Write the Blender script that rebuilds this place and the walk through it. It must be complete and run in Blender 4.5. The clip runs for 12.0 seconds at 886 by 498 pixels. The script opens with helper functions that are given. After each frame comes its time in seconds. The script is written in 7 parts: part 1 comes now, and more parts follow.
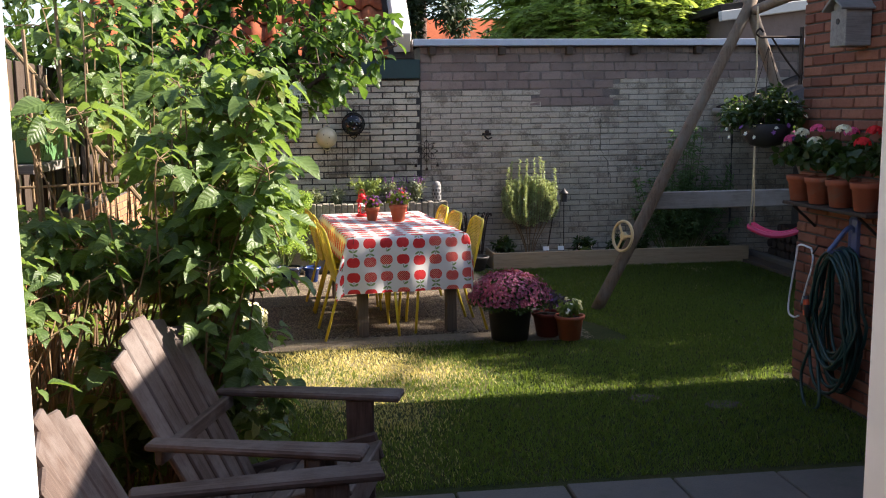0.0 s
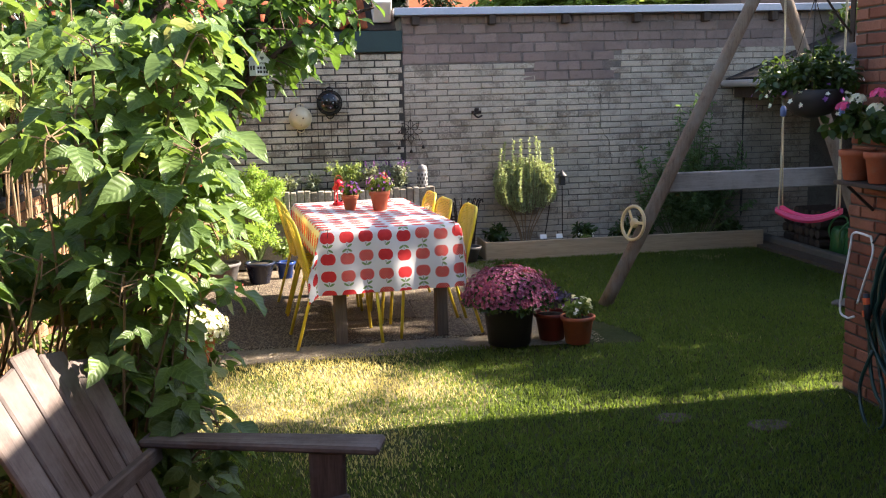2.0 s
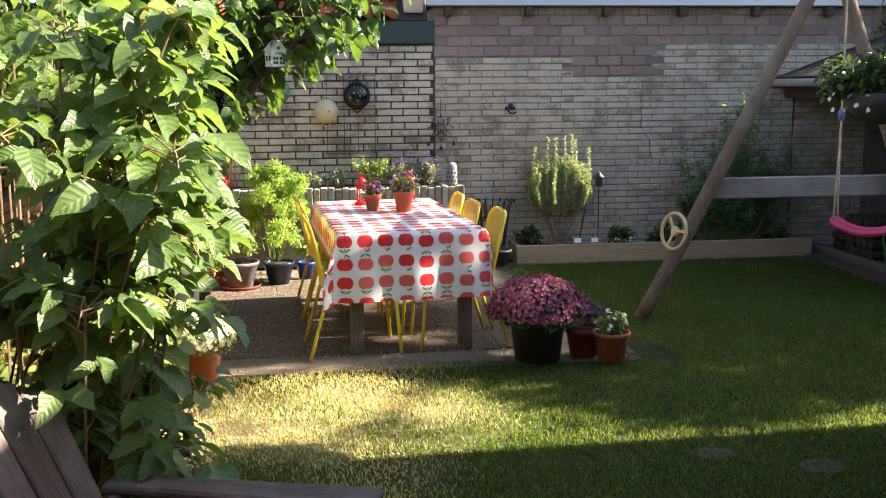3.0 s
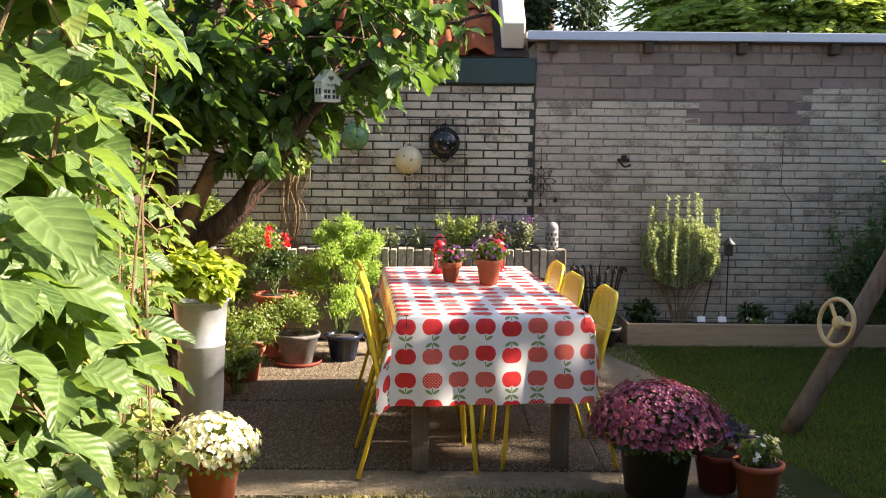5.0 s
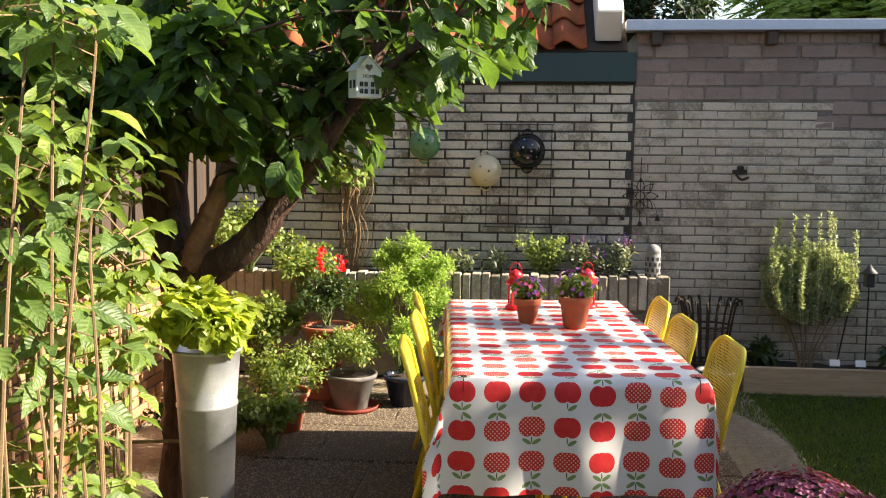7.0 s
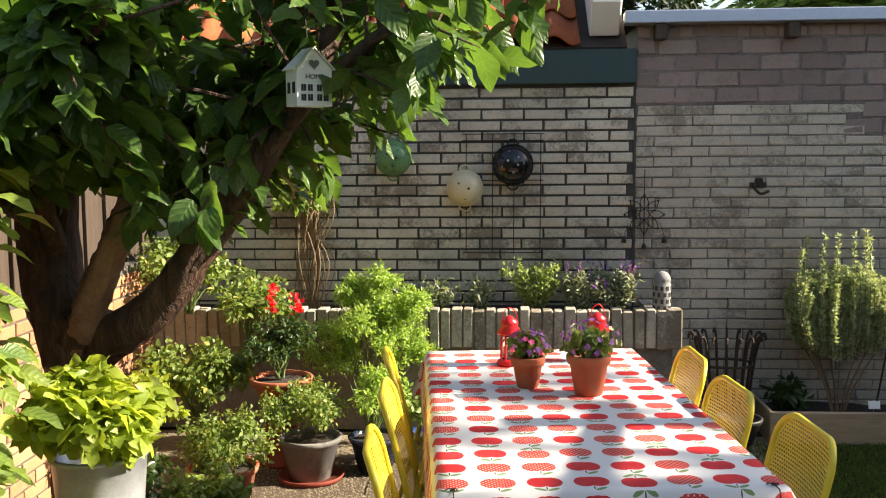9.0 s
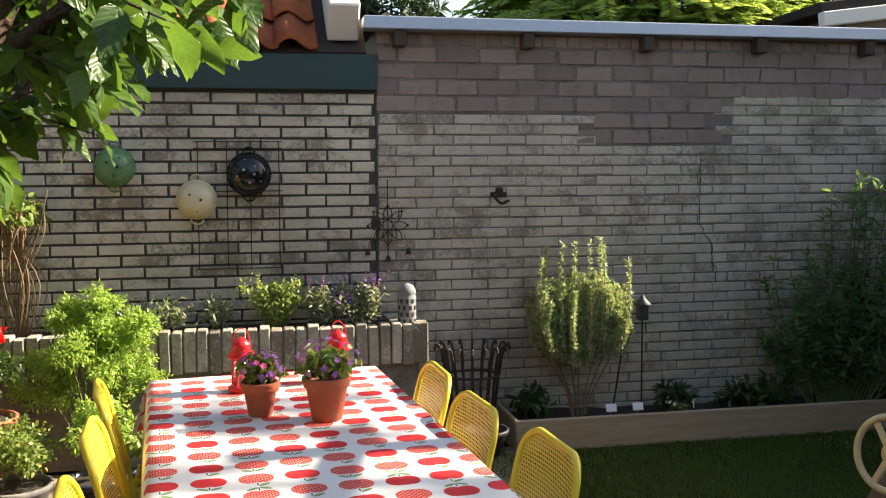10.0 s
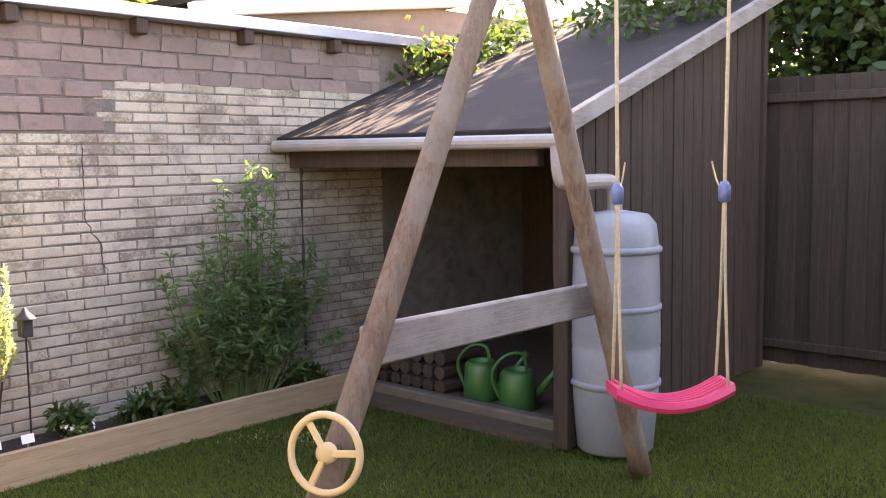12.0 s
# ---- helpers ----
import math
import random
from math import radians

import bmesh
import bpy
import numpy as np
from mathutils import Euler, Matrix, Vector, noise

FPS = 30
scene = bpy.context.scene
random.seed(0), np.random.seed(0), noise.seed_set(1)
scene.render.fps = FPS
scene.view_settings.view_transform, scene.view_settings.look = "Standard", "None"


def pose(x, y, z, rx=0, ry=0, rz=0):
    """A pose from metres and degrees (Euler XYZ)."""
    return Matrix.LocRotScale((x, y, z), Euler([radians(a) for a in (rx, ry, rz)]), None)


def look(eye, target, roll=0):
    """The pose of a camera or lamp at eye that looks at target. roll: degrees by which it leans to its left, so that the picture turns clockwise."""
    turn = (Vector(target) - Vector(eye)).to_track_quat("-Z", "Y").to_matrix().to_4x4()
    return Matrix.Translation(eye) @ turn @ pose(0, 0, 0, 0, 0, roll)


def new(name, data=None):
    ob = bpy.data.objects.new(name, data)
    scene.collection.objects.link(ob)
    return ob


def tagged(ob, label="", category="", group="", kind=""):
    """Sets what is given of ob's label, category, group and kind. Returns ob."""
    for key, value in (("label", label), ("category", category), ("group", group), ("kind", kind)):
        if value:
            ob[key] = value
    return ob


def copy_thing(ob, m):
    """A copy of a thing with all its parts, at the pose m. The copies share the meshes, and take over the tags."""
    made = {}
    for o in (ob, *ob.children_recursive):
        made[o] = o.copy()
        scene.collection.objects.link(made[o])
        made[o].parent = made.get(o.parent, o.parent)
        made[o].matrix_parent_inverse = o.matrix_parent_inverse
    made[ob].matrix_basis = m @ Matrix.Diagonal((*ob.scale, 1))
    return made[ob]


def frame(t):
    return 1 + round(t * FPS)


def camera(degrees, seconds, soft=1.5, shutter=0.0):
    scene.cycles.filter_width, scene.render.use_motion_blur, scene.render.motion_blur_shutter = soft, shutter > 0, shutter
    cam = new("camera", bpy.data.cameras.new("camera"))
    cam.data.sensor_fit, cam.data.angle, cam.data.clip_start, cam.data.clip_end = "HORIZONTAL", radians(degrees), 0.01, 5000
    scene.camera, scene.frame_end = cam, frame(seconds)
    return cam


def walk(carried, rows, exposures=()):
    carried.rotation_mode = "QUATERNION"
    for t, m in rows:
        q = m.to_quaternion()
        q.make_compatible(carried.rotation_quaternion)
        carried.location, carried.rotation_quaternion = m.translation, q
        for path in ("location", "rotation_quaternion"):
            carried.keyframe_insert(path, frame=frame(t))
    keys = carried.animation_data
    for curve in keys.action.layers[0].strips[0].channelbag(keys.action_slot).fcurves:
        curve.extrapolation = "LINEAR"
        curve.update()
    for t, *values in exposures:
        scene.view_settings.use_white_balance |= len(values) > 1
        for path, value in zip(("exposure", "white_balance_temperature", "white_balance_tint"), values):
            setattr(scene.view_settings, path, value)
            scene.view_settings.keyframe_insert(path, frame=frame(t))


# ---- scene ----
cam = camera(49.9, 12.0, soft=1.1)
EXPOSURES = [(0.0, 1.80, 6700, 18), (1.0, 2.03, 6700, 19), (2.5, 2.45, 6900, 18), (5.0, 2.18, 7200, 17), (6.5, 2.05, 7300, 15), (8.5, 1.82, 7300, 11), (9.5, 1.85, 7300, 12), (10.3, 2.04, 7300, 13), (11.0, 2.78, 7400, 16), (11.6, 3.2, 7800, 23), (12.0, 4.0, 8400, 32)]
PATH = [
    (0, (0.059, -0.1, 1.652), (0.328, 1.861, 1.371), -0.7),
    (0.5, (0.052, 0.016, 1.658), (0.308, 1.981, 1.391), -1.0),
    (1, (0.09, 0.188, 1.663), (0.34, 2.154, 1.396), -0.6),
    (1.5, (0.113, 0.437, 1.635), (0.394, 2.396, 1.35), -0.5),
    (2, (0.173, 0.805, 1.577), (0.469, 2.759, 1.263), -1.5),
    (2.5, (0.231, 1.002, 1.598), (0.5, 2.954, 1.259), -1.1),
    (4.5, (0.479, 2.178, 1.57), (0.525, 4.162, 1.326), 0.5),
    (5, (0.498, 2.506, 1.567), (0.504, 4.494, 1.342), 0.5),
    (5.5, (0.508, 2.782, 1.572), (0.487, 4.77, 1.357), 0.4),
    (6, (0.563, 3.036, 1.561), (0.479, 5.024, 1.353), 0.6),
    (6.5, (0.588, 3.296, 1.563), (0.441, 5.281, 1.358), 0.6),
    (8.5, (0.516, 4.262, 1.562), (0.285, 6.236, 1.335), 0.3),
    (9, (0.475, 4.489, 1.617), (0.346, 6.475, 1.42), -0.4),
    (9.5, (0.455, 4.635, 1.636), (0.533, 6.626, 1.458), -0.6),
    (10, (0.559, 4.762, 1.583), (0.943, 6.718, 1.414), -0.3),
    (10.5, (0.488, 4.992, 1.559), (1.26, 6.829, 1.384), -0.6),
    (11, (0.592, 5.123, 1.556), (1.616, 6.831, 1.379), -0.5),
    (11.5, (0.631, 5.151, 1.583), (1.876, 6.705, 1.393), -0.2),
    (12, (0.690, 5.260, 1.555), (2.166, 6.597, 1.364), -0.8),
]
walk(cam, [(r[0], look(*r[1:])) for r in PATH], EXPOSURES)

# ---- light ----
SUN = Vector((0.865, 0.030, 0.50)).normalized()
world = bpy.data.worlds.new("sky")
scene.world = world
world.use_nodes = True
_bg = world.node_tree.nodes["Background"]
_sky = world.node_tree.nodes.new("ShaderNodeTexSky")
_sky.sky_type = "NISHITA"
_sky.sun_disc = False
_sky.sun_elevation = math.asin(SUN.z)
_sky.sun_rotation = math.atan2(SUN.x, SUN.y)
world.node_tree.links.new(_sky.outputs[0], _bg.inputs[0])
_bg.inputs[1].default_value = 0.088
_sl = bpy.data.lights.new("sun", "SUN")
_sl.energy = 5.0
_sl.angle = radians(0.55)
_sl.color = (1.0, 0.93, 0.80)
_so = new("sun", _sl)
_so.matrix_world = look(SUN * 40, (0, 0, 0))

# ---- materials ----
def srgb(h):
    c = [int(h[i:i + 2], 16) / 255 for i in (0, 2, 4)]
    return tuple(x / 12.92 if x <= 0.04045 else ((x + 0.055) / 1.055) ** 2.4 for x in c)


class Nodes:
    """A small builder for node materials."""

    def __init__(self, name):
        self.m = bpy.data.materials.new(name)
        self.m.use_nodes = True
        self.t = self.m.node_tree
        self.t.nodes.clear()
        self.out = self.n("OutputMaterial")
        self._w = self._o = None

    def n(self, kind):
        return self.t.nodes.new("ShaderNode" + kind)

    def put(self, sock, v):
        if isinstance(v, bpy.types.NodeSocket):
            self.t.links.new(v, sock)
        elif isinstance(v, (tuple, list)) and len(v) == 3 and sock.type == "RGBA":
            sock.default_value = (*v, 1)
        else:
            sock.default_value = v

    def math(self, op, a, b=0.0, c=0.0):
        nd = self.n("Math")
        nd.operation = op
        for i, v in enumerate((a, b, c)):
            self.put(nd.inputs[i], v)
        return nd.outputs[0]

    def mix(self, f, a, b, blend="MIX"):
        nd = self.n("Mix")
        nd.data_type, nd.blend_type = "RGBA", blend
        self.put(nd.inputs[0], f)
        self.put(nd.inputs[6], a)
        self.put(nd.inputs[7], b)
        return nd.outputs[2]

    def noise(self, scale, detail=4, rough=0.55, vec=None, dist=0.0):
        nd = self.n("TexNoise")
        nd.inputs["Scale"].default_value = scale
        nd.inputs["Detail"].default_value = detail
        nd.inputs["Roughness"].default_value = rough
        nd.inputs["Distortion"].default_value = dist
        self.put(nd.inputs["Vector"], vec if vec else self.world())
        return nd.outputs[0]

    def world(self):
        if self._w is None:
            self._w = self.n("NewGeometry").outputs["Position"]
        return self._w

    def obj(self):
        if self._o is None:
            self._o = self.n("TexCoord").outputs["Object"]
        return self._o

    def stretch(self, vec, x, y, z):
        nd = self.n("Mapping")
        self.put(nd.inputs[0], vec)
        nd.inputs[3].default_value = (x, y, z)
        return nd.outputs[0]

    def ramp(self, f, a, b, lo=0.0, hi=1.0):
        nd = self.n("MapRange")
        self.put(nd.inputs[0], f)
        nd.inputs[1].default_value, nd.inputs[2].default_value = a, b
        nd.inputs[3].default_value, nd.inputs[4].default_value = lo, hi
        return nd.outputs[0]

    def bump(self, h, strength, dist=0.004):
        nd = self.n("Bump")
        nd.inputs["Strength"].default_value = strength
        nd.inputs["Distance"].default_value = dist
        self.put(nd.inputs["Height"], h)
        return nd.outputs[0]

    def bsdf(self, color, rough=0.7, normal=None, metal=0.0, spec=0.5, **more):
        nd = self.n("BsdfPrincipled")
        self.put(nd.inputs["Base Color"], color)
        self.put(nd.inputs["Roughness"], rough)
        self.put(nd.inputs["Metallic"], metal)
        nd.inputs["Specular IOR Level"].default_value = spec
        for k, v in more.items():
            self.put(nd.inputs[k.replace("_", " ")], v)
        if normal:
            self.put(nd.inputs["Normal"], normal)
        return nd.outputs[0]

    def done(self, shader):
        self.t.links.new(shader, self.out.inputs[0])
        return self.m


def plain(name, color, rough=0.6, metal=0.0, vary=0.25, scale=9.0, bump=0.15, spec=0.5, dirt=None):
    """Paint, metal or plastic with mottling at two scales and fine relief."""
    k = Nodes(name)
    f = k.math("ADD", k.math("MULTIPLY", k.noise(scale), 0.6), k.math("MULTIPLY", k.noise(scale * 9, 3), 0.4))
    dark = tuple(c * (1 - vary) for c in color)
    light = tuple(min(1, c * (1 + vary)) for c in color)
    col = k.mix(k.ramp(f, 0.3, 0.7), dark, light)
    if dirt:
        col = k.mix(k.ramp(k.noise(scale * 0.5, 5, 0.7), 0.52, 0.68, 0, 0.75), col, dirt)
    return k.done(k.bsdf(col, k.ramp(f, 0.3, 0.7, max(0.05, rough - 0.1), min(1, rough + 0.1)), k.bump(k.noise(scale * 14, 4), bump), metal, spec))


def leaf_mat(name, dark, light, shine=0.35, thin=0.45, yellow=None, amount=0.08, ribs=0):
    """Foliage: two-sided, lets light through, differs from leaf to leaf."""
    k = Nodes(name)
    rnd = k.n("NewGeometry").outputs["Random Per Island"]
    col = k.mix(rnd, dark, light)
    if yellow:
        col = k.mix(k.ramp(k.math("FRACT", k.math("MULTIPLY", rnd, 7.31)), 1 - amount, 1 - amount + 0.02), col, yellow)
    col = k.mix(k.ramp(k.noise(60, 3), 0.35, 0.7, 0, 0.35), col, tuple(c * 1.5 for c in light))
    relief = k.bump(k.noise(90, 2), 0.25, 0.003)
    if ribs:
        sp = k.n("SeparateXYZ")
        k.put(sp.inputs[0], k.n("UVMap").outputs[0])
        off = k.math("ABSOLUTE", k.math("SUBTRACT", sp.outputs[1], 0.5))
        wave = k.math("SINE", k.math("MULTIPLY", k.math("SUBTRACT", sp.outputs[0], k.math("MULTIPLY", off, 0.5)), ribs * 6.2832))
        vein = k.math("MAXIMUM", k.ramp(wave, 0.72, 1.0), k.ramp(off, 0.05, 0.015))
        col = k.mix(k.math("MULTIPLY", vein, 0.27), col, tuple(c * 2.0 + 0.03 for c in light))
        relief = k.bump(k.math("SUBTRACT", k.math("MULTIPLY", k.noise(120, 3), 0.5), k.math("MULTIPLY", wave, 0.5)), 0.32, 0.004)
    front = k.bsdf(col, shine, relief, spec=0.4)
    tr = k.n("BsdfTranslucent")
    k.put(tr.inputs[0], k.mix(0.62, col, (light[0] * 2.3, light[1] * 2.2, light[2] * 1.0)))
    mx = k.n("MixShader")
    mx.inputs[0].default_value = thin
    k.t.links.new(front, mx.inputs[1])
    k.t.links.new(tr.outputs[0], mx.inputs[2])
    return k.done(mx.outputs[0])


def brick_mat(name, a, b, paint=None, cover=0.0, rough=0.85, stain=None):
    """Brick that differs piece by piece, with worn paint, soot and pits."""
    k = Nodes(name)
    rnd = k.math("FRACT", k.math("ADD", k.n("ObjectInfo").outputs["Random"], k.n("NewGeometry").outputs["Random Per Island"]))
    col = k.mix(rnd, a, b)
    if paint:
        w = k.math("ADD", k.ramp(k.noise(3.1, 5, 0.65), 0.35, 0.65), k.math("MULTIPLY", k.ramp(k.noise(55, 4, 0.7), 0.3, 0.7, -1, 1), 0.35))
        w = k.math("ADD", w, k.math("MULTIPLY", k.math("SUBTRACT", rnd, 0.5), 0.5))
        col = k.mix(k.ramp(w, 1 - cover - 0.35, 1 - cover + 0.1), col, paint)
    col = k.mix(k.ramp(k.noise(1.3, 5, 0.65), 0.42, 0.72, 0, 0.6), col, stain or tuple(c * 0.55 for c in a))
    col = k.mix(k.ramp(k.noise(11, 5, 0.7, None, 0.5), 0.52, 0.74, 0, 0.5), col, tuple(c * 0.5 for c in a))
    col = k.mix(k.ramp(k.noise(140, 3), 0.35, 0.7, 0.0, 0.3), col, tuple(c * 0.6 for c in a))
    h = k.math("ADD", k.noise(38, 5, 0.65), k.math("MULTIPLY", k.noise(170, 3), 0.5))
    return k.done(k.bsdf(col, rough, k.bump(h, 0.55, 0.006), spec=0.25))


def wood_mat(name, a, b, axis="x", rough=0.75, grain=1.0, grey=None):
    """Wood with grain along one axis of its object."""
    k = Nodes(name)
    st = {"x": (1.2, 22, 22), "y": (22, 1.2, 22), "z": (22, 22, 1.2)}[axis]
    g = k.noise(2.2 * grain, 6, 0.65, k.stretch(k.obj(), *st), 0.6)
    fine = k.noise(9 * grain, 4, 0.6, k.stretch(k.obj(), *st))
    col = k.mix(k.ramp(g, 0.3, 0.7), a, b)
    col = k.mix(k.ramp(fine, 0.5, 0.75, 0, 0.6), col, tuple(c * 0.45 for c in a))
    if grey:
        col = k.mix(k.ramp(k.noise(4, 5, 0.65), 0.42, 0.66, 0, 0.8), col, grey)
    col = k.mix(k.math("MULTIPLY", k.n("ObjectInfo").outputs["Random"], 0.3), col, tuple(c * 0.6 for c in a))
    return k.done(k.bsdf(col, rough, k.bump(k.math("ADD", g, fine), 0.45, 0.004), spec=0.3))


# ---- geometry helpers ----
def mesh_of(name, verts, faces, mats, smooth=False, uv=None):
    me = bpy.data.meshes.new(name)
    verts = np.asarray(verts, dtype=np.float32).reshape(-1, 3)
    if isinstance(faces, np.ndarray):
        n, k = faces.shape
        me.vertices.add(len(verts))
        me.vertices.foreach_set("co", verts.ravel())
        me.loops.add(n * k)
        me.loops.foreach_set("vertex_index", faces.astype(np.int32).ravel())
        me.polygons.add(n)
        me.polygons.foreach_set("loop_start", np.arange(0, n * k, k, dtype=np.int32))
        me.update(calc_edges=True)
    else:
        me.from_pydata([tuple(map(float, v)) for v in verts], [], faces)
        me.update()
    for m in (mats if isinstance(mats, (list, tuple)) else [mats]):
        me.materials.append(m)
    if smooth:
        me.polygons.foreach_set("use_smooth", np.ones(len(me.polygons), dtype=bool))
    if uv is not None:
        me.uv_layers.new(name="UVMap").data.foreach_set("uv", np.asarray(uv, dtype=np.float32)[np.asarray(faces).ravel()].ravel())
    return me


def bm_mesh(name, bm, mat, smooth=False):
    me = bpy.data.meshes.new(name)
    bmesh.ops.recalc_face_normals(bm, faces=bm.faces[:])
    bm.to_mesh(me)
    bm.free()
    me.materials.append(mat)
    if smooth:
        me.polygons.foreach_set("use_smooth", np.ones(len(me.polygons), dtype=bool))
    return me


def part(name, bm, material, parent=None, label="", smooth=False, m=None, kind=""):
    """Links a bmesh or a mesh as one mesh object under a thing or a part."""
    me = bm if isinstance(bm, bpy.types.Mesh) else bm_mesh(name, bm, material, smooth)
    ob = new(name, me)
    ob.parent = parent
    if m is not None:
        ob.matrix_basis = m
    return tagged(ob, label=label, kind=kind)


def thing(name, label, category, m=None, group="", kind=""):
    ob = new(name)
    ob.empty_display_size = 0.1
    if m is not None:
        ob.matrix_basis = m
    return tagged(ob, label, category, group, kind)


def box(sx, sy, sz, at=(0, 0, 0), bevel=0.0, rot=None, bm=None, seg=1):
    """A box of that size, centred at a point, with bevelled edges."""
    b = bmesh.new()
    bmesh.ops.create_cube(b, size=1.0)
    bmesh.ops.scale(b, vec=(sx, sy, sz), verts=b.verts)
    if bevel:
        bmesh.ops.bevel(b, geom=b.edges[:], offset=bevel, segments=seg, affect="EDGES", profile=0.6)
    mt = Matrix.Translation(at) @ (rot.to_4x4() if rot is not None else Matrix())
    bmesh.ops.transform(b, matrix=mt, verts=b.verts)
    return join(bm, b)


def join(bm, b):
    if bm is None:
        return b
    me = bpy.data.meshes.new("join")
    b.to_mesh(me)
    b.free()
    bm.from_mesh(me)
    bpy.data.meshes.remove(me)
    return bm


def span(x0, x1, y0, y1, z0, z1, bevel=0.0, bm=None):
    return box(x1 - x0, y1 - y0, z1 - z0, ((x0 + x1) / 2, (y0 + y1) / 2, (z0 + z1) / 2), bevel, None, bm)


def tube(points, radii, sides=8, bm=None, closed=False, cap=True):
    """A swept round bar through points, with one radius or one a point."""
    b = bm or bmesh.new()
    pts = [Vector(p) for p in points]
    n = len(pts)
    rr = [radii] * n if isinstance(radii, (int, float)) else list(radii)
    rings = []
    up = None
    for i, p in enumerate(pts):
        if closed:
            d = pts[(i + 1) % n] - pts[i - 1]
        else:
            d = pts[min(i + 1, n - 1)] - pts[max(i - 1, 0)]
        d.normalize()
        if up is None:
            up = d.orthogonal().normalized()
        else:
            up = (up - d * up.dot(d))
            up = up.normalized() if up.length > 1e-6 else d.orthogonal().normalized()
        sd = d.cross(up)
        rings.append([b.verts.new(p + (up * math.cos(2 * math.pi * j / sides) + sd * math.sin(2 * math.pi * j / sides)) * rr[i]) for j in range(sides)])
    for i in range(n if closed else n - 1):
        r0, r1 = rings[i], rings[(i + 1) % n]
        for j in range(sides):
            b.faces.new((r0[j], r0[(j + 1) % sides], r1[(j + 1) % sides], r1[j]))
    if cap and not closed:
        b.faces.new(rings[0][::-1])
        b.faces.new(rings[-1])
    return b


def curve(points, n=24):
    """A smooth line through control points."""
    p = [Vector(q) for q in points]
    p = [p[0] * 2 - p[1]] + p + [p[-1] * 2 - p[-2]]
    out = []
    segs = len(p) - 3
    for k in range(n + 1):
        u = k / n * segs
        i = min(int(u), segs - 1)
        f = u - i
        a, b, c, d = p[i], p[i + 1], p[i + 2], p[i + 3]
        out.append(0.5 * ((2 * b) + (c - a) * f + (2 * a - 5 * b + 4 * c - d) * f * f + (3 * b - a - 3 * c + d) * f ** 3))
    return out


def lathe(profile, sides=28, bm=None, at=(0, 0, 0)):
    """A turned shape from (radius, height) pairs."""
    b = bm or bmesh.new()
    rings = []
    for r, z in profile:
        rings.append([b.verts.new((at[0] + r * math.cos(2 * math.pi * j / sides), at[1] + r * math.sin(2 * math.pi * j / sides), at[2] + z)) for j in range(sides)])
    for r0, r1 in zip(rings, rings[1:]):
        for j in range(sides):
            b.faces.new((r0[j], r0[(j + 1) % sides], r1[(j + 1) % sides], r1[j]))
    b.faces.new(rings[0][::-1])
    b.faces.new(rings[-1])
    return b


def unit(v):
    return v / np.maximum(np.linalg.norm(v, axis=1, keepdims=True), 1e-9)


def leaves(pos, axis, normal, length, width, fold=0.18, droop=0.25):
    """Many leaves as one set of vertices and triangles: a keeled, drooping blade of seven points each."""
    pos, axis, normal = (np.asarray(a, dtype=float) for a in (pos, axis, normal))
    axis = unit(axis)
    side = unit(np.cross(axis, normal))
    nrm = np.cross(side, axis)
    ln = np.broadcast_to(np.asarray(length, dtype=float), (len(pos),))[:, None]
    wd = np.broadcast_to(np.asarray(width, dtype=float), (len(pos),))[:, None]
    rows = []
    for u, s, h in ((0, 0, 0), (0.3, 0.46, 1), (0.3, -0.46, 1), (0.68, 0.34, 1), (0.68, -0.34, 1), (0.5, 0, 0), (1, 0, 0)):
        rows.append(pos + axis * (u * ln) + side * (s * wd) + nrm * (abs(s) * wd * fold * h - droop * u * u * ln))
    v = np.stack(rows, axis=1)
    f = np.array([(0, 1, 5), (0, 5, 2), (1, 3, 5), (2, 5, 4), (3, 6, 5), (4, 5, 6)])
    base = (np.arange(len(pos)) * 7)[:, None, None]
    return v.reshape(-1, 3), (f[None] + base).reshape(-1, 3)


def fine_leaves(pos, axis, normal, length, width, fold=0.18, droop=0.25, seed=3):
    """Leaves seen from near: a wavy blade with a sunk midrib, seventeen points each."""
    r = np.random.default_rng(seed)
    pos, axis, normal = (np.asarray(a, dtype=float) for a in (pos, axis, normal))
    n = len(pos)
    axis = unit(axis)
    side = unit(np.cross(axis, normal))
    nrm = np.cross(side, axis)
    ln = np.broadcast_to(np.asarray(length, dtype=float), (n,))[:, None]
    wd = np.broadcast_to(np.asarray(width, dtype=float), (n,))[:, None]
    bend = r.normal(size=(n, 1)) * 0.12
    rows = [pos]
    for u, w in ((0.10, 0.27), (0.28, 0.47), (0.50, 0.48), (0.72, 0.36), (0.89, 0.16)):
        mid = pos + axis * (u * ln) - nrm * (droop * u * u * ln) + side * (bend * u * u * ln)
        for s in (-1, 0, 1):
            j = r.normal(size=(n, 1))
            rows.append(mid + s * side * (w * wd * (1 + 0.10 * j)) + nrm * (abs(s) * wd * w * fold * 1.6 + abs(s) * 0.035 * ln * r.normal(size=(n, 1))) + axis * (s * s * 0.03 * ln * j))
    rows.append(pos + axis * ln - nrm * (droop * ln) + side * (bend * ln))
    v = np.stack(rows, axis=1)
    f = [(0, 1, 2), (0, 2, 3)]
    for q in range(4):
        a = 1 + q * 3
        f += [(a, a + 3, a + 4), (a, a + 4, a + 1), (a + 1, a + 4, a + 5), (a + 1, a + 5, a + 2)]
    f += [(13, 16, 14), (14, 16, 15)]
    f = np.array(f)
    return v.reshape(-1, 3), (f[None] + (np.arange(n) * 17)[:, None, None]).reshape(-1, 3)


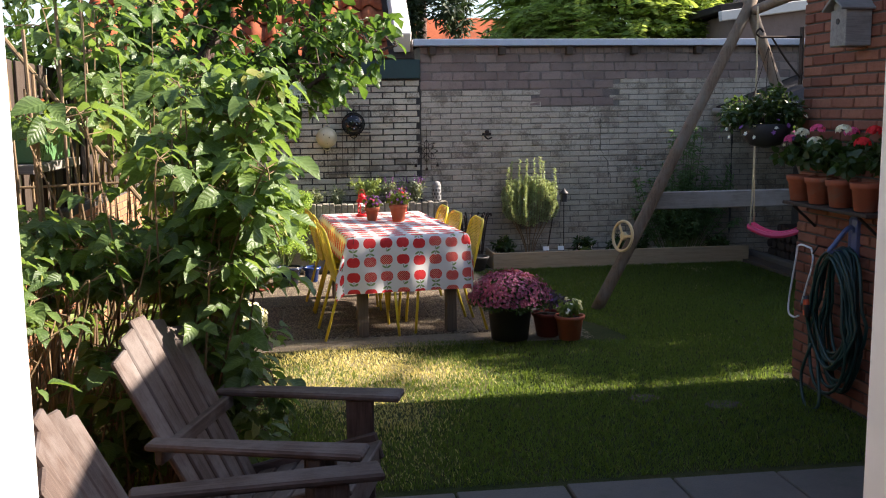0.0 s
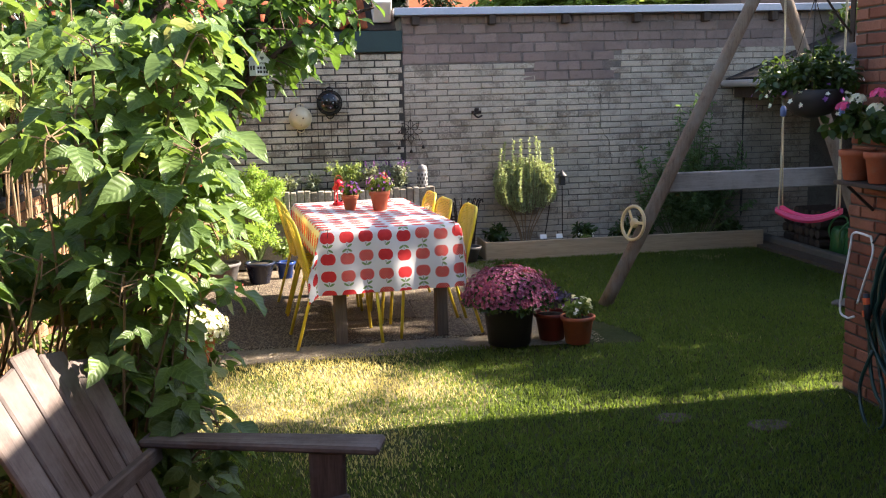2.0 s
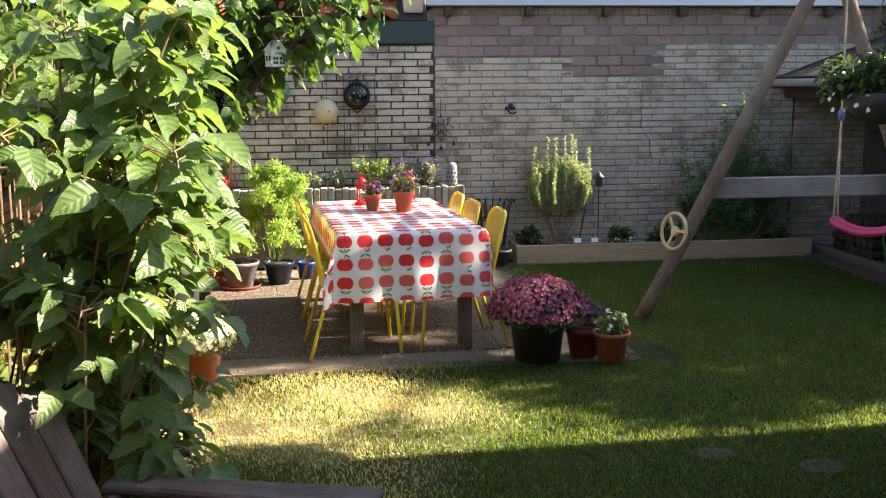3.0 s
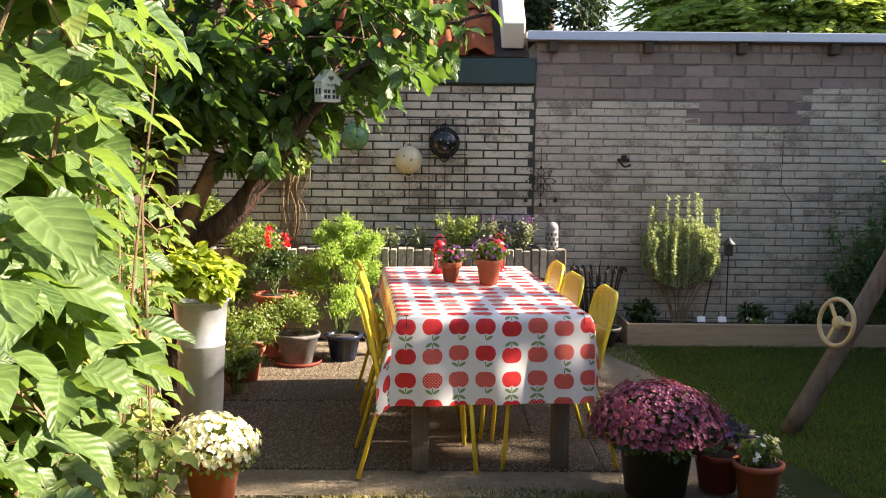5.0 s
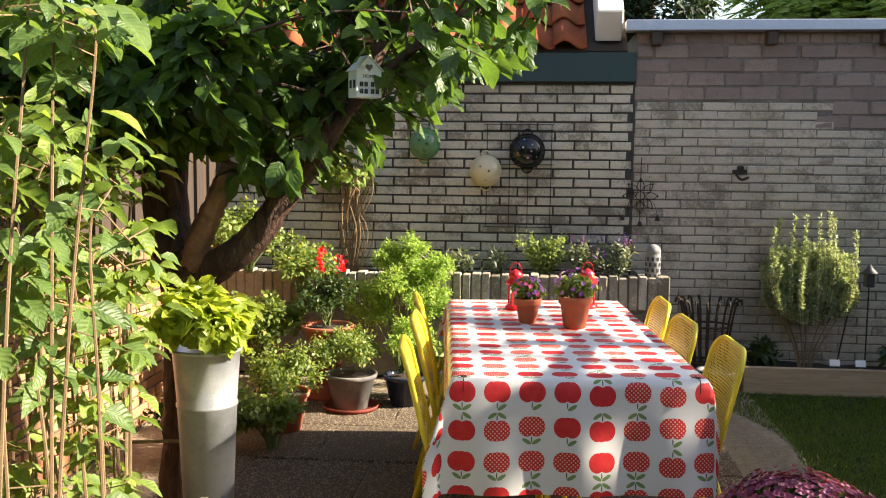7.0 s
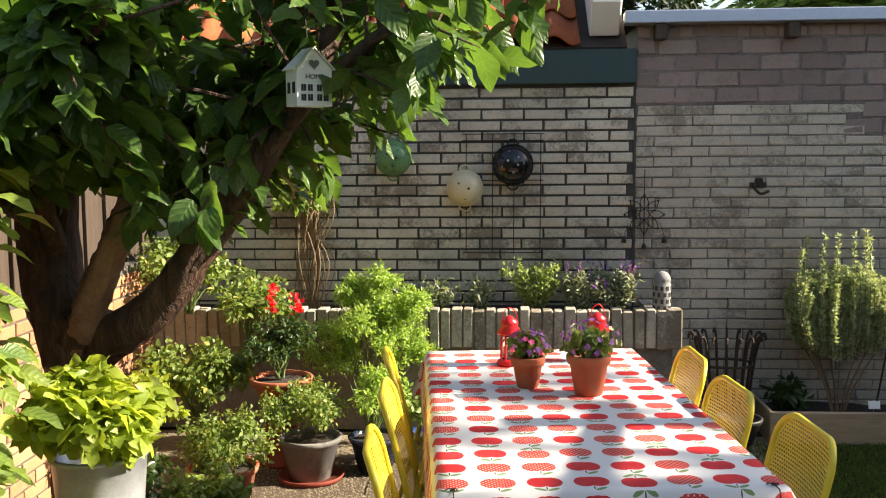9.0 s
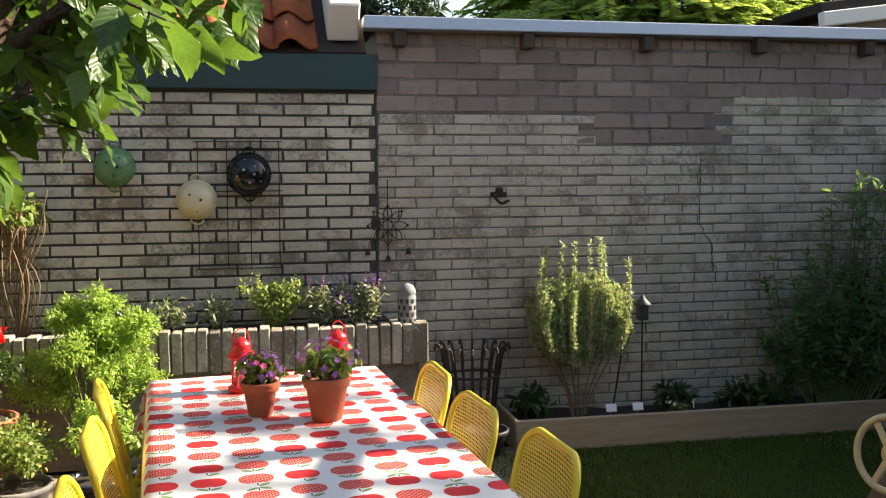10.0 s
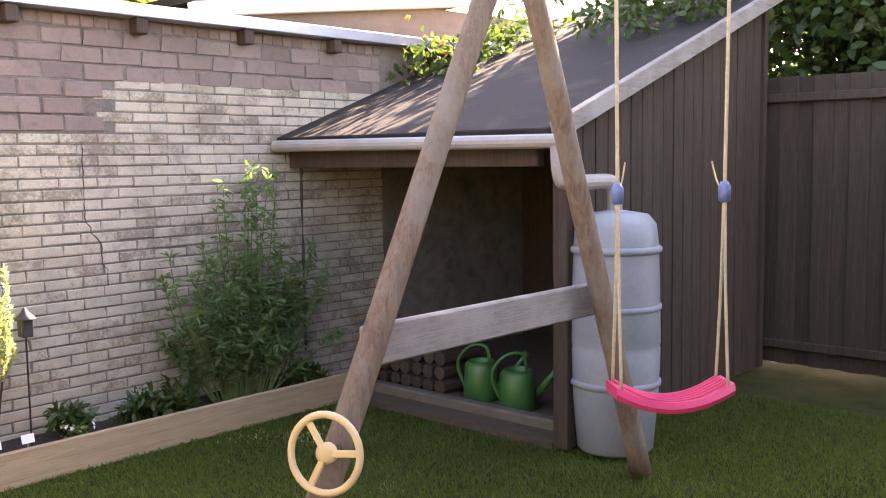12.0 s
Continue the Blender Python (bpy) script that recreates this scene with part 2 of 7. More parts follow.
def leaf_part(name, pos, axis, normal, length, width, mat, parent, label="", fold=0.18, droop=0.25, smooth=False, fine=False):
    v, f = (fine_leaves if fine else leaves)(pos, axis, normal, length, width, fold, droop)
    uv = np.tile(np.array([(0, 0.5)] + [(u, h) for u in (0.10, 0.28, 0.50, 0.72, 0.89) for h in (0.0, 0.5, 1.0)] + [(1, 0.5)]), (len(pos), 1)) if fine else None
    return part(name, mesh_of(name, v, f, mat, smooth or fine, uv), mat, parent, label)


def cloud(rng, centres, radii, n, shell=0.5):
    """Points and outward directions in a group of balls, denser near their skins."""
    c = np.asarray(centres, dtype=float)
    r = np.asarray(radii, dtype=float)
    w = r ** 2 / (r ** 2).sum()
    k = rng.choice(len(c), n, p=w)
    d = unit(rng.normal(size=(n, 3)))
    q = rng.random(n) ** shell
    return c[k] + d * (r[k] * q)[:, None], d


def chips(name, rng, pos, d, size, mat, parent, up=0.5, label="", long=1.5, droop=0.25, spread=0.7, fine=False):
    """Leaves at points, growing outwards and upwards."""
    n = len(pos)
    ax = d + rng.normal(size=(n, 3)) * spread + np.array((0, 0, -0.15))
    nm = np.array((0, 0, 1.0)) * up + d * 0.6 + rng.normal(size=(n, 3)) * 0.45
    ln = size * rng.uniform(0.65, 1.25, n)
    return leaf_part(name, pos, ax, nm, ln, ln / long, mat, parent, label, droop=droop, fine=fine)


def brick_block(l, d, h, c=0.004):
    """A chamfered brick with its face to -y, from x 0 to l, y 0 to d, z 0 to h."""
    v = [(c, 0, c), (l - c, 0, c), (l - c, 0, h - c), (c, 0, h - c), (0, c, 0), (l, c, 0), (l, c, h), (0, c, h), (0, d, 0), (l, d, 0), (l, d, h), (0, d, h)]
    f = [(0, 1, 2, 3), (0, 4, 5, 1), (1, 5, 6, 2), (2, 6, 7, 3), (3, 7, 4, 0), (4, 8, 9, 5), (5, 9, 10, 6), (6, 10, 11, 7), (7, 11, 8, 4)]
    return v, f


def brick_face(parent, m, x0, x1, z0, z1, pitch, course, joint, mat, rng, near=None, proud=0.0, skip=None, rough=0.002, name="brick", jitter=0.003):
    """Bricks in running bond on a face that looks to -y in the frame m. Those inside near are parts; the others are joined."""
    blocks = {}
    jv, jf = [], []
    row = 0
    z = z0
    while z + course - joint < z1 + 0.02:
        x = x0 - (pitch / 2 if row % 2 else 0) + rng.uniform(-0.012, 0.012)
        while x < x1 - 0.02:
            a, b = max(x, x0), min(x + pitch - joint, x1)
            x += pitch
            if b - a < 0.03 or (skip and skip((a + b) / 2, z + course / 2)):
                continue
            dy = -proud - rng.uniform(0, rough)
            if near and near(a, z):
                ln = round(b - a, 2)
                key = (ln, rng.integers(3))
                if key not in blocks:
                    v, f = brick_block(ln, 0.03, course - joint, rng.uniform(0.003, 0.006))
                    v = [(p[0] + rng.uniform(-jitter, jitter), p[1] + rng.uniform(0, 0.0015), p[2] + rng.uniform(-jitter, jitter) * 0.5) for p in v]
                    blocks[key] = mesh_of(name, v, f, mat)
                ob = new(name, blocks[key])
                ob.parent = parent
                ob.matrix_basis = m @ pose(a, dy, z, 0, rng.uniform(-0.35, 0.35), 0)
            else:
                v, f = brick_block(b - a, 0.03, course - joint)
                n = len(jv)
                for p in v:
                    q = m @ Vector((p[0] + a + rng.uniform(-jitter, jitter), p[1] + dy, p[2] + z + rng.uniform(-jitter, jitter) * 0.5))
                    jv.append(tuple(q))
                jf += [tuple(i + n for i in g) for g in f]
        z += course
        row += 1
    if jv:
        ob = part(name + "work", mesh_of(name + "work", jv, jf, mat), mat, parent, kind="stuff")

# ---- the materials of the place ----
M_WHITE = plain("white_paint", (0.80, 0.80, 0.78), 0.45, vary=0.05, scale=3, bump=0.05)
M_PLASTER = plain("plaster", (0.62, 0.60, 0.56), 0.85, vary=0.06, scale=4, bump=0.1)
M_MORTAR = plain("mortar", (0.065, 0.060, 0.052), 0.95, vary=0.35, scale=12, bump=0.6)
M_MORTAR_GARAGE = plain("garage_mortar", (0.17, 0.152, 0.130), 0.95, vary=0.55, scale=9, bump=0.6, dirt=(0.045, 0.040, 0.034))
M_MORTAR_PALE = plain("pale_mortar", (0.085, 0.076, 0.066), 0.95, vary=0.35, scale=12, bump=0.6)
M_OLDBRICK = brick_mat("whitewashed_brick", srgb("8a8070"), srgb("a89f8c"), srgb("d2c9b4"), 0.58, stain=srgb("6e685c"))
M_PALEBRICK = brick_mat("pale_painted_brick", srgb("8c8172"), srgb("a89c8a"), srgb("c4b9a7"), 0.66, stain=srgb("6c6052"))
M_PURPLE = brick_mat("brown_sand_brick", srgb("82716a"), srgb("9c8a80"), stain=srgb("645750"))
M_REDBRICK = brick_mat("red_brick", srgb("7d4a3a"), srgb("9d6a55"), stain=srgb("553a2e"))
M_YELBRICK = brick_mat("garden_wall_brick", srgb("a56e50"), srgb("c4936f"), stain=srgb("7d5c45"))
M_EDGEBRICK = brick_mat("planter_brick", srgb("7b7263"), srgb("b3aa98"), srgb("c8c0b0"), 0.35, stain=srgb("5a5446"))
M_ZINC = plain("zinc_trim", (0.38, 0.41, 0.49), 0.4, 0.6, 0.12, 5, 0.1)
M_GREENBEAM = plain("dark_green_paint", (0.016, 0.042, 0.040), 0.55, vary=0.25, scale=6)
M_TILE = brick_mat("clay_pantile", srgb("8f4529"), srgb("b86a42"), stain=srgb("4a3022"))
M_DARKFELT = plain("roof_felt", (0.026, 0.022, 0.021), 0.92, vary=0.4, scale=7, bump=0.6, spec=0.25, dirt=(0.060, 0.050, 0.038))
M_DARKWOOD = wood_mat("dark_boards", (0.045, 0.032, 0.024), (0.085, 0.06, 0.045), "z")
M_GREYWOOD = wood_mat("weathered_hardwood", (0.06, 0.040, 0.032), (0.14, 0.10, 0.082), "x", grey=(0.20, 0.17, 0.155))
M_POLE = wood_mat("pole_wood", (0.13, 0.085, 0.055), (0.26, 0.19, 0.135), "z", grey=(0.25, 0.22, 0.18))
M_BEAMWOOD = wood_mat("grey_plank", (0.17, 0.15, 0.13), (0.30, 0.27, 0.24), "x", grey=(0.33, 0.31, 0.29))
M_BEDWOOD = wood_mat("pale_bed_board", (0.36, 0.26, 0.16), (0.50, 0.38, 0.25), "x", grain=0.6)
M_TABLEWOOD = wood_mat("table_wood", (0.10, 0.075, 0.058), (0.17, 0.135, 0.11), "z")
M_TAN = wood_mat("tan_wood", (0.38, 0.24, 0.11), (0.52, 0.35, 0.17), "x")
M_PURPLE_MORTAR = plain("brown_mortar", (0.185, 0.150, 0.132), 0.95, vary=0.5, scale=7, bump=0.8, dirt=(0.035, 0.030, 0.027))
M_TERRA = plain("terracotta", srgb("a5583a"), 0.8, vary=0.2, scale=14, bump=0.3, dirt=srgb("8b6a58"))
M_TERRA_DARK = plain("terracotta_red_brown", srgb("7c3326"), 0.7, vary=0.2, scale=14, bump=0.3)
M_ANTHRA = plain("anthracite_pot", (0.030, 0.029, 0.030), 0.55, vary=0.25, scale=10, bump=0.2)
M_BLUEPOT = plain("blue_glaze", (0.02, 0.028, 0.055), 0.22, vary=0.2, scale=9, bump=0.05)
M_BLUEPOT2 = plain("cobalt_glaze", (0.02, 0.05, 0.20), 0.2, vary=0.2, scale=9, bump=0.05)
M_GREYPOT = plain("grey_stone_pot", (0.13, 0.125, 0.12), 0.75, vary=0.3, scale=12, bump=0.4, dirt=(0.30, 0.28, 0.25))
M_GALV = plain("galvanised_steel", (0.44, 0.465, 0.49), 0.42, 0.5, 0.20, 16, 0.06, dirt=(0.26, 0.28, 0.30))
M_SOIL = plain("soil", (0.035, 0.025, 0.018), 0.95, vary=0.45, scale=30, bump=1.0)
M_GRAVEL = plain("fine_gravel", (0.28, 0.225, 0.155), 0.95, vary=0.5, scale=45, bump=1.0, dirt=(0.11, 0.088, 0.06))
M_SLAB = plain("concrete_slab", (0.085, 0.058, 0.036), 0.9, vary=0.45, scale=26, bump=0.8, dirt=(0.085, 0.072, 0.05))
M_FLAG = plain("dark_flagstone", (0.115, 0.098, 0.080), 0.75, vary=0.3, scale=8, bump=0.4, dirt=(0.07, 0.075, 0.05))
M_IRON = plain("rusty_iron", (0.045, 0.030, 0.022), 0.7, 0.4, 0.4, 20, 0.4)
M_BLACKENAMEL = plain("black_enamel", (0.010, 0.010, 0.011), 0.12, vary=0.2, bump=0.03)
M_CREAMENAMEL = plain("cream_enamel", (0.60, 0.52, 0.33), 0.10, vary=0.08, bump=0.03)
M_GREENENAMEL = plain("green_enamel", (0.10, 0.22, 0.09), 0.3, vary=0.15, bump=0.05)
M_YELLOW = plain("yellow_paint", (0.72, 0.56, 0.045), 0.38, vary=0.08, scale=6, bump=0.05)
M_CREAM = plain("cream_plastic", (0.62, 0.47, 0.25), 0.4, vary=0.08, bump=0.05)
M_PINK = plain("pink_plastic", (0.72, 0.06, 0.16), 0.35, vary=0.08, bump=0.05)
M_ROPE = plain("rope", (0.50, 0.42, 0.27), 0.9, vary=0.25, scale=60, bump=0.7)
M_BLUEPLASTIC = plain("blue_plastic", (0.10, 0.14, 0.28), 0.4)
M_PVC = plain("grey_pvc", (0.30, 0.28, 0.26), 0.5, vary=0.15)
M_BARREL = plain("barrel_plastic", (0.22, 0.25, 0.28), 0.5, vary=0.15, scale=4)
M_CAN = plain("green_plastic", (0.03, 0.13, 0.035), 0.4, vary=0.15)
M_REDMETAL = plain("red_lacquer", (0.60, 0.015, 0.02), 0.3, vary=0.1)
M_HOSE = plain("green_hose", (0.012, 0.045, 0.038), 0.4, vary=0.2)
M_ORANGE = plain("orange_plastic", (0.65, 0.09, 0.03), 0.4)


def bark_mat(name, dark, mid, scar):
    """Ridged bark: long furrows, scaly plates and pale scars."""
    k = Nodes(name)
    w = k.stretch(k.world(), 1.0, 1.0, 0.28)
    furrow = k.noise(34, 5, 0.6, w, 0.9)
    plate = k.noise(11, 4, 0.65, w, 0.4)
    grit = k.noise(190, 3)
    col = k.mix(k.ramp(furrow, 0.36, 0.62), dark, mid)
    col = k.mix(k.ramp(plate, 0.56, 0.70, 0, 0.7), col, scar)
    col = k.mix(k.ramp(grit, 0.4, 0.7, 0, 0.4), col, dark)
    h = k.math("ADD", k.math("MULTIPLY", furrow, 1.2), k.math("ADD", k.math("MULTIPLY", plate, 0.7), k.math("MULTIPLY", grit, 0.15)))
    return k.done(k.bsdf(col, k.ramp(plate, 0.4, 0.7, 0.75, 0.5), k.bump(h, 1.0, 0.016), spec=0.4))


M_BARK = bark_mat("plum_bark", (0.034, 0.018, 0.013), (0.105, 0.056, 0.037), (0.20, 0.115, 0.075))
M_PEELED = plain("peeled_plum_bark", (0.24, 0.125, 0.085), 0.38, vary=0.5, scale=11, bump=0.6, dirt=(0.10, 0.05, 0.035))
M_STEM = plain("dry_cane", (0.21, 0.14, 0.075), 0.8, vary=0.35, scale=20, bump=0.4)
M_GREENSTEM = plain("green_stem", (0.10, 0.14, 0.04), 0.7, vary=0.3, scale=20)
M_STONEWARE = plain("grey_lantern", (0.22, 0.22, 0.22), 0.7, vary=0.3, scale=25, bump=0.6)
L_RASP = leaf_mat("raspberry_leaf", (0.028, 0.066, 0.017), (0.125, 0.195, 0.055), 0.42, 0.42, (0.30, 0.28, 0.07), 0.06, 7)
L_VINE = leaf_mat("yellow_green_leaf", (0.062, 0.12, 0.022), (0.19, 0.26, 0.052), 0.5, 0.46, (0.38, 0.32, 0.07), 0.07, 6)
L_PLUM = leaf_mat("plum_leaf", (0.020, 0.052, 0.013), (0.072, 0.135, 0.028), 0.36, 0.45, ribs=6)
L_LIME = leaf_mat("lime_leaf", (0.16, 0.24, 0.030), (0.30, 0.36, 0.06), 0.45, 0.45)
L_FERN = leaf_mat("feathery_leaf", (0.13, 0.23, 0.045), (0.27, 0.38, 0.09), 0.5, 0.45)
L_HERB = leaf_mat("herb_leaf", (0.07, 0.125, 0.028), (0.18, 0.24, 0.06), 0.5, 0.35, (0.35, 0.30, 0.08), 0.06)
L_HERBPALE = leaf_mat("pale_herb_leaf", (0.13, 0.19, 0.065), (0.28, 0.35, 0.13), 0.5, 0.35)
L_ROSE = leaf_mat("rosemary_leaf", (0.19, 0.245, 0.135), (0.36, 0.415, 0.24), 0.55, 0.3)
L_GREY = leaf_mat("lavender_leaf", (0.14, 0.175, 0.115), (0.27, 0.30, 0.21), 0.6, 0.3)
L_BAMBOO = leaf_mat("willow_leaf", (0.045, 0.105, 0.045), (0.12, 0.20, 0.085), 0.42, 0.40)
L_DARK = leaf_mat("conifer_leaf", (0.010, 0.024, 0.010), (0.028, 0.052, 0.020), 0.6, 0.2)
L_ROBINIA = leaf_mat("feather_tree_leaf", (0.13, 0.21, 0.055), (0.27, 0.35, 0.11), 0.5, 0.5)
L_IVY = leaf_mat("ivy_leaf", (0.018, 0.045, 0.012), (0.05, 0.085, 0.022), 0.35, 0.35)
L_GRASS = leaf_mat("grass_blade", (0.032, 0.068, 0.014), (0.108, 0.158, 0.036), 0.6, 0.6, (0.30, 0.26, 0.11), 0.06)
# straw tone, lifted so the blades also carry the sunlight of the lit band
L_STRAW = leaf_mat("dry_sunlit_grass_blade", (0.34, 0.30, 0.13), (0.58, 0.51, 0.25), 0.7, 0.35)
L_PURPLELEAF = leaf_mat("purple_leaf", (0.035, 0.028, 0.045), (0.075, 0.055, 0.085), 0.5, 0.25)
P_MAUVE = leaf_mat("mauve_petal", (0.165, 0.028, 0.070), (0.32, 0.085, 0.160), 0.6, 0.30)
P_ROSE = leaf_mat("rose_petal", (0.26, 0.07, 0.14), (0.42, 0.16, 0.27), 0.6, 0.3)
P_PURPLE = leaf_mat("purple_petal", (0.12, 0.035, 0.20), (0.30, 0.12, 0.40), 0.6, 0.3)
P_WHITE = leaf_mat("white_petal", (0.62, 0.61, 0.52), (0.80, 0.79, 0.72), 0.6, 0.3)
P_RED = leaf_mat("red_petal", (0.50, 0.012, 0.015), (0.72, 0.03, 0.04), 0.6, 0.3)
P_PINK = leaf_mat("pink_petal", (0.62, 0.05, 0.20), (0.80, 0.16, 0.38), 0.6, 0.3)
P_ORANGE = leaf_mat("orange_petal", (0.50, 0.09, 0.025), (0.68, 0.22, 0.06), 0.6, 0.3)

WALL_Y = 10.305
SEAM_X = 1.26
rng = np.random.default_rng(5)

# ---- ground ----
k = Nodes("lawn_soil")
_col = k.mix(k.ramp(k.noise(2.0, 5, 0.6), 0.38, 0.66), (0.032, 0.046, 0.012), (0.090, 0.084, 0.030))
_col = k.mix(k.ramp(k.noise(70, 4, 0.7), 0.4, 0.7, 0, 0.6), _col, (0.024, 0.036, 0.010))
# worn dry patch; its pale colour also paints in the pool of sun
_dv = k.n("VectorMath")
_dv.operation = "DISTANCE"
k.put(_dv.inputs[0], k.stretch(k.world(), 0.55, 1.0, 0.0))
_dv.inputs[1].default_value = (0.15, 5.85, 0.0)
_dry_sun_patch = k.math("SUBTRACT", _dv.outputs["Value"], k.math("MULTIPLY", k.noise(2.6, 4, 0.6), 0.9))
_col = k.mix(k.ramp(_dry_sun_patch, -0.2, 0.2, 0.85, 0.0), _col, (0.36, 0.30, 0.16))
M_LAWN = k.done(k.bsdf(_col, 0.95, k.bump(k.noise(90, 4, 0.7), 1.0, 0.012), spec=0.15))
gv, gf = [], []
nx = 60
for j in range(nx + 1):
    for i in range(nx + 1):
        gx, gy = 1 + 1.9 * math.sinh((i / nx - 0.5) * 9), 6 + 1.9 * math.sinh((j / nx - 0.5) * 9)
        gv.append((gx, gy, -0.02 + 0.008 * noise.noise((gx * 1.4, gy * 1.4, 0))))
for j in range(nx):
    for i in range(nx):
        a = j * (nx + 1) + i
        gf.append((a, a + 1, a + nx + 2, a + nx + 1))
tagged(new("ground", mesh_of("ground", gv, np.array(gf), M_LAWN, True)), "mown back-garden lawn with a dry patch, coloured paler for the sun pool", "lawn", kind="structure")


def lawn_area(x, y):
    """Where grass grows: the lawn between the terrace, the patio and the raised bed."""
    if x < -0.9 or x > 7.4 or y < 3.95 or y > 9.85:
        return False
    if x > 2.98 and y < 5.45:
        return False
    if x > 4.75 and y > 8.2:
        return False
    edge = 6.62 + 0.10 * math.sin(x * 2.1)
    if y > edge and x < 1.75 + 0.18 * (9.5 - y) + 0.1 * math.sin(y * 3):
        return False
    return not (y > 9.82 and 1.9 < x < 4.95)


def grass(name, n, keep, tall, mat, label):
    r = np.random.default_rng(n)
    xy = np.column_stack((r.uniform(-0.9, 6.5, n * 3), r.uniform(3.9, 9.9, n * 3)))
    xy = np.array([p for p in xy if lawn_area(p[0], p[1]) and keep(p[0], p[1], r)])[:n]
    c = len(xy)
    h = tall * r.uniform(0.5, 1.3, c)
    ang = r.uniform(0, 2 * np.pi, c)
    lean = r.uniform(0.1, 0.9, c) * h
    sd = np.column_stack((np.cos(ang), np.sin(ang), np.zeros(c)))
    ld = np.column_stack((-np.sin(ang), np.cos(ang), np.zeros(c)))
    b = np.column_stack((xy, np.full(c, -0.02)))
    w = r.uniform(0.0018, 0.0034, c)[:, None]
    upv = np.column_stack((np.zeros((c, 2)), h))
    v = np.stack((b - sd * w, b + sd * w, b + upv * 0.6 + ld * lean[:, None] * 0.35 + sd * w * 0.7, b + upv + ld * lean[:, None]), axis=1).reshape(-1, 3)
    f = (np.array([(0, 1, 2), (0, 2, 3)])[None] + (np.arange(c) * 4)[:, None, None]).reshape(-1, 3)
    tagged(new(name, mesh_of(name, v, f, mat)), label, "grass", kind="stuff")


# dryness by place: straw gathers where the lawn's sunlit band is painted in
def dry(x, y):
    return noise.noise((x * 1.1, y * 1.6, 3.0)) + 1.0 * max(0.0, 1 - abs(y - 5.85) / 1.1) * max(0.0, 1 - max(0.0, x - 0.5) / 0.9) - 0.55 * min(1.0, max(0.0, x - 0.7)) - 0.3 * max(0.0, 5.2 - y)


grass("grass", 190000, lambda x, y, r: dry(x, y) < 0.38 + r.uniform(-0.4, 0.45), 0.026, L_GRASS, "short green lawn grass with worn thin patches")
grass("dry_grass", 70000, lambda x, y, r: dry(x, y) > 0.30 + r.uniform(-0.42, 0.5), 0.021, L_STRAW, "yellowed dry grass, coloured paler for the sunlit band of lawn")

# terrace slabs by the house and patio slabs under the table
terrace = tagged(new("pavement", bm_mesh("pavement", span(-1.7, 2.98, 0.85, 3.93, -0.08, -0.022), M_SOIL)), "dark stone terrace paving beside the lawn", "paving", kind="structure")
patio = tagged(new("patio", bm_mesh("patio", span(-1.75, 2.0, 6.62, 9.95, -0.08, -0.014), M_GRAVEL)), "gravel-strewn patio of concrete slabs under the table", "patio", kind="structure")


def slab_field(parent, x0, x1, y0, y1, w, d, mat, r, skip=None, name="slab", top=0.0):
    shapes = {}
    row = 0
    y = y0
    while y < y1 - 0.05:
        x = x0 - (w * 0.5 if row % 2 else 0)
        while x < x1 - 0.05:
            a, b, c, e = max(x, x0), min(x + w - 0.012, x1), y, min(y + d - 0.012, y1)
            x += w
            if b - a < 0.1 or (skip and skip((a + b) / 2, (c + e) / 2)):
                continue
            key = (round(b - a, 2), round(e - c, 2))
            if key not in shapes:
                shapes[key] = bm_mesh(name, box(key[0], key[1], 0.05, (0, 0, 0), 0.006), mat)
            ob = new(name, shapes[key])
            ob.parent = parent
            ob.matrix_basis = pose((a + b) / 2, (c + e) / 2, top - 0.025 + r.uniform(-0.004, 0.003), r.uniform(-0.4, 0.4), r.uniform(-0.4, 0.4), 0)
        y += d
        row += 1


# ---- house with the open garden door ----
def wall_block(name, spans, mat, label):
    bm = None
    for s in spans:
        bm = span(*s, bm=bm)
    return tagged(new(name, bm_mesh(name, bm, mat)), label, "wall", kind="structure")


wall_block("wall_house", [(-1.9, -0.33, 0.62, 0.84, 0, 2.7), (0.74, 2.98, 0.62, 0.84, 0, 2.7), (-0.33, 0.74, 0.62, 0.84, 2.20, 2.7)], M_REDBRICK, "red brick rear wall of the house")
wall_block("wall_room", [(-2.0, -1.9, -3.2, 0.84, 0, 2.7), (2.98, 3.08, -3.2, 0.84, 0, 2.7), (-2.0, 3.08, -3.3, -3.2, 0, 2.7)], M_PLASTER, "plain plastered walls of the room behind")
tagged(new("floor_room", bm_mesh("floor_room", span(-1.9, 2.98, -3.2, 0.62, -0.07, -0.016), M_TAN)), "plain wooden floor of the room behind", "floor", kind="structure")
tagged(new("ceiling", bm_mesh("ceiling", span(-2.0, 3.08, -3.3, 0.84, 2.7, 2.8), M_PLASTER)), "plain white plastered ceiling", "ceiling", kind="structure")
door = thing("door_1", "white painted door frame of an open garden door", "door frame", kind="structure")
part("jamb", span(-0.33, -0.262, 0.70, 1.0, 0, 2.20, 0.004), M_WHITE, door)
part("jamb", span(0.668, 0.74, 0.70, 0.86, 0, 2.20, 0.004), M_WHITE, door)
part("head", span(-0.262, 0.668, 0.70, 0.86, 2.12, 2.20, 0.004), M_WHITE, door)
part("threshold", span(-0.262, 0.668, 0.70, 0.90, -0.016, 0.015, 0.004), M_FLAG, door)

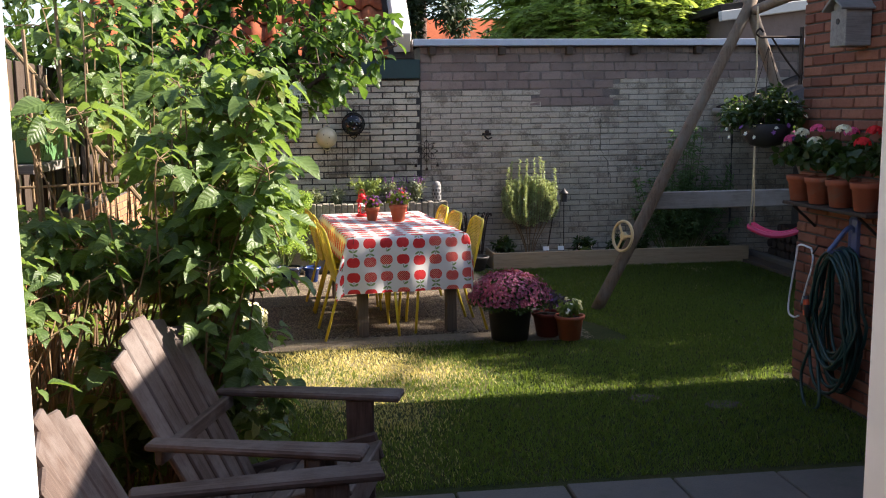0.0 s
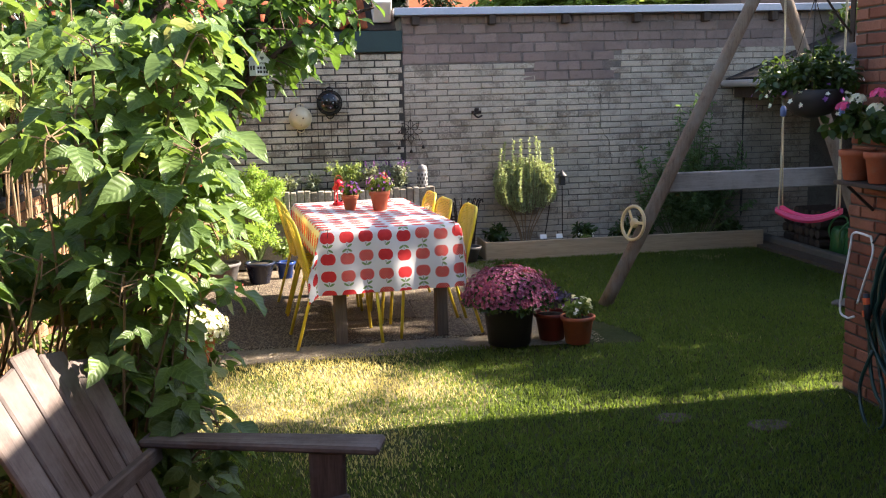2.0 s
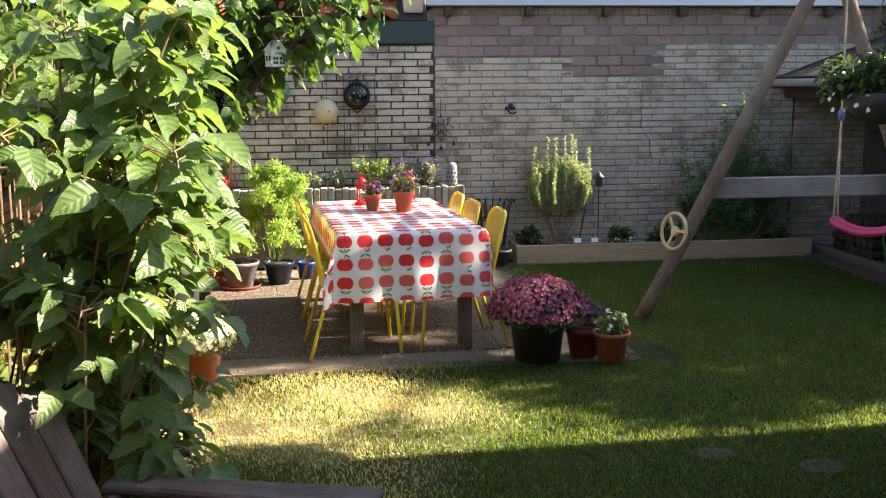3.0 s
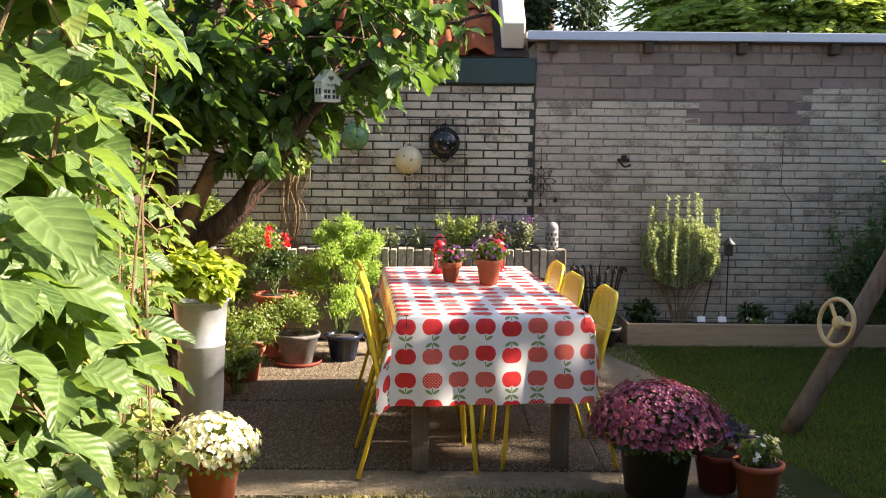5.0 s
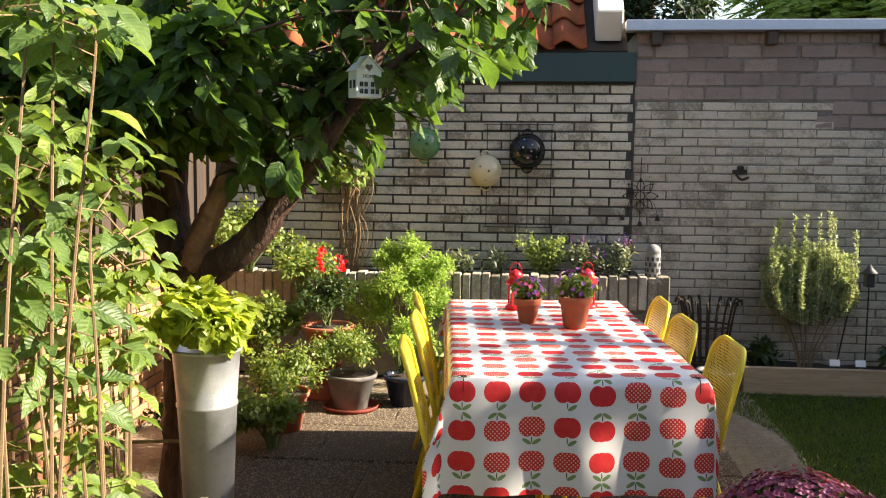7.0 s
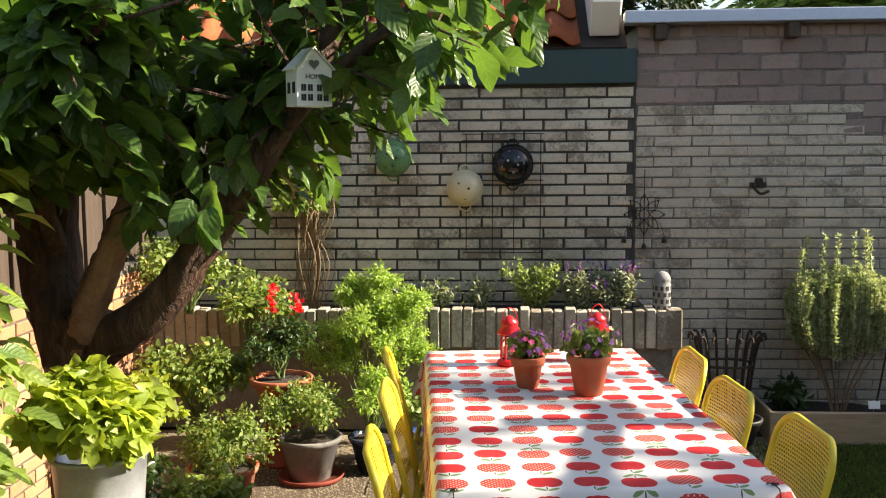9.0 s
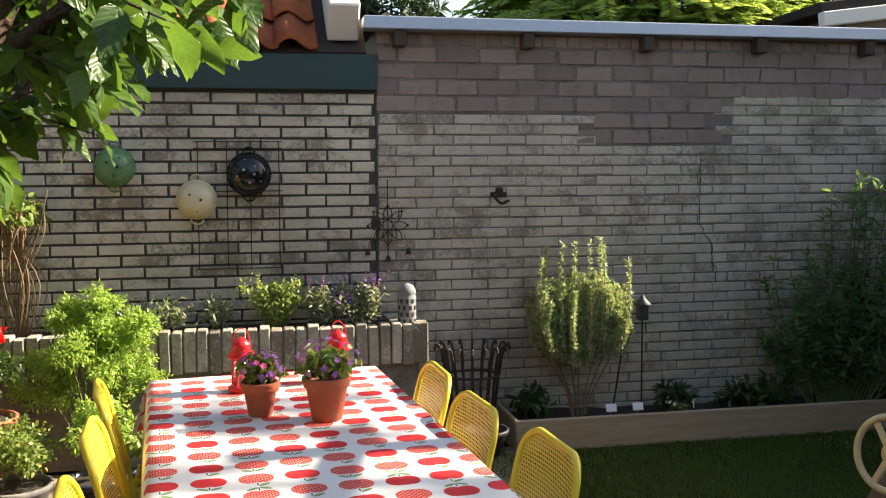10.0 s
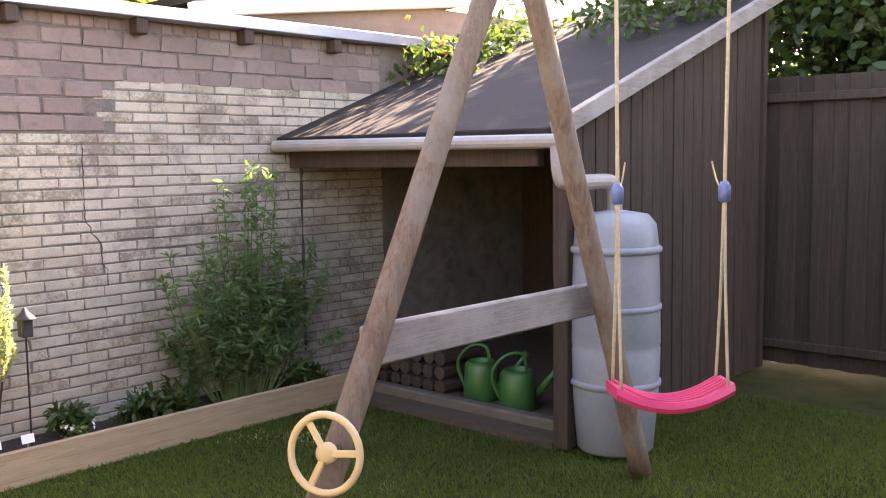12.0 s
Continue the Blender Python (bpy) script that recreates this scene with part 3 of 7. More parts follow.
# ---- walls of the garden ----
wall_old = tagged(new("wall_old", bm_mesh("wall_old", span(-2.2, SEAM_X - 0.006, WALL_Y + 0.008, WALL_Y + 0.22, -0.05, 2.03), M_MORTAR)), "old whitewashed brick wall with deep dark joints", "wall", kind="structure")
wall_garage = tagged(new("wall_garage", bm_mesh("wall_garage", span(SEAM_X, 8.2, WALL_Y + 0.004, WALL_Y + 0.22, -0.05, 2.375), M_MORTAR_GARAGE)), "grey painted brick garage wall with a brown top", "wall", kind="structure")


for _z in ((SEAM_X, 2.50, 1.895), (2.50, 3.40, 1.712), (3.40, 8.2, 2.01)):
    part("mortar_bed", span(_z[0], _z[1], WALL_Y + 0.0030, WALL_Y + 0.008, _z[2] + 0.01, 2.372), M_PURPLE_MORTAR, wall_garage)


def brown_zone(x, z):
    low = 1.88 if x < 2.50 else (1.70 if x < 3.40 else 2.0)
    return z > low


M_W = Matrix.Translation((0, WALL_Y, 0))
# upper beam and trim
tagged(new("trim_beam", bm_mesh("trim_beam", span(-2.2, SEAM_X - 0.004, WALL_Y - 0.045, WALL_Y + 0.2, 2.032, 2.235, 0.006), M_GREENBEAM)), "dark green painted timber beam under the tiles", "beam", kind="structure")
tagged(new("trim_fascia", bm_mesh("trim_fascia", span(SEAM_X - 0.08, 8.2, WALL_Y - 0.115, WALL_Y + 0.02, 2.372, 2.445, 0.005), M_ZINC)), "grey metal roof trim along the garage wall", "roof trim", kind="structure")
tagged(new("garage_roof", bm_mesh("garage_roof", span(SEAM_X - 0.06, 8.2, WALL_Y + 0.022, WALL_Y + 4.2, 2.38, 2.43), M_DARKFELT)), "flat felt garage roof", "roof", kind="structure")
wall_block("wall_garage_side", [(SEAM_X, SEAM_X + 0.2, WALL_Y + 0.22, WALL_Y + 4.2, 0, 2.378), (8.0, 8.2, WALL_Y + 0.22, WALL_Y + 4.2, 0, 2.378), (SEAM_X, 8.2, WALL_Y + 4.2, WALL_Y + 4.3, 0, 2.378)], M_PURPLE, "plain brick sides of the garage")
for rx in (1.39, 2.15, 2.90, 3.64, 4.38, 5.12):
    tagged(new("rafter_end", bm_mesh("rafter_end", span(rx - 0.035, rx + 0.035, WALL_Y - 0.10, WALL_Y - 0.004, 2.28, 2.371, 0.006), M_DARKWOOD)), "dark wooden rafter end under the roof trim", "rafter", group="rafter ends", kind="structure")

# brick outbuilding with the hose
bld = tagged(new("wall_outbuilding", bm_mesh("wall_outbuilding", span(3.006, 6.0, 0.84, 5.34, -0.05, 2.74), M_MORTAR_PALE)), "red brick side wall of an outbuilding", "wall", kind="structure")
tagged(new("outbuilding_roof", bm_mesh("outbuilding_roof", span(2.97, 6.1, 0.84, 5.36, 2.742, 2.78), M_DARKFELT)), "flat roof of the outbuilding", "roof", kind="structure")

# left boundary: low brick wall with a dark fence above
low = tagged(new("wall_low", bm_mesh("wall_low", span(-1.82, -1.606, 0.86, 10.29, -0.05, 1.02), M_MORTAR_PALE)), "sunlit low brick boundary wall behind the shrubs", "wall", kind="structure")


def fence(name, x, y0, y1, z0, z1, label, mat=None):
    t = thing(name, label, "fence", Matrix.Translation((x, y0, 0)), kind="structure")
    n = int((y1 - y0) / 0.125)
    bm = bm_mesh("board", box(0.02, 0.138, z1 - z0, (0, 0, 0), 0.003), mat or M_DARKWOOD)
    for i in range(n):
        part("board", bm, None, t, m=pose((0.012 if i % 2 else -0.012) + rng.uniform(-0.001, 0.001), (i + 0.5) * 0.125, (z0 + z1) / 2, 0, 0, rng.uniform(-1, 1)))
    for z in (z0 + 0.15, z1 - 0.15):
        part("rail", span(-0.065, -0.024, 0, y1 - y0, z - 0.03, z + 0.03, 0.004), M_DARKWOOD, t)


fence("fence", -1.70, 0.9, 10.25, 1.02, 2.0, "dark stained board fence on a low wall")
fence("fence", 7.55, 5.0, 10.2, 0.0, 2.1, "dark stained board fence in shade")

# ---- red tiled roof of the neighbour ----
roof = thing("tiled_roof", "red clay pantile roof behind the old wall", "roof", pose(-2.3, WALL_Y - 0.06, 2.25, 38, 0, 0), kind="structure")
part("underlay", span(0, 3.5, 0.02, 3.2, -0.05, -0.02), M_DARKWOOD, roof)


def pantile():
    cols, v, f = 10, [], []
    for e in range(2):
        for j in range(2):
            for i in range(cols + 1):
                u = i / cols
                z = 0.034 * math.sin(u * 2 * math.pi - 0.6) + (0.03 if j == 0 else 0.0) - e * 0.014
                v.append((u * 0.235, j * 0.36, z))
    n = cols + 1
    for i in range(cols):
        f += [(i, i + 1, n + i + 1, n + i), (2 * n + i, 3 * n + i, 3 * n + i + 1, 2 * n + i + 1), (i, 2 * n + i, 2 * n + i + 1, i + 1), (n + i, n + i + 1, 3 * n + i + 1, 3 * n + i)]
    f += [(0, n, 3 * n, 2 * n), (cols, 2 * n + cols, 3 * n + cols, n + cols)]
    return mesh_of("tile", v, f, M_TILE, True)


_tile = pantile()
for j in range(9):
    for i in range(15):
        ob = new("tile", _tile)
        ob.parent = roof
        ob.matrix_basis = pose(i * 0.213 + rng.uniform(-0.004, 0.004), j * 0.31, 0.02 + rng.uniform(-0.003, 0.003), 0, 0, rng.uniform(-0.6, 0.6))
part("verge_board", span(3.28, 3.46, 0.1, 3.0, 0.0, 0.24, 0.01), M_PLASTER, roof, "white painted verge board")

# ---- shed with open front ----
shed = thing("garden_shed", "dark lean-to shed with open front and felt roof", "shed")
SL = math.atan(0.364)
EAVE = 4.64
_rf = part("roof", box(3.0, 2.20, 0.05, (EAVE + 1.5 * math.cos(SL), 9.20, 1.675 + 1.5 * math.sin(SL)), 0.006, Matrix.Rotation(-SL, 3, "Y")), M_DARKFELT, shed, "mossy felt roof")
part("verge", box(3.0, 0.05, 0.10, (EAVE + 1.5 * math.cos(SL), 8.07, 1.68 + 1.5 * math.sin(SL)), 0.006, Matrix.Rotation(-SL, 3, "Y")), M_BEAMWOOD, _rf, "pale weathered verge board")
_gut = part("gutter", tube([(EAVE - 0.03, 8.00, 1.63), (EAVE - 0.03, 10.28, 1.645)], 0.038, 12), M_PVC, shed, "grey gutter")
part("back_wall", span(7.3, 7.36, 8.15, 10.308, 0, 2.61), M_DARKWOOD, shed)
for i in range(21):
    x = EAVE + 0.16 + i * 0.125
    part("board", span(x, x + 0.117, 8.17 + rng.uniform(0, 0.006), 8.20, 0.0, 1.60 + (x - EAVE) * 0.364, 0.003), M_DARKWOOD, shed)
part("post", span(EAVE + 0.12, EAVE + 0.20, 8.08, 8.165, 0, 1.64, 0.006), M_DARKWOOD, shed)
part("front_beam", span(EAVE + 0.08, EAVE + 0.15, 8.24, 10.28, 1.50, 1.63, 0.006), M_DARKWOOD, shed)
part("floor", span(EAVE + 0.15, 7.3, 8.2, 10.28, -0.05, 0.012), M_SLAB, shed)
part("kerb", box(0.09, 1.95, 0.10, (EAVE + 0.39, 9.22, 0.02), 0.012), M_FLAG, shed, "stone kerb")
part("downpipe", tube(curve([(EAVE - 0.02, 8.04, 1.62), (EAVE - 0.01, 8.03, 1.46), (EAVE + 0.05, 8.02, 1.42), (EAVE + 0.31, 7.96, 1.42), (EAVE + 0.36, 7.95, 1.38), (EAVE + 0.365, 7.945, 1.26)], 28), 0.04, 12), M_PVC, _gut, "pale grey downpipe bend")

# ---- dining table with its cloth ----
TABLE = pose(0.31, 6.82, 0, 0, 0, 5.5)
TW, TL, TH = 0.90, 1.78, 0.76
table = thing("dining_table", "long weathered wooden garden table under a printed cloth", "table", TABLE)
part("tabletop", span(0.01, TW - 0.01, 0.01, TL - 0.01, TH - 0.045, TH - 0.008, 0.005), M_TAN, table)
for lx in (0.07, TW - 0.15):
    for ly in (0.06, TL - 0.14):
        part("leg", span(lx, lx + 0.08, ly, ly + 0.08, 0, TH - 0.046, 0.006), M_TABLEWOOD, table)
part("apron", span(0.15, TW - 0.15, 0.08, 0.105, TH - 0.14, TH - 0.047, 0.004), M_TABLEWOOD, table)
part("apron", span(0.15, TW - 0.15, TL - 0.105, TL - 0.08, TH - 0.14, TH - 0.047, 0.004), M_TABLEWOOD, table)
part("apron", span(0.09, 0.115, 0.14, TL - 0.14, TH - 0.14, TH - 0.047, 0.004), M_TABLEWOOD, table)
part("apron", span(TW - 0.115, TW - 0.09, 0.14, TL - 0.14, TH - 0.14, TH - 0.047, 0.004), M_TABLEWOOD, table)

k = Nodes("apple_print_cloth")
_uv = k.n("UVMap").outputs[0]
_sep = k.n("SeparateXYZ")
k.put(_sep.inputs[0], _uv)
_cu, _cv = k.math("DIVIDE", _sep.outputs[0], 0.1235), k.math("DIVIDE", _sep.outputs[1], 0.1235)
_iu, _iv = k.math("FLOOR", _cu), k.math("FLOOR", _cv)
_cell = k.n("CombineXYZ")
k.put(_cell.inputs[0], _iu)
k.put(_cell.inputs[1], _iv)
_wn = k.n("TexWhiteNoise")
k.put(_wn.inputs[0], _cell.outputs[0])
_rv = _wn.outputs["Value"]
_x = k.math("MULTIPLY", k.math("SUBTRACT", k.math("FRACT", _cu), 0.5), 0.1235)
_y0 = k.math("MULTIPLY", k.math("SUBTRACT", k.math("FRACT", _cv), 0.5), 0.1235)
_flip = k.math("SUBTRACT", k.math("MULTIPLY", k.math("GREATER_THAN", k.math("FRACT", k.math("MULTIPLY", _rv, 5.7)), 0.18), -2.0), -1.0)
_y = k.math("MULTIPLY", _y0, _flip)
_ax = k.math("ABSOLUTE", _x)


def _ellipse(cx, cy, rx, ry, x=None, y=None):
    a = k.math("DIVIDE", k.math("SUBTRACT", x or _x, cx), rx)
    b = k.math("DIVIDE", k.math("SUBTRACT", y or _y, cy), ry)
    return k.math("LESS_THAN", k.math("ADD", k.math("MULTIPLY", a, a), k.math("MULTIPLY", b, b)), 1.0)


_apple = k.math("MAXIMUM", _ellipse(0.017, -0.006, 0.030, 0.036, _ax), _ellipse(0.0, -0.009, 0.035, 0.034))
_notch = _ellipse(0.0, 0.034, 0.010, 0.006)
_leafl = _ellipse(0.017, 0.047, 0.016, 0.0080, _ax, k.math("SUBTRACT", _y, k.math("MULTIPLY", k.math("SUBTRACT", _ax, 0.017), -0.5)))
_one = k.math("GREATER_THAN", k.math("FRACT", k.math("MULTIPLY", _rv, 13.3)), 0.45)
_leafl = k.math("MULTIPLY", _leafl, k.math("MAXIMUM", k.math("GREATER_THAN", _x, 0.0), k.math("SUBTRACT", 1.0, _one)))
_stem = _ellipse(0.0, 0.040, 0.0022, 0.012)
_du = k.math("SUBTRACT", k.math("FRACT", k.math("MULTIPLY", k.math("ADD", _x, _y), 66.0)), 0.5)
_dv = k.math("SUBTRACT", k.math("FRACT", k.math("MULTIPLY", k.math("SUBTRACT", _x, _y), 66.0)), 0.5)
_dot = k.math("LESS_THAN", k.math("ADD", k.math("MULTIPLY", _du, _du), k.math("MULTIPLY", _dv, _dv)), 0.062)
_dot = k.math("MULTIPLY", _dot, k.math("GREATER_THAN", _rv, 0.5))
_weave = k.noise(900, 2, 0.5)
_col = k.mix(k.ramp(_weave, 0.3, 0.7, 0, 0.10), (0.66, 0.655, 0.65), (0.57, 0.565, 0.56))
_col = k.mix(_leafl, _col, (0.16, 0.25, 0.09))
_col = k.mix(_stem, _col, (0.10, 0.10, 0.03))
_red = k.mix(k.ramp(k.noise(40, 3), 0.3, 0.7), (0.52, 0.018, 0.022), (0.60, 0.035, 0.035))
_red = k.mix(_dot, _red, (0.72, 0.46, 0.34))
_col = k.mix(k.math("MULTIPLY", _apple, k.math("SUBTRACT", 1.0, _notch)), _col, _red)
M_CLOTH = k.done(k.bsdf(_col, 0.62, k.bump(_weave, 0.12, 0.001), spec=0.3))

us = np.concatenate((np.linspace(-0.20, 0, 9)[:-1], np.linspace(0, TW, 26), TW + np.linspace(0, 0.15, 7)[1:]))
vs = np.concatenate((np.linspace(-0.41, 0, 14)[:-1], np.linspace(0, TL, 40), TL + np.linspace(0, 0.12, 6)[1:]))
cv, cf = [], []
for v in vs:
    for u in us:
        du = max(0.0, -u, u - TW)
        dv = max(0.0, -v, v - TL)
        drop = math.hypot(du, dv)
        wave = 0.012 * math.sin(u * 19 + v * 3) * min(1, drop * 4) + 0.006 * noise.noise((u * 5, v * 5, 1))
        both = min(du, dv)
        px = min(max(u, 0), TW) + (-1 if u < 0 else 1 if u > TW else 0) * (0.012 + 0.08 * du + (0.35 if u < 0 else 0.08) * both + abs(wave) * 0.6 if du else 0)
        py = min(max(v, 0), TL) + (-1 if v < 0 else 1 if v > TL else 0) * (0.012 + 0.05 * dv + 0.05 * both + wave if dv else 0)
        pz = TH - (drop if drop > 0.012 else drop * 0.4) + (0.0015 * noise.noise((u * 7, v * 7, 5)) if drop == 0 else 0)
        cv.append((px, py, pz))
nu = len(us)
cf = [(j * nu + i, j * nu + i + 1, (j + 1) * nu + i + 1, (j + 1) * nu + i) for j in range(len(vs) - 1) for i in range(nu - 1)]
_me = mesh_of("tablecloth", cv, cf, M_CLOTH, True)
_layer = _me.uv_layers.new(name="UVMap")
_uvs = np.array([(us[i % nu] + 0.03, vs[i // nu] - 0.012) for i in range(len(cv))])
for lp in _me.loops:
    _layer.data[lp.index].uv = _uvs[lp.vertex_index]
cloth = tagged(new("tablecloth", _me), "white tablecloth printed with red apples, draped over the table", "tablecloth")
cloth.matrix_basis = TABLE

# ---- yellow garden chairs ----
k = Nodes("perforated_yellow_metal")
_o = k.n("UVMap").outputs[0]
_sep = k.n("SeparateXYZ")
k.put(_sep.inputs[0], _o)
_a = k.math("DIVIDE", _sep.outputs[0], 0.0135)
_b = k.math("DIVIDE", _sep.outputs[1], 0.0118)
_shift = k.math("MULTIPLY", k.math("FLOORED_MODULO", k.math("FLOOR", _b), 2.0), 0.5)
_fa = k.math("SUBTRACT", k.math("FRACT", k.math("ADD", _a, _shift)), 0.5)
_fb = k.math("SUBTRACT", k.math("FRACT", _b), 0.5)
_hole = k.math("LESS_THAN", k.math("ADD", k.math("MULTIPLY", _fa, _fa), k.math("MULTIPLY", _fb, _fb)), 0.085)
_metal = k.bsdf(k.mix(k.noise(7), (0.66, 0.50, 0.035), (0.80, 0.63, 0.07)), 0.4)
_tr = k.n("BsdfTransparent")
_mx = k.n("MixShader")
k.put(_mx.inputs[0], _hole)
k.t.links.new(_metal, _mx.inputs[1])
k.t.links.new(_tr.outputs[0], _mx.inputs[2])
M_PERF = k.done(_mx.outputs[0])


def rounded(w, h, r, n=6):
    pts = []
    for cx, cy, a0 in ((w / 2 - r, h - r, 0), (-w / 2 + r, h - r, 90), (-w / 2 + r, r, 180), (w / 2 - r, r, 270)):
        for i in range(n + 1):
            a = radians(a0 + 90 * i / n)
            pts.append((cx + r * math.cos(a), cy + r * math.sin(a)))
    return pts


def sheet(w, h, r, place, name):
    """A thin perforated plate in a rounded outline, dished, laid out by place(u, v)."""
    nu_, nv_ = 14, 14
    v, f, uv = [], [], []
    for j in range(nv_ + 1):
        yy = h * j / nv_
        cut = 0.0
        e = min(yy, h - yy)
        if e < r:
            cut = r - math.sqrt(max(0.0, r * r - (r - e) ** 2))
        for i in range(nu_ + 1):
            xx = (i / nu_ - 0.5) * (w - 2 * cut)
            v.append(place(xx, yy))
            uv.append((xx, yy))
    for j in range(nv_):
        for i in range(nu_):
            a = j * (nu_ + 1) + i
            f.append((a, a + 1, a + nu_ + 2, a + nu_ + 1))
    me = mesh_of(name, v, f, M_PERF, True)
    ly = me.uv_layers.new(name="UVMap")
    for lp in me.loops:
        ly.data[lp.index].uv = uv[lp.vertex_index]
    return me


def yellow_chair(m):
    """A tubular chair that faces +x, its seat centre above the origin."""
    c = thing("garden_chair", "yellow painted metal chair with perforated seat and back", "chair", m, group="yellow chairs at the table")
    bw, bh = 0.40, 0.445

    def back(u, v):
        return (-0.215 - 0.30 * v * 0.75 + 0.035 * (1 - (2 * u / bw) ** 2) * -0.6, u, 0.43 + v * 0.93)

    def seat(u, v):
        return (0.21 - v, u, 0.445 - 0.018 * (1 - (2 * u / 0.40) ** 2))

    _bk = part("backrest", sheet(bw - 0.015, bh, 0.085, back, "backrest"), None, c)
    ring = [(*back(p[0], p[1])[:1], p[0], back(p[0], p[1])[2]) for p in rounded(bw, bh, 0.09)]
    part("back_frame", tube(ring, 0.0105, 8, closed=True), M_YELLOW, _bk, smooth=True)
    _st = part("seat", sheet(0.40, 0.42, 0.07, seat, "seat"), None, c)
    ring = [(0.21 - p[1], p[0], 0.445) for p in rounded(0.41, 0.43, 0.07)]
    part("seat_frame", tube(ring, 0.0105, 8, closed=True), M_YELLOW, _st, smooth=True)
    for s in (-1, 1):
        part("rear_leg", tube([(-0.19, s * 0.205, 0.50), (-0.21, s * 0.21, 0.42), (-0.33, s * 0.225, 0.008)], 0.0105, 8), M_YELLOW, c, smooth=True)
        part("front_leg", tube([(0.19, s * 0.205, 0.44), (0.225, s * 0.215, 0.008)], 0.0105, 8), M_YELLOW, c, smooth=True)
        part("link", tube([(-0.215, s * 0.211, 0.405), (0.19, s * 0.207, 0.405)], 0.007, 6), M_YELLOW, c, smooth=True)
    return c


chair = yellow_chair(pose(1.015, 7.15, 0, 0, 0, 184))
for cx, cy, cr in ((0.92, 7.62, 186), (0.885, 8.14, 183), (0.43, 7.04, 6), (0.40, 7.60, 4), (0.34, 8.16, 8)):
    copy_thing(chair, pose(cx, cy, 0, 0, 0, cr))

# wire clips on the cloth's front corners
for _u in (0.035, TW - 0.035):
    t = thing("tablecloth_clip", "small scrolled wire clip on the tablecloth corner", "clip", cloth.matrix_basis @ Matrix.Translation((_u, 0.02, TH + 0.004)), group="tablecloth clips")
    part("scroll", tube([(0.006 * math.exp(0.16 * q) * math.cos(q) * 0.75, 0.006 * math.exp(0.16 * q) * math.sin(q) * 0.5, 0.001) for q in np.linspace(0, 9.5, 40)], 0.0016, 5), M_IRON, t)
    part("jaw", tube([(0.0, 0.0, 0.001), (0.0, -0.036, 0.001), (0.0, -0.044, -0.012), (0.0, -0.046, -0.045)], 0.002, 5), M_IRON, t)

# ---- adirondack chairs ----


def adirondack(m, label):
    """Faces +x; the origin lies on the ground below the middle between the arm tips."""
    c = thing("adirondack_chair", label, "chair", m, group="adirondack chairs")
    for i in range(5):
        y = (i - 2) * 0.098
        top = 0.80 - 0.034 * abs(i - 2) ** 1.5 / 1.5
        bm = box(0.022, 0.0965, top, (0, 0, top / 2), 0.006)
        for v in bm.verts:
            v.co.y *= 0.80 + 0.40 * v.co.z / top
            if v.co.z > top - 0.02:
                v.co.z -= 0.16 * abs(v.co.y + y) * (1 if i != 2 else 0.3)
        part("back_slat", bm, M_GREYZ, c, m=pose(-0.56, y, 0.20, 0, -27, 0) @ pose(0, 0, 0, -1.6 * (i - 2), 0, 0))
    for i in range(6):
        part("seat_slat", box(0.075, 0.52, 0.02, (-0.52 + i * 0.087, 0, 0.235 + i * 0.026), 0.005, Matrix.Rotation(radians(-16), 3, "Y")), M_GREYY, c)
    for s in (-1, 1):
        arm = box(0.76, 0.125, 0.026, (-0.36, s * 0.325, 0.545), 0.008)
        for v in arm.verts:
            if v.co.x < -0.5:
                v.co.y = s * 0.325 + (v.co.y - s * 0.325) * 0.62
        arm = part("arm", arm, M_GREYWOOD, c)
        part("front_leg", span(-0.20, -0.09, s * 0.295 - 0.014, s * 0.295 + 0.014, 0, 0.531, 0.005), M_GREYZ, c)
        part("arm_bracket", box(0.05, 0.06, 0.10, (-0.145, s * 0.345, 0.48), 0.006), M_GREYZ, arm)
        part("side_rail", box(0.92, 0.026, 0.11, (-0.50, s * 0.265, 0.225), 0.006, Matrix.Rotation(radians(-17), 3, "Y")), M_GREYWOOD, c)
    part("back_rail", span(-0.715, -0.685, -0.34, 0.34, 0.475, 0.531, 0.005), M_GREYY, c)
    part("front_board", span(-0.085, -0.062, -0.28, 0.28, 0.22, 0.37, 0.006), M_GREYY, c)
    return c


M_GREYZ = wood_mat("weathered_hardwood_upright", (0.06, 0.040, 0.032), (0.14, 0.10, 0.082), "z", grey=(0.22, 0.19, 0.175))
M_GREYY = wood_mat("weathered_hardwood_cross", (0.06, 0.040, 0.032), (0.14, 0.10, 0.082), "y", grey=(0.22, 0.19, 0.175))
adirondack(pose(0.28, 3.25, 0, 0, 0, -16), "weathered grey-brown wooden adirondack chair beside the raspberry shrub")
adirondack(pose(0.265, 2.44, 0, 0, 0, 6), "weathered grey-brown wooden adirondack chair on the terrace")

# ---- swing frame ----
swing = thing("swing_set", "wooden A-frame swing stand of round weathered poles", "swing set")


def pole(a, b, r0, r1, seed):
    r = random.Random(seed)
    pts = curve([Vector(a).lerp(Vector(b), t) + Vector((r.uniform(-1, 1), r.uniform(-1, 1), 0)) * 0.008 for t in (0, 0.25, 0.5, 0.75, 1)], 20)
    return tube(pts, [r0 + (r1 - r0) * i / 20 for i in range(21)], 12)


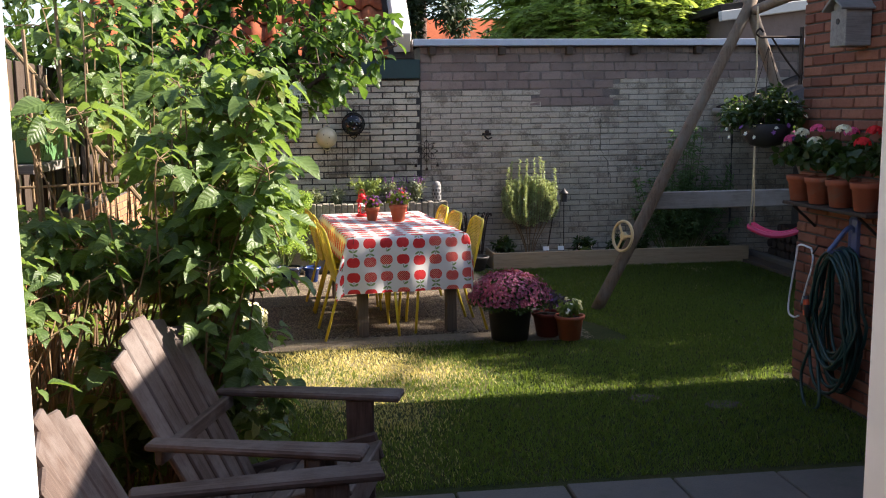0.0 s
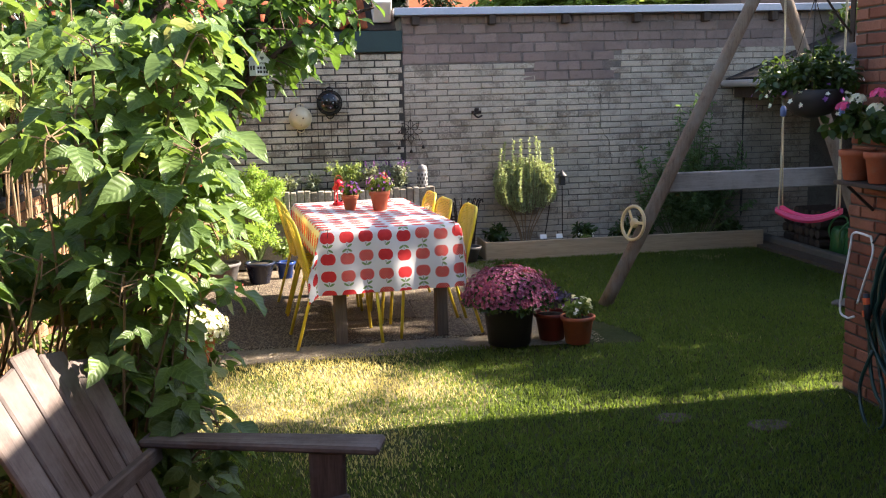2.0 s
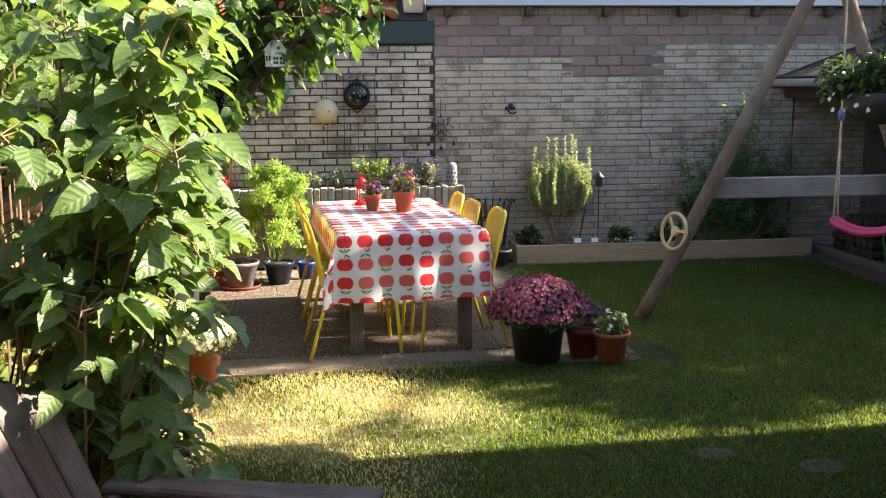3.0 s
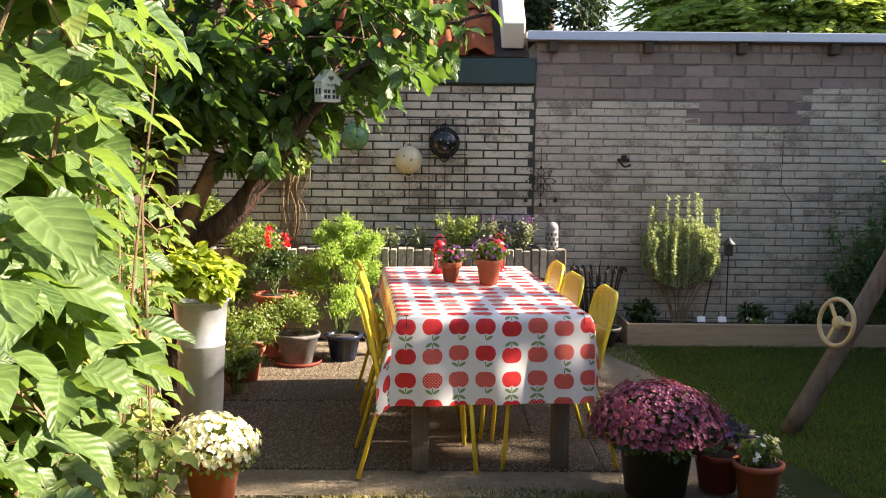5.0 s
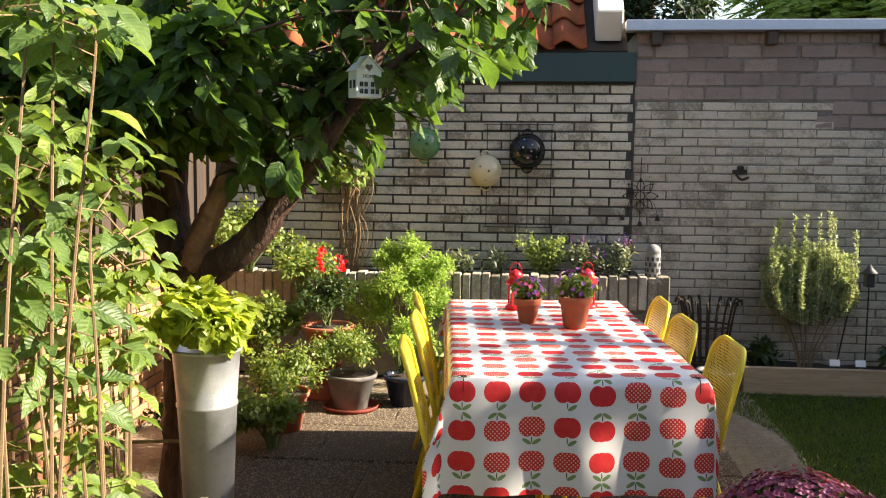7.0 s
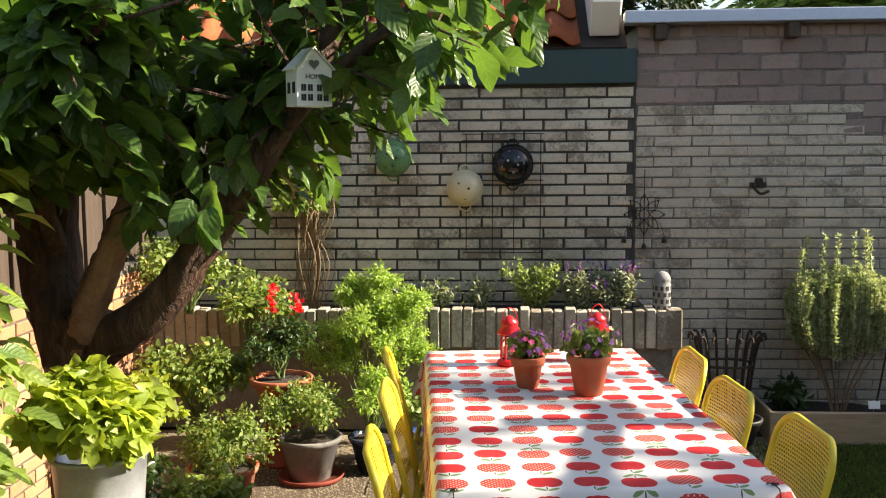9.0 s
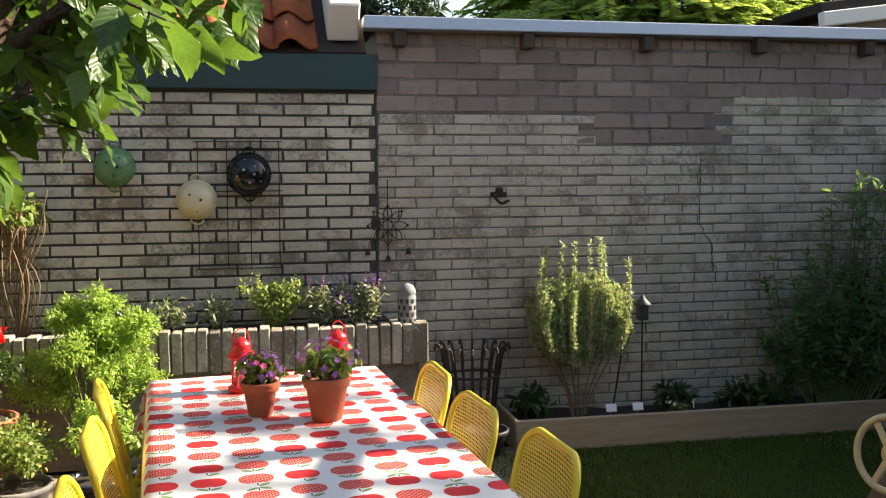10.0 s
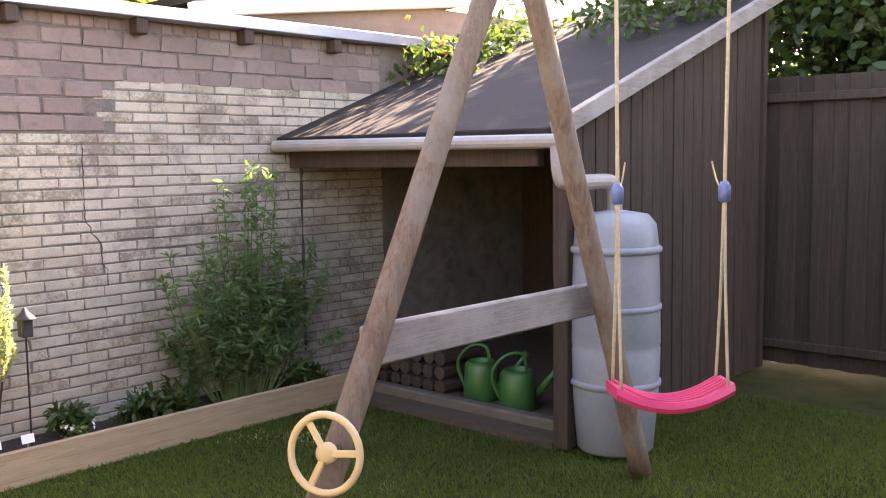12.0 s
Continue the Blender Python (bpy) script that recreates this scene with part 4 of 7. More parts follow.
part("leg", pole((2.44, 7.62, -0.02), (3.77, 7.60, 2.62), 0.052, 0.046, 1), M_POLE, swing, smooth=True)
part("leg", pole((4.71, 7.60, -0.02), (3.68, 7.61, 2.62), 0.052, 0.046, 2), M_POLE, swing, smooth=True)
part("top_beam", pole((3.81, 7.85, 2.47), (3.36, 5.36, 2.50), 0.042, 0.036, 3), M_POLE, swing, smooth=True)
part("cross_board", span(2.94, 4.46, 7.668, 7.708, 0.82, 0.97, 0.008), M_BEAMWOOD, swing, "wide grey plank")
part("bolt", tube([(3.79, 7.60, 2.44), (3.79, 7.90, 2.44)], 0.012, 8), M_IRON, swing)

sw = thing("rope_swing", "pink plastic swing seat hanging on knotted ropes", "swing", pose(3.655, 6.88, 0.70, 0, 0, -42))
bm = bmesh.new()
n = 14
rows = []
for i in range(n + 1):
    u = i / n
    x = (u - 0.5) * 0.42
    z = 0.06 * (2 * u - 1) ** 2 - 0.02
    rows.append([bm.verts.new((x, y, z + dz)) for y, dz in ((-0.075, 0), (-0.065, 0.022), (0.065, 0.022), (0.075, 0), (0.065, -0.018), (-0.065, -0.018))])
for a, b in zip(rows, rows[1:]):
    for j in range(6):
        bm.faces.new((a[j], a[(j + 1) % 6], b[(j + 1) % 6], b[j]))
bm.faces.new(rows[0][::-1])
bm.faces.new(rows[-1])
_seat = part("seat", bm, M_PINK, sw, smooth=False)
for i in range(-2, 3):
    part("rib", tube(curve([((u - 0.5) * 0.38, i * 0.024, 0.06 * (2 * u - 1) ** 2 + 0.004) for u in (0, 0.25, 0.5, 0.75, 1)], 12), 0.004, 6), M_PINK, _seat)
for s in (-1, 1):
    _rp = part("rope", tube(curve([(s * 0.19, 0, 0.72), (s * 0.195, 0, 1.2), (s * 0.2, 0, 1.745)], 16), 0.007, 8), M_ROPE, sw, smooth=True)
    for q in (-1, 1):
        part("rope", tube(curve([(s * 0.19, q * 0.004, 0.72), (s * 0.19, q * 0.02, 0.4), (s * 0.19, q * 0.055, 0.05)], 14), 0.006, 8), M_ROPE, sw, smooth=True)
    part("clamp", lathe([(0.008, -0.035), (0.020, -0.028), (0.022, 0.02), (0.012, 0.04)], 14, at=(s * 0.19, 0, 0.72)), M_BLUEPLASTIC, _rp, "blue plastic rope clamp", smooth=True)
    part("rope_tail", tube(curve([(s * 0.19, 0, 0.72), (s * 0.17, 0.02, 0.76), (s * 0.155, 0.03, 0.83)], 8), 0.003, 6), M_ROPE, _rp)

wheel = thing("toy_steering_wheel", "cream plastic toy steering wheel on the swing pole", "toy wheel", pose(2.655, 7.545, 0.615, 0, 0, 20) @ pose(0, 0, 0, 0, -82, 0))
part("rim", tube([(0.125 * math.cos(a), 0.125 * math.sin(a), 0.03) for a in np.linspace(0, 2 * math.pi, 33)[:-1]], 0.0125, 10, closed=True), M_CREAM, wheel, smooth=True)
part("hub", lathe([(0.03, 0), (0.036, 0.01), (0.036, 0.028), (0.02, 0.036), (0.008, 0.036)], 20), M_CREAM, wheel, smooth=True)
part("axle", tube([(0, 0, -0.06), (0, 0, 0.01)], 0.015, 10), M_IRON, wheel)
for a in (35, 155, 275):
    part("spoke", box(0.10, 0.024, 0.012, (0.072 * math.cos(radians(a)), 0.072 * math.sin(radians(a)), 0.026), 0.004, Matrix.Rotation(radians(a), 3, "Z")), M_CREAM, wheel)

# ---- raised bed and planter ----
bed = thing("raised_bed", "low raised flower bed of pale boards filled with soil", "raised bed")
part("front_board", span(1.965, 4.86, 9.83, 9.86, -0.02, 0.165, 0.006), M_BEDWOOD, bed)
part("side_board", span(1.965, 1.99, 9.862, WALL_Y - 0.02, -0.02, 0.165, 0.006), M_BEDWOOD, bed)
bm = bmesh.new()
gx, gy = 30, 6
vv = [[bm.verts.new((1.992 + 2.86 * i / gx, 9.862 + 0.42 * j / gy, 0.10 + 0.03 * noise.noise((i * 0.7, j * 0.9, 2)))) for i in range(gx + 1)] for j in range(gy + 1)]
for j in range(gy):
    for i in range(gx):
        bm.faces.new((vv[j][i], vv[j][i + 1], vv[j + 1][i + 1], vv[j + 1][i]))
part("soil", bm, M_SOIL, bed, smooth=True)

planter = thing("brick_planter", "raised brick planter with upright edge bricks along the wall", "planter")
PY, PZ = 9.93, 0.725
part("core", span(-1.6, 1.44, PY + 0.03, WALL_Y - 0.01, 0, PZ - 0.07), M_MORTAR_GARAGE, planter)
part("joint_filling", span(-1.6, 1.41, PY + 0.012, PY + 0.09, PZ - 0.23, PZ - 0.016), M_MORTAR_GARAGE, planter)
part("soil", span(-1.58, 1.40, PY + 0.10, WALL_Y - 0.012, PZ - 0.069, PZ - 0.03, 0.004), M_SOIL, planter)
_eb = [bm_mesh("brick", box(0.058 + d, 0.10, 0.225, (0, 0.05, -0.1125), 0.005), M_EDGEBRICK) for d in (0.0, 0.003, -0.005)]
x = -1.57
while x < 1.40:
    part("brick", _eb[int(rng.integers(3))], None, planter, m=pose(x, PY + rng.uniform(-0.006, 0.006), PZ + rng.uniform(-0.012, 0.006), rng.uniform(-2, 2), rng.uniform(-1.5, 1.5), 0))
    x += 0.0655
part("brick", _eb[0], None, planter, m=pose(1.445, PY - 0.005, PZ + 0.004) @ Matrix.Diagonal((1.5, 1, 1, 1)))
for s in range(4):
    part("brick", _eb[1], None, planter, m=pose(1.39, PY + 0.16 + s * 0.07, PZ, 0, 0, 90))

# ---- plants ----


def pot(bm_r0, bm_r1, h, rim=0.012, rimh=0.03, wall=0.010):
    """A turned flowerpot: foot radius, mouth radius, height."""
    return lathe([(bm_r0 * 0.9, 0.0), (bm_r0, 0.004), (bm_r1 - 0.004, h - rimh), (bm_r1 + rim * 0.5, h - rimh + 0.003), (bm_r1 + rim, h - 0.004), (bm_r1 + rim * 0.6, h), (bm_r1 - wall * 0.4, h), (bm_r1 - wall, h - 0.012), (bm_r1 - wall * 1.3, h - 0.022)], 30)


def potted(name, label, at, r0, r1, h, mat, rim=0.012, rimh=0.03, z=0.0):
    t = thing(name, label, "potted plant", pose(at[0], at[1], z, 0, 0, rng.uniform(0, 360)))
    part("pot", pot(r0, r1, h, rim, rimh), mat, t, smooth=True)
    part("soil", lathe([(r1 * 0.5, h - 0.03), (r1 - 0.012, h - 0.028), (r1 - 0.012, h - 0.02), (0.01, h - 0.012)], 20), M_SOIL, t)
    return t


def stems(parent, rng_, base, tips, r, mat, name="stem", bend=0.3, sides=5):
    bm = bmesh.new()
    for t in tips:
        b = Vector(base) + Vector((rng_.uniform(-1, 1), rng_.uniform(-1, 1), 0)) * 0.02
        t = Vector(t)
        mid = b.lerp(t, 0.5) + Vector((0, 0, (t - b).length * bend * 0.4))
        tube(curve([b, mid, t], 8), [r * (1 - 0.6 * i / 8) for i in range(9)], sides, bm)
    return part(name, bm, mat, parent, kind="stuff")


def bushy(parent, rng_, centre, r, n, size, mat, squash=0.8, long=1.5, up=0.5, name="foliage", shell=0.4, clumps=14, droop=0.25, stemmat=None, fine=False):
    """A loose mass of leaves on short stems, uneven in outline."""
    cs, rs = [], []
    for i in range(clumps):
        d = unit(rng_.normal(size=(1, 3)))[0]
        d[2] = abs(d[2]) * squash
        cs.append(np.array(centre) + d * r * rng_.uniform(0.3, 0.98))
        rs.append(r * rng_.uniform(0.14, 0.38))
    p, d = cloud(rng_, cs, rs, n, shell)
    if stemmat:
        stems(parent, rng_, (centre[0], centre[1], centre[2] - r * 0.8), cs, 0.005, stemmat)
    return chips(name, rng_, p, d, size, mat, parent, up, long=long, droop=droop, fine=fine)


def blossoms(name, parent, rng_, pos, nrm, size, mat, petals=6, label="", cup=0.35):
    """Small flowers of several petals each, facing along nrm."""
    n = len(pos)
    nrm = unit(np.asarray(nrm, dtype=float))
    a = unit(np.cross(nrm, rng_.normal(size=(n, 3))))
    b = np.cross(nrm, a)
    P, A, N, S = [], [], [], []
    for q in range(petals):
        t = 2 * np.pi * q / petals + rng_.uniform(0, 0.4, n)
        ax = a * np.cos(t)[:, None] + b * np.sin(t)[:, None] + nrm * cup
        P.append(pos)
        A.append(ax)
        N.append(nrm)
        S.append(size * rng_.uniform(0.8, 1.2, n))
    s = np.concatenate(S)
    return leaf_part(name, np.concatenate(P), np.concatenate(A), np.concatenate(N), s, s * 0.75, mat, parent, label, droop=0.1)


def dome(rng_, n, r, h, z0):
    d = unit(rng_.normal(size=(n, 3)))
    d[:, 2] = np.abs(d[:, 2])
    p = d * np.array((r, r, h)) * (1 + 0.06 * rng_.normal(size=(n, 1)))
    p[:, 2] += z0
    return p, d


# chrysanthemum in the large anthracite pot
R = np.random.default_rng(11)
t = potted("chrysanthemum", "mauve chrysanthemum dome in a dark anthracite pot", (1.478, 6.66), 0.135, 0.172, 0.31, M_ANTHRA)
p, d = dome(R, 1000, 0.285, 0.205, 0.285)
blossoms("blossoms", t, R, p, d, 0.0145, P_MAUVE, 10, "mauve pompon blossoms", 0.55)
p, d = dome(R, 420, 0.288, 0.21, 0.285)
blossoms("blossoms", t, R, p, d, 0.0135, P_ROSE, 9, "paler rose blossoms", 0.8)
p, d = dome(R, 1500, 0.262, 0.185, 0.25)
chips("foliage", R, p, d, 0.033, L_IVY, t)
# two small pots beside it
t = potted("purple_leaved_plant", "dark purple leaved plant in a red-brown pot on the lawn edge", (1.772, 6.70), 0.080, 0.110, 0.18, M_TERRA_DARK)
bushy(t, R, (0, 0, 0.25), 0.14, 420, 0.05, L_PURPLELEAF, long=2.6)
p, d = dome(R, 40, 0.14, 0.13, 0.22)
blossoms("blossoms", t, R, p, d, 0.012, P_PURPLE, 5)
t = potted("white_viola", "small white violas in a terracotta pot on the grass", (1.905, 6.56), 0.078, 0.102, 0.18, M_TERRA)
bushy(t, R, (0, 0, 0.205), 0.088, 420, 0.035, L_HERB)
p, d = dome(R, 26, 0.088, 0.11, 0.21)
blossoms("blossoms", t, R, p, d + np.array((0, -0.6, 0.3)), 0.017, P_WHITE, 5)

# white flowers near the bucket
t = potted("white_chrysanthemum", "dense white chrysanthemum dome in a terracotta pot", (-0.47, 6.46), 0.085, 0.125, 0.24, M_TERRA)
p, d = dome(R, 520, 0.185, 0.155, 0.235)
blossoms("blossoms", t, R, p, d, 0.017, P_WHITE, 9, "white pompon blossoms", 0.5)
p, d = dome(R, 700, 0.175, 0.14, 0.20)
chips("foliage", R, p, d, 0.03, L_HERB, t)

# tall zinc bucket with lime foliage
t = thing("zinc_bucket", "tall galvanised florist bucket with lime-green foliage", "potted plant", pose(-0.64, 6.98, 0) @ Matrix.Diagonal((1.02, 1.02, 1.03, 1)))
part("bucket", lathe([(0.080, 0), (0.083, 0.004), (0.109, 0.57), (0.113, 0.575), (0.113, 0.583), (0.109, 0.588), (0.124, 0.775), (0.132, 0.779), (0.133, 0.789), (0.125, 0.792), (0.12, 0.785), (0.112, 0.70)], 40), M_GALV, t, smooth=True)
part("soil", lathe([(0.09, 0.69), (0.112, 0.70), (0.112, 0.71), (0.01, 0.715)], 20), M_SOIL, t)
bushy(t, R, (0.03, -0.02, 0.87), 0.19, 1250, 0.053, L_LIME, 0.65, 1.08, 0.7, droop=0.5, fine=True)

# pots on the table
for x, y, s, lab in ((0.775, 7.86, 1.0, "purple pansies in a terracotta pot on the table"), (0.560, 7.96, 0.8, "pink and purple pansies in a small terracotta pot on the table")):
    t = potted("pansy_pot", lab, (x, y), 0.050 * s, 0.072 * s, 0.145 * s, M_TERRA, 0.008, 0.035, TH)
    bushy(t, R, (0, 0, 0.17 * s), 0.085 * s, 380, 0.032, L_HERB)
    p, d = dome(R, 34, 0.105 * s, 0.10 * s, 0.17 * s)
    blossoms("blossoms", t, R, p, d, 0.0135, P_PURPLE, 5, "purple blossoms")
    p, d = dome(R, 5 if s == 1 else 9, 0.10 * s, 0.09 * s, 0.18 * s)
    blossoms("blossoms", t, R, p, d, 0.0135, P_PINK if s < 1 else P_WHITE, 5)


def lantern(at, z, s, mat, label):
    t = thing("lantern", label, "lantern", pose(at[0], at[1], z, 0, 0, 20))
    part("base", lathe([(0.045 * s, 0), (0.05 * s, 0.006), (0.05 * s, 0.016), (0.038 * s, 0.026)], 20), mat, t, smooth=True)
    for i in range(4):
        a = radians(45 + 90 * i)
        part("post", tube([(0.036 * s * math.cos(a), 0.036 * s * math.sin(a), 0.02), (0.034 * s * math.cos(a), 0.034 * s * math.sin(a), 0.125 * s)], 0.0045 * s, 6), mat, t)
    part("glass", lathe([(0.028 * s, 0.026), (0.028 * s, 0.12 * s)], 18), M_LGLASS, t, smooth=True)
    hood = part("hood", lathe([(0.048 * s, 0.122 * s), (0.05 * s, 0.13 * s), (0.03 * s, 0.155 * s), (0.034 * s, 0.16 * s), (0.034 * s, 0.172 * s), (0.012 * s, 0.19 * s), (0.004, 0.195 * s)], 20), mat, t, smooth=True)
    part("handle", tube([(0.03 * s * math.cos(a), 0, 0.18 * s + 0.045 * s * math.sin(a)) for a in np.linspace(0, math.pi, 12)], 0.002, 6), mat, hood)


k = Nodes("lantern_glass")
M_LGLASS = k.done(k.bsdf((0.8, 0.85, 0.85), 0.05, Transmission_Weight=1.0, IOR=1.45))
lantern((0.495, 8.33), TH, 1.05, M_REDMETAL, "red metal candle lantern on the table")
lantern((0.86, 8.42), TH, 1.05, M_REDMETAL, "red metal candle lantern on the table")

# grey stoneware lantern on the planter corner
t = thing("stoneware_lantern", "small grey pierced stoneware lantern on the planter", "lantern", pose(1.385, 10.02, PZ - 0.03))
_lb = part("body", lathe([(0.045, 0), (0.05, 0.01), (0.050, 0.17), (0.044, 0.18), (0.05, 0.19), (0.045, 0.215), (0.03, 0.235), (0.008, 0.245)], 24), M_STONEWARE, t, smooth=True)
for j in range(4):
    for i in range(9):
        a = 2 * math.pi * (i + 0.5 * (j % 2)) / 9
        part("opening", box(0.004, 0.016, 0.024, (0.0505 * math.cos(a), 0.0505 * math.sin(a), 0.035 + j * 0.038), 0, Matrix.Rotation(a, 3, "Z")), M_ANTHRA, _lb)

# herbs in the planter
R = np.random.default_rng(21)
for x, w, h, n, mat, fl, lab, nm in ((0.64, 0.20, 0.25, 4200, L_HERBPALE, None, "green bushy herb in the brick planter", "herb"), (0.92, 0.15, 0.20, 1700, L_GREY, P_PURPLE, "lavender with purple spikes in the brick planter", "lavender"), (1.14, 0.15, 0.21, 1700, L_GREY, P_PURPLE, "lavender with purple spikes in the brick planter", "lavender"), (0.33, 0.11, 0.17, 420, L_GREY, None, "silvery upright herb in the brick planter", "sage"), (0.10, 0.10, 0.16, 420, L_GREY, None, "silvery upright herb in the brick planter", "sage"), (-0.15, 0.13, 0.20, 260, L_GREY, None, "silvery upright herb in the brick planter", "sage")):
    t = thing(nm, lab, "plant", pose(x, 10.12, PZ - 0.035))
    tips = [(R.normal() * w * 0.5, R.normal() * 0.05, h * R.uniform(0.6, 1.15)) for i in range(26)]
    stems(t, R, (0, 0, 0), tips, 0.0025, M_GREENSTEM, bend=0.1)
    tp = np.array(tips)
    P = np.concatenate([tp * f for f in R.uniform(0.25, 1.0, (max(1, n // 26), 1, 1))])
    P = P + R.normal(size=P.shape) * 0.018
    D = unit(R.normal(size=P.shape) + np.array((0, 0, 1.0)))
    chips("foliage", R, P, D, 0.042 if mat is L_GREY else 0.028, mat, t, 0.3, long=3.4 if mat is L_GREY else 2.2)
    if fl:
        sp = np.concatenate([tp * f for f in (1.05, 1.12, 1.18, 1.25, 1.32)])
        blossoms("blossoms", t, R, sp, unit(R.normal(size=sp.shape) + np.array((0, 0, 1.5))), 0.010, fl, 5, "purple flower spikes")
        stems(t, R, (0, 0, 0), [tuple(q * 1.3) for q in tp], 0.0015, M_GREENSTEM, bend=0.05)

# rosemary in the bed
R = np.random.default_rng(31)
t = thing("rosemary", "pale green rosemary shrub in the raised bed against the wall", "shrub", pose(2.42, 10.08, 0.10))
bm = bmesh.new()
P, D = [], []
for i in range(230):
    x = R.uniform(-0.27, 0.27)
    spike = i < 8
    if spike:
        x = -0.25 + i * 0.068 + R.normal() * 0.012
    top = (1.06 - 0.5 * x * x / 0.08 * 0.3 + R.normal() * 0.03) if spike else (0.90 - 0.12 * (x / 0.27) ** 2) * R.uniform(0.72, 1.0)
    y = R.normal() * 0.07
    foot = Vector((x * 0.93, y * 0.9, 0.31 + 0.10 * (x / 0.27) ** 2 + R.uniform(0, 0.14)))
    tip = Vector((x, y, top))
    line = curve([foot, foot.lerp(tip, 0.5) + Vector((x * 0.12, 0, 0)), tip], 10)
    tube(line, [0.004 * (1 - 0.7 * j / 10) for j in range(11)], 4, bm)
    if i % 22 == 0:
        tube(curve([(x * 0.15, 0.0, 0.0), (x * 0.35, y * 0.4, 0.17), tuple(foot)], 8), 0.005, 5, bm)
    for f in R.uniform(0.0, 1.0, 240):
        j = min(int(f * 10), 9)
        a = line[j].lerp(line[j + 1], f * 10 - j)
        dd = (line[j + 1] - line[j]).normalized()
        P.append(tuple(a))
        D.append((dd.x * 0.6 + R.normal() * 0.7, dd.y * 0.6 + R.normal() * 0.7, dd.z * 0.7 + R.normal() * 0.35))
part("stem", bm, M_STEM, t, kind="stuff")
chips("foliage", R, np.array(P), np.array(D), 0.027, L_ROSE, t, 0.2, long=3.0, spread=0.25, droop=0.0)

# willow-leaved shrub in the bed
R = np.random.default_rng(41)
t = thing("willow_shrub", "tall leafy shrub with narrow leaves in the raised bed", "shrub", pose(4.12, 10.05, 0.10))
P, D = [], []
bm = bmesh.new()
for i in range(105):
    hgt = R.uniform(0.35, 0.95) if i > 7 else R.uniform(1.2, 1.45)
    x = R.normal() * 0.30 + 0.05 if i > 7 else R.normal() * 0.09 + 0.05
    q = Vector((max(-0.5, min(0.62, x)), R.normal() * 0.08 - 0.03, hgt))
    root = Vector((q.x * 0.4, 0, 0))
    line = curve([root, root.lerp(q, 0.55) + Vector((q.x * 0.1, 0, 0.05)), q], 12)
    tube(line, [0.006 * (1 - 0.75 * i / 12) for i in range(13)], 5, bm)
    for f in R.uniform(0.2, 1.0, 70):
        u = f * 12
        j = min(int(u), 11)
        a = line[j].lerp(line[j + 1], u - j)
        dd = (line[j + 1] - line[j]).normalized()
        P.append(tuple(a))
        D.append((dd.x + R.normal() * 0.9, dd.y + R.normal() * 0.9, dd.z * 0.6 + R.normal() * 0.5))
part("stem", bm, M_GREENSTEM, t, kind="stuff")
chips("foliage", R, np.array(P), np.array(D), 0.066, L_BAMBOO, t, 0.4, long=3.4, spread=0.2, droop=0.35)
for x, y in ((3.05, 10.08), (3.42, 10.02), (3.65, 10.0), (4.55, 9.98), (2.15, 10.1)):
    t = thing("bed_plant", "small dark leafy plant in the raised bed", "plant", pose(x, y, 0.10))
    bushy(t, R, (0, 0, 0.06), 0.13, 260, 0.06, L_IVY, 0.9, 2.2)
t = thing("bed_flower", "small white flowers in the raised bed", "plant", pose(3.02, 9.98, 0.11))
p, d = dome(R, 12, 0.10, 0.06, 0.05)
blossoms("blossoms", t, R, p, d, 0.014, P_WHITE, 5)
bushy(t, R, (0, 0, 0.02), 0.07, 80, 0.03, L_HERB)

# plants at the back left of the patio
R = np.random.default_rng(51)
t = thing("feathery_shrub", "bright green feathery shrub beside the brick planter", "shrub", pose(-0.27, 9.72, 0))
stems(t, R, (0, 0, 0), [(R.normal() * 0.16, R.normal() * 0.12, R.uniform(0.4, 0.85)) for i in range(30)], 0.005, M_GREENSTEM)
for _c, _r, _n in (((0, 0, 0.58), 0.30, 3200), ((-0.22, 0.02, 0.46), 0.20, 1300), ((0.20, 0.02, 0.72), 0.17, 1200), ((-0.12, 0, 0.80), 0.15, 900), ((0.22, -0.03, 0.50), 0.16, 900), ((0.05, 0, 0.90), 0.11, 500)):
    bushy(t, R, _c, _r, int(_n * 2.1), 0.023, L_FERN, 1.0, 2.2, 0.6, clumps=20, shell=0.8)
t = potted("blue_pot_shrub", "yellow-green shrub in a dark blue glazed pot on gravel", (-0.19, 9.22), 0.085, 0.125, 0.19, M_BLUEPOT, 0.014, 0.028)
bushy(t, R, (0, 0, 0.36), 0.20, 1500, 0.026, L_FERN, 1.2, 1.8, clumps=22, stemmat=M_GREENSTEM)
t = potted("cobalt_pot_plant", "leafy plant in a cobalt blue glazed pot", (0.03, 9.42), 0.06, 0.085, 0.15, M_BLUEPOT2)
bushy(t, R, (0, 0, 0.24), 0.13, 300, 0.04, L_HERB)
t = potted("grey_pot_shrub", "trailing shrub with small leaves in a grey stone pot", (-0.50, 9.10), 0.10, 0.15, 0.22, M_GREYPOT)
part("saucer", lathe([(0.12, 0), (0.16, 0.003), (0.17, 0.025), (0.165, 0.028), (0.155, 0.012), (0.02, 0.010)], 28), M_TERRA_DARK, t, smooth=True)
bushy(t, R, (0, 0, 0.32), 0.24, 2800, 0.023, L_HERB, 0.7, 1.5, clumps=28, shell=0.7)
t = potted("terracotta_trailing_plant", "trailing plant with small leaves in a terracotta pot", (-0.80, 8.62), 0.11, 0.15, 0.22, M_TERRA)
bushy(t, R, (0.02, 0, 0.28), 0.25, 3000, 0.023, L_HERB, 0.7, 1.5, clumps=30, shell=0.7)
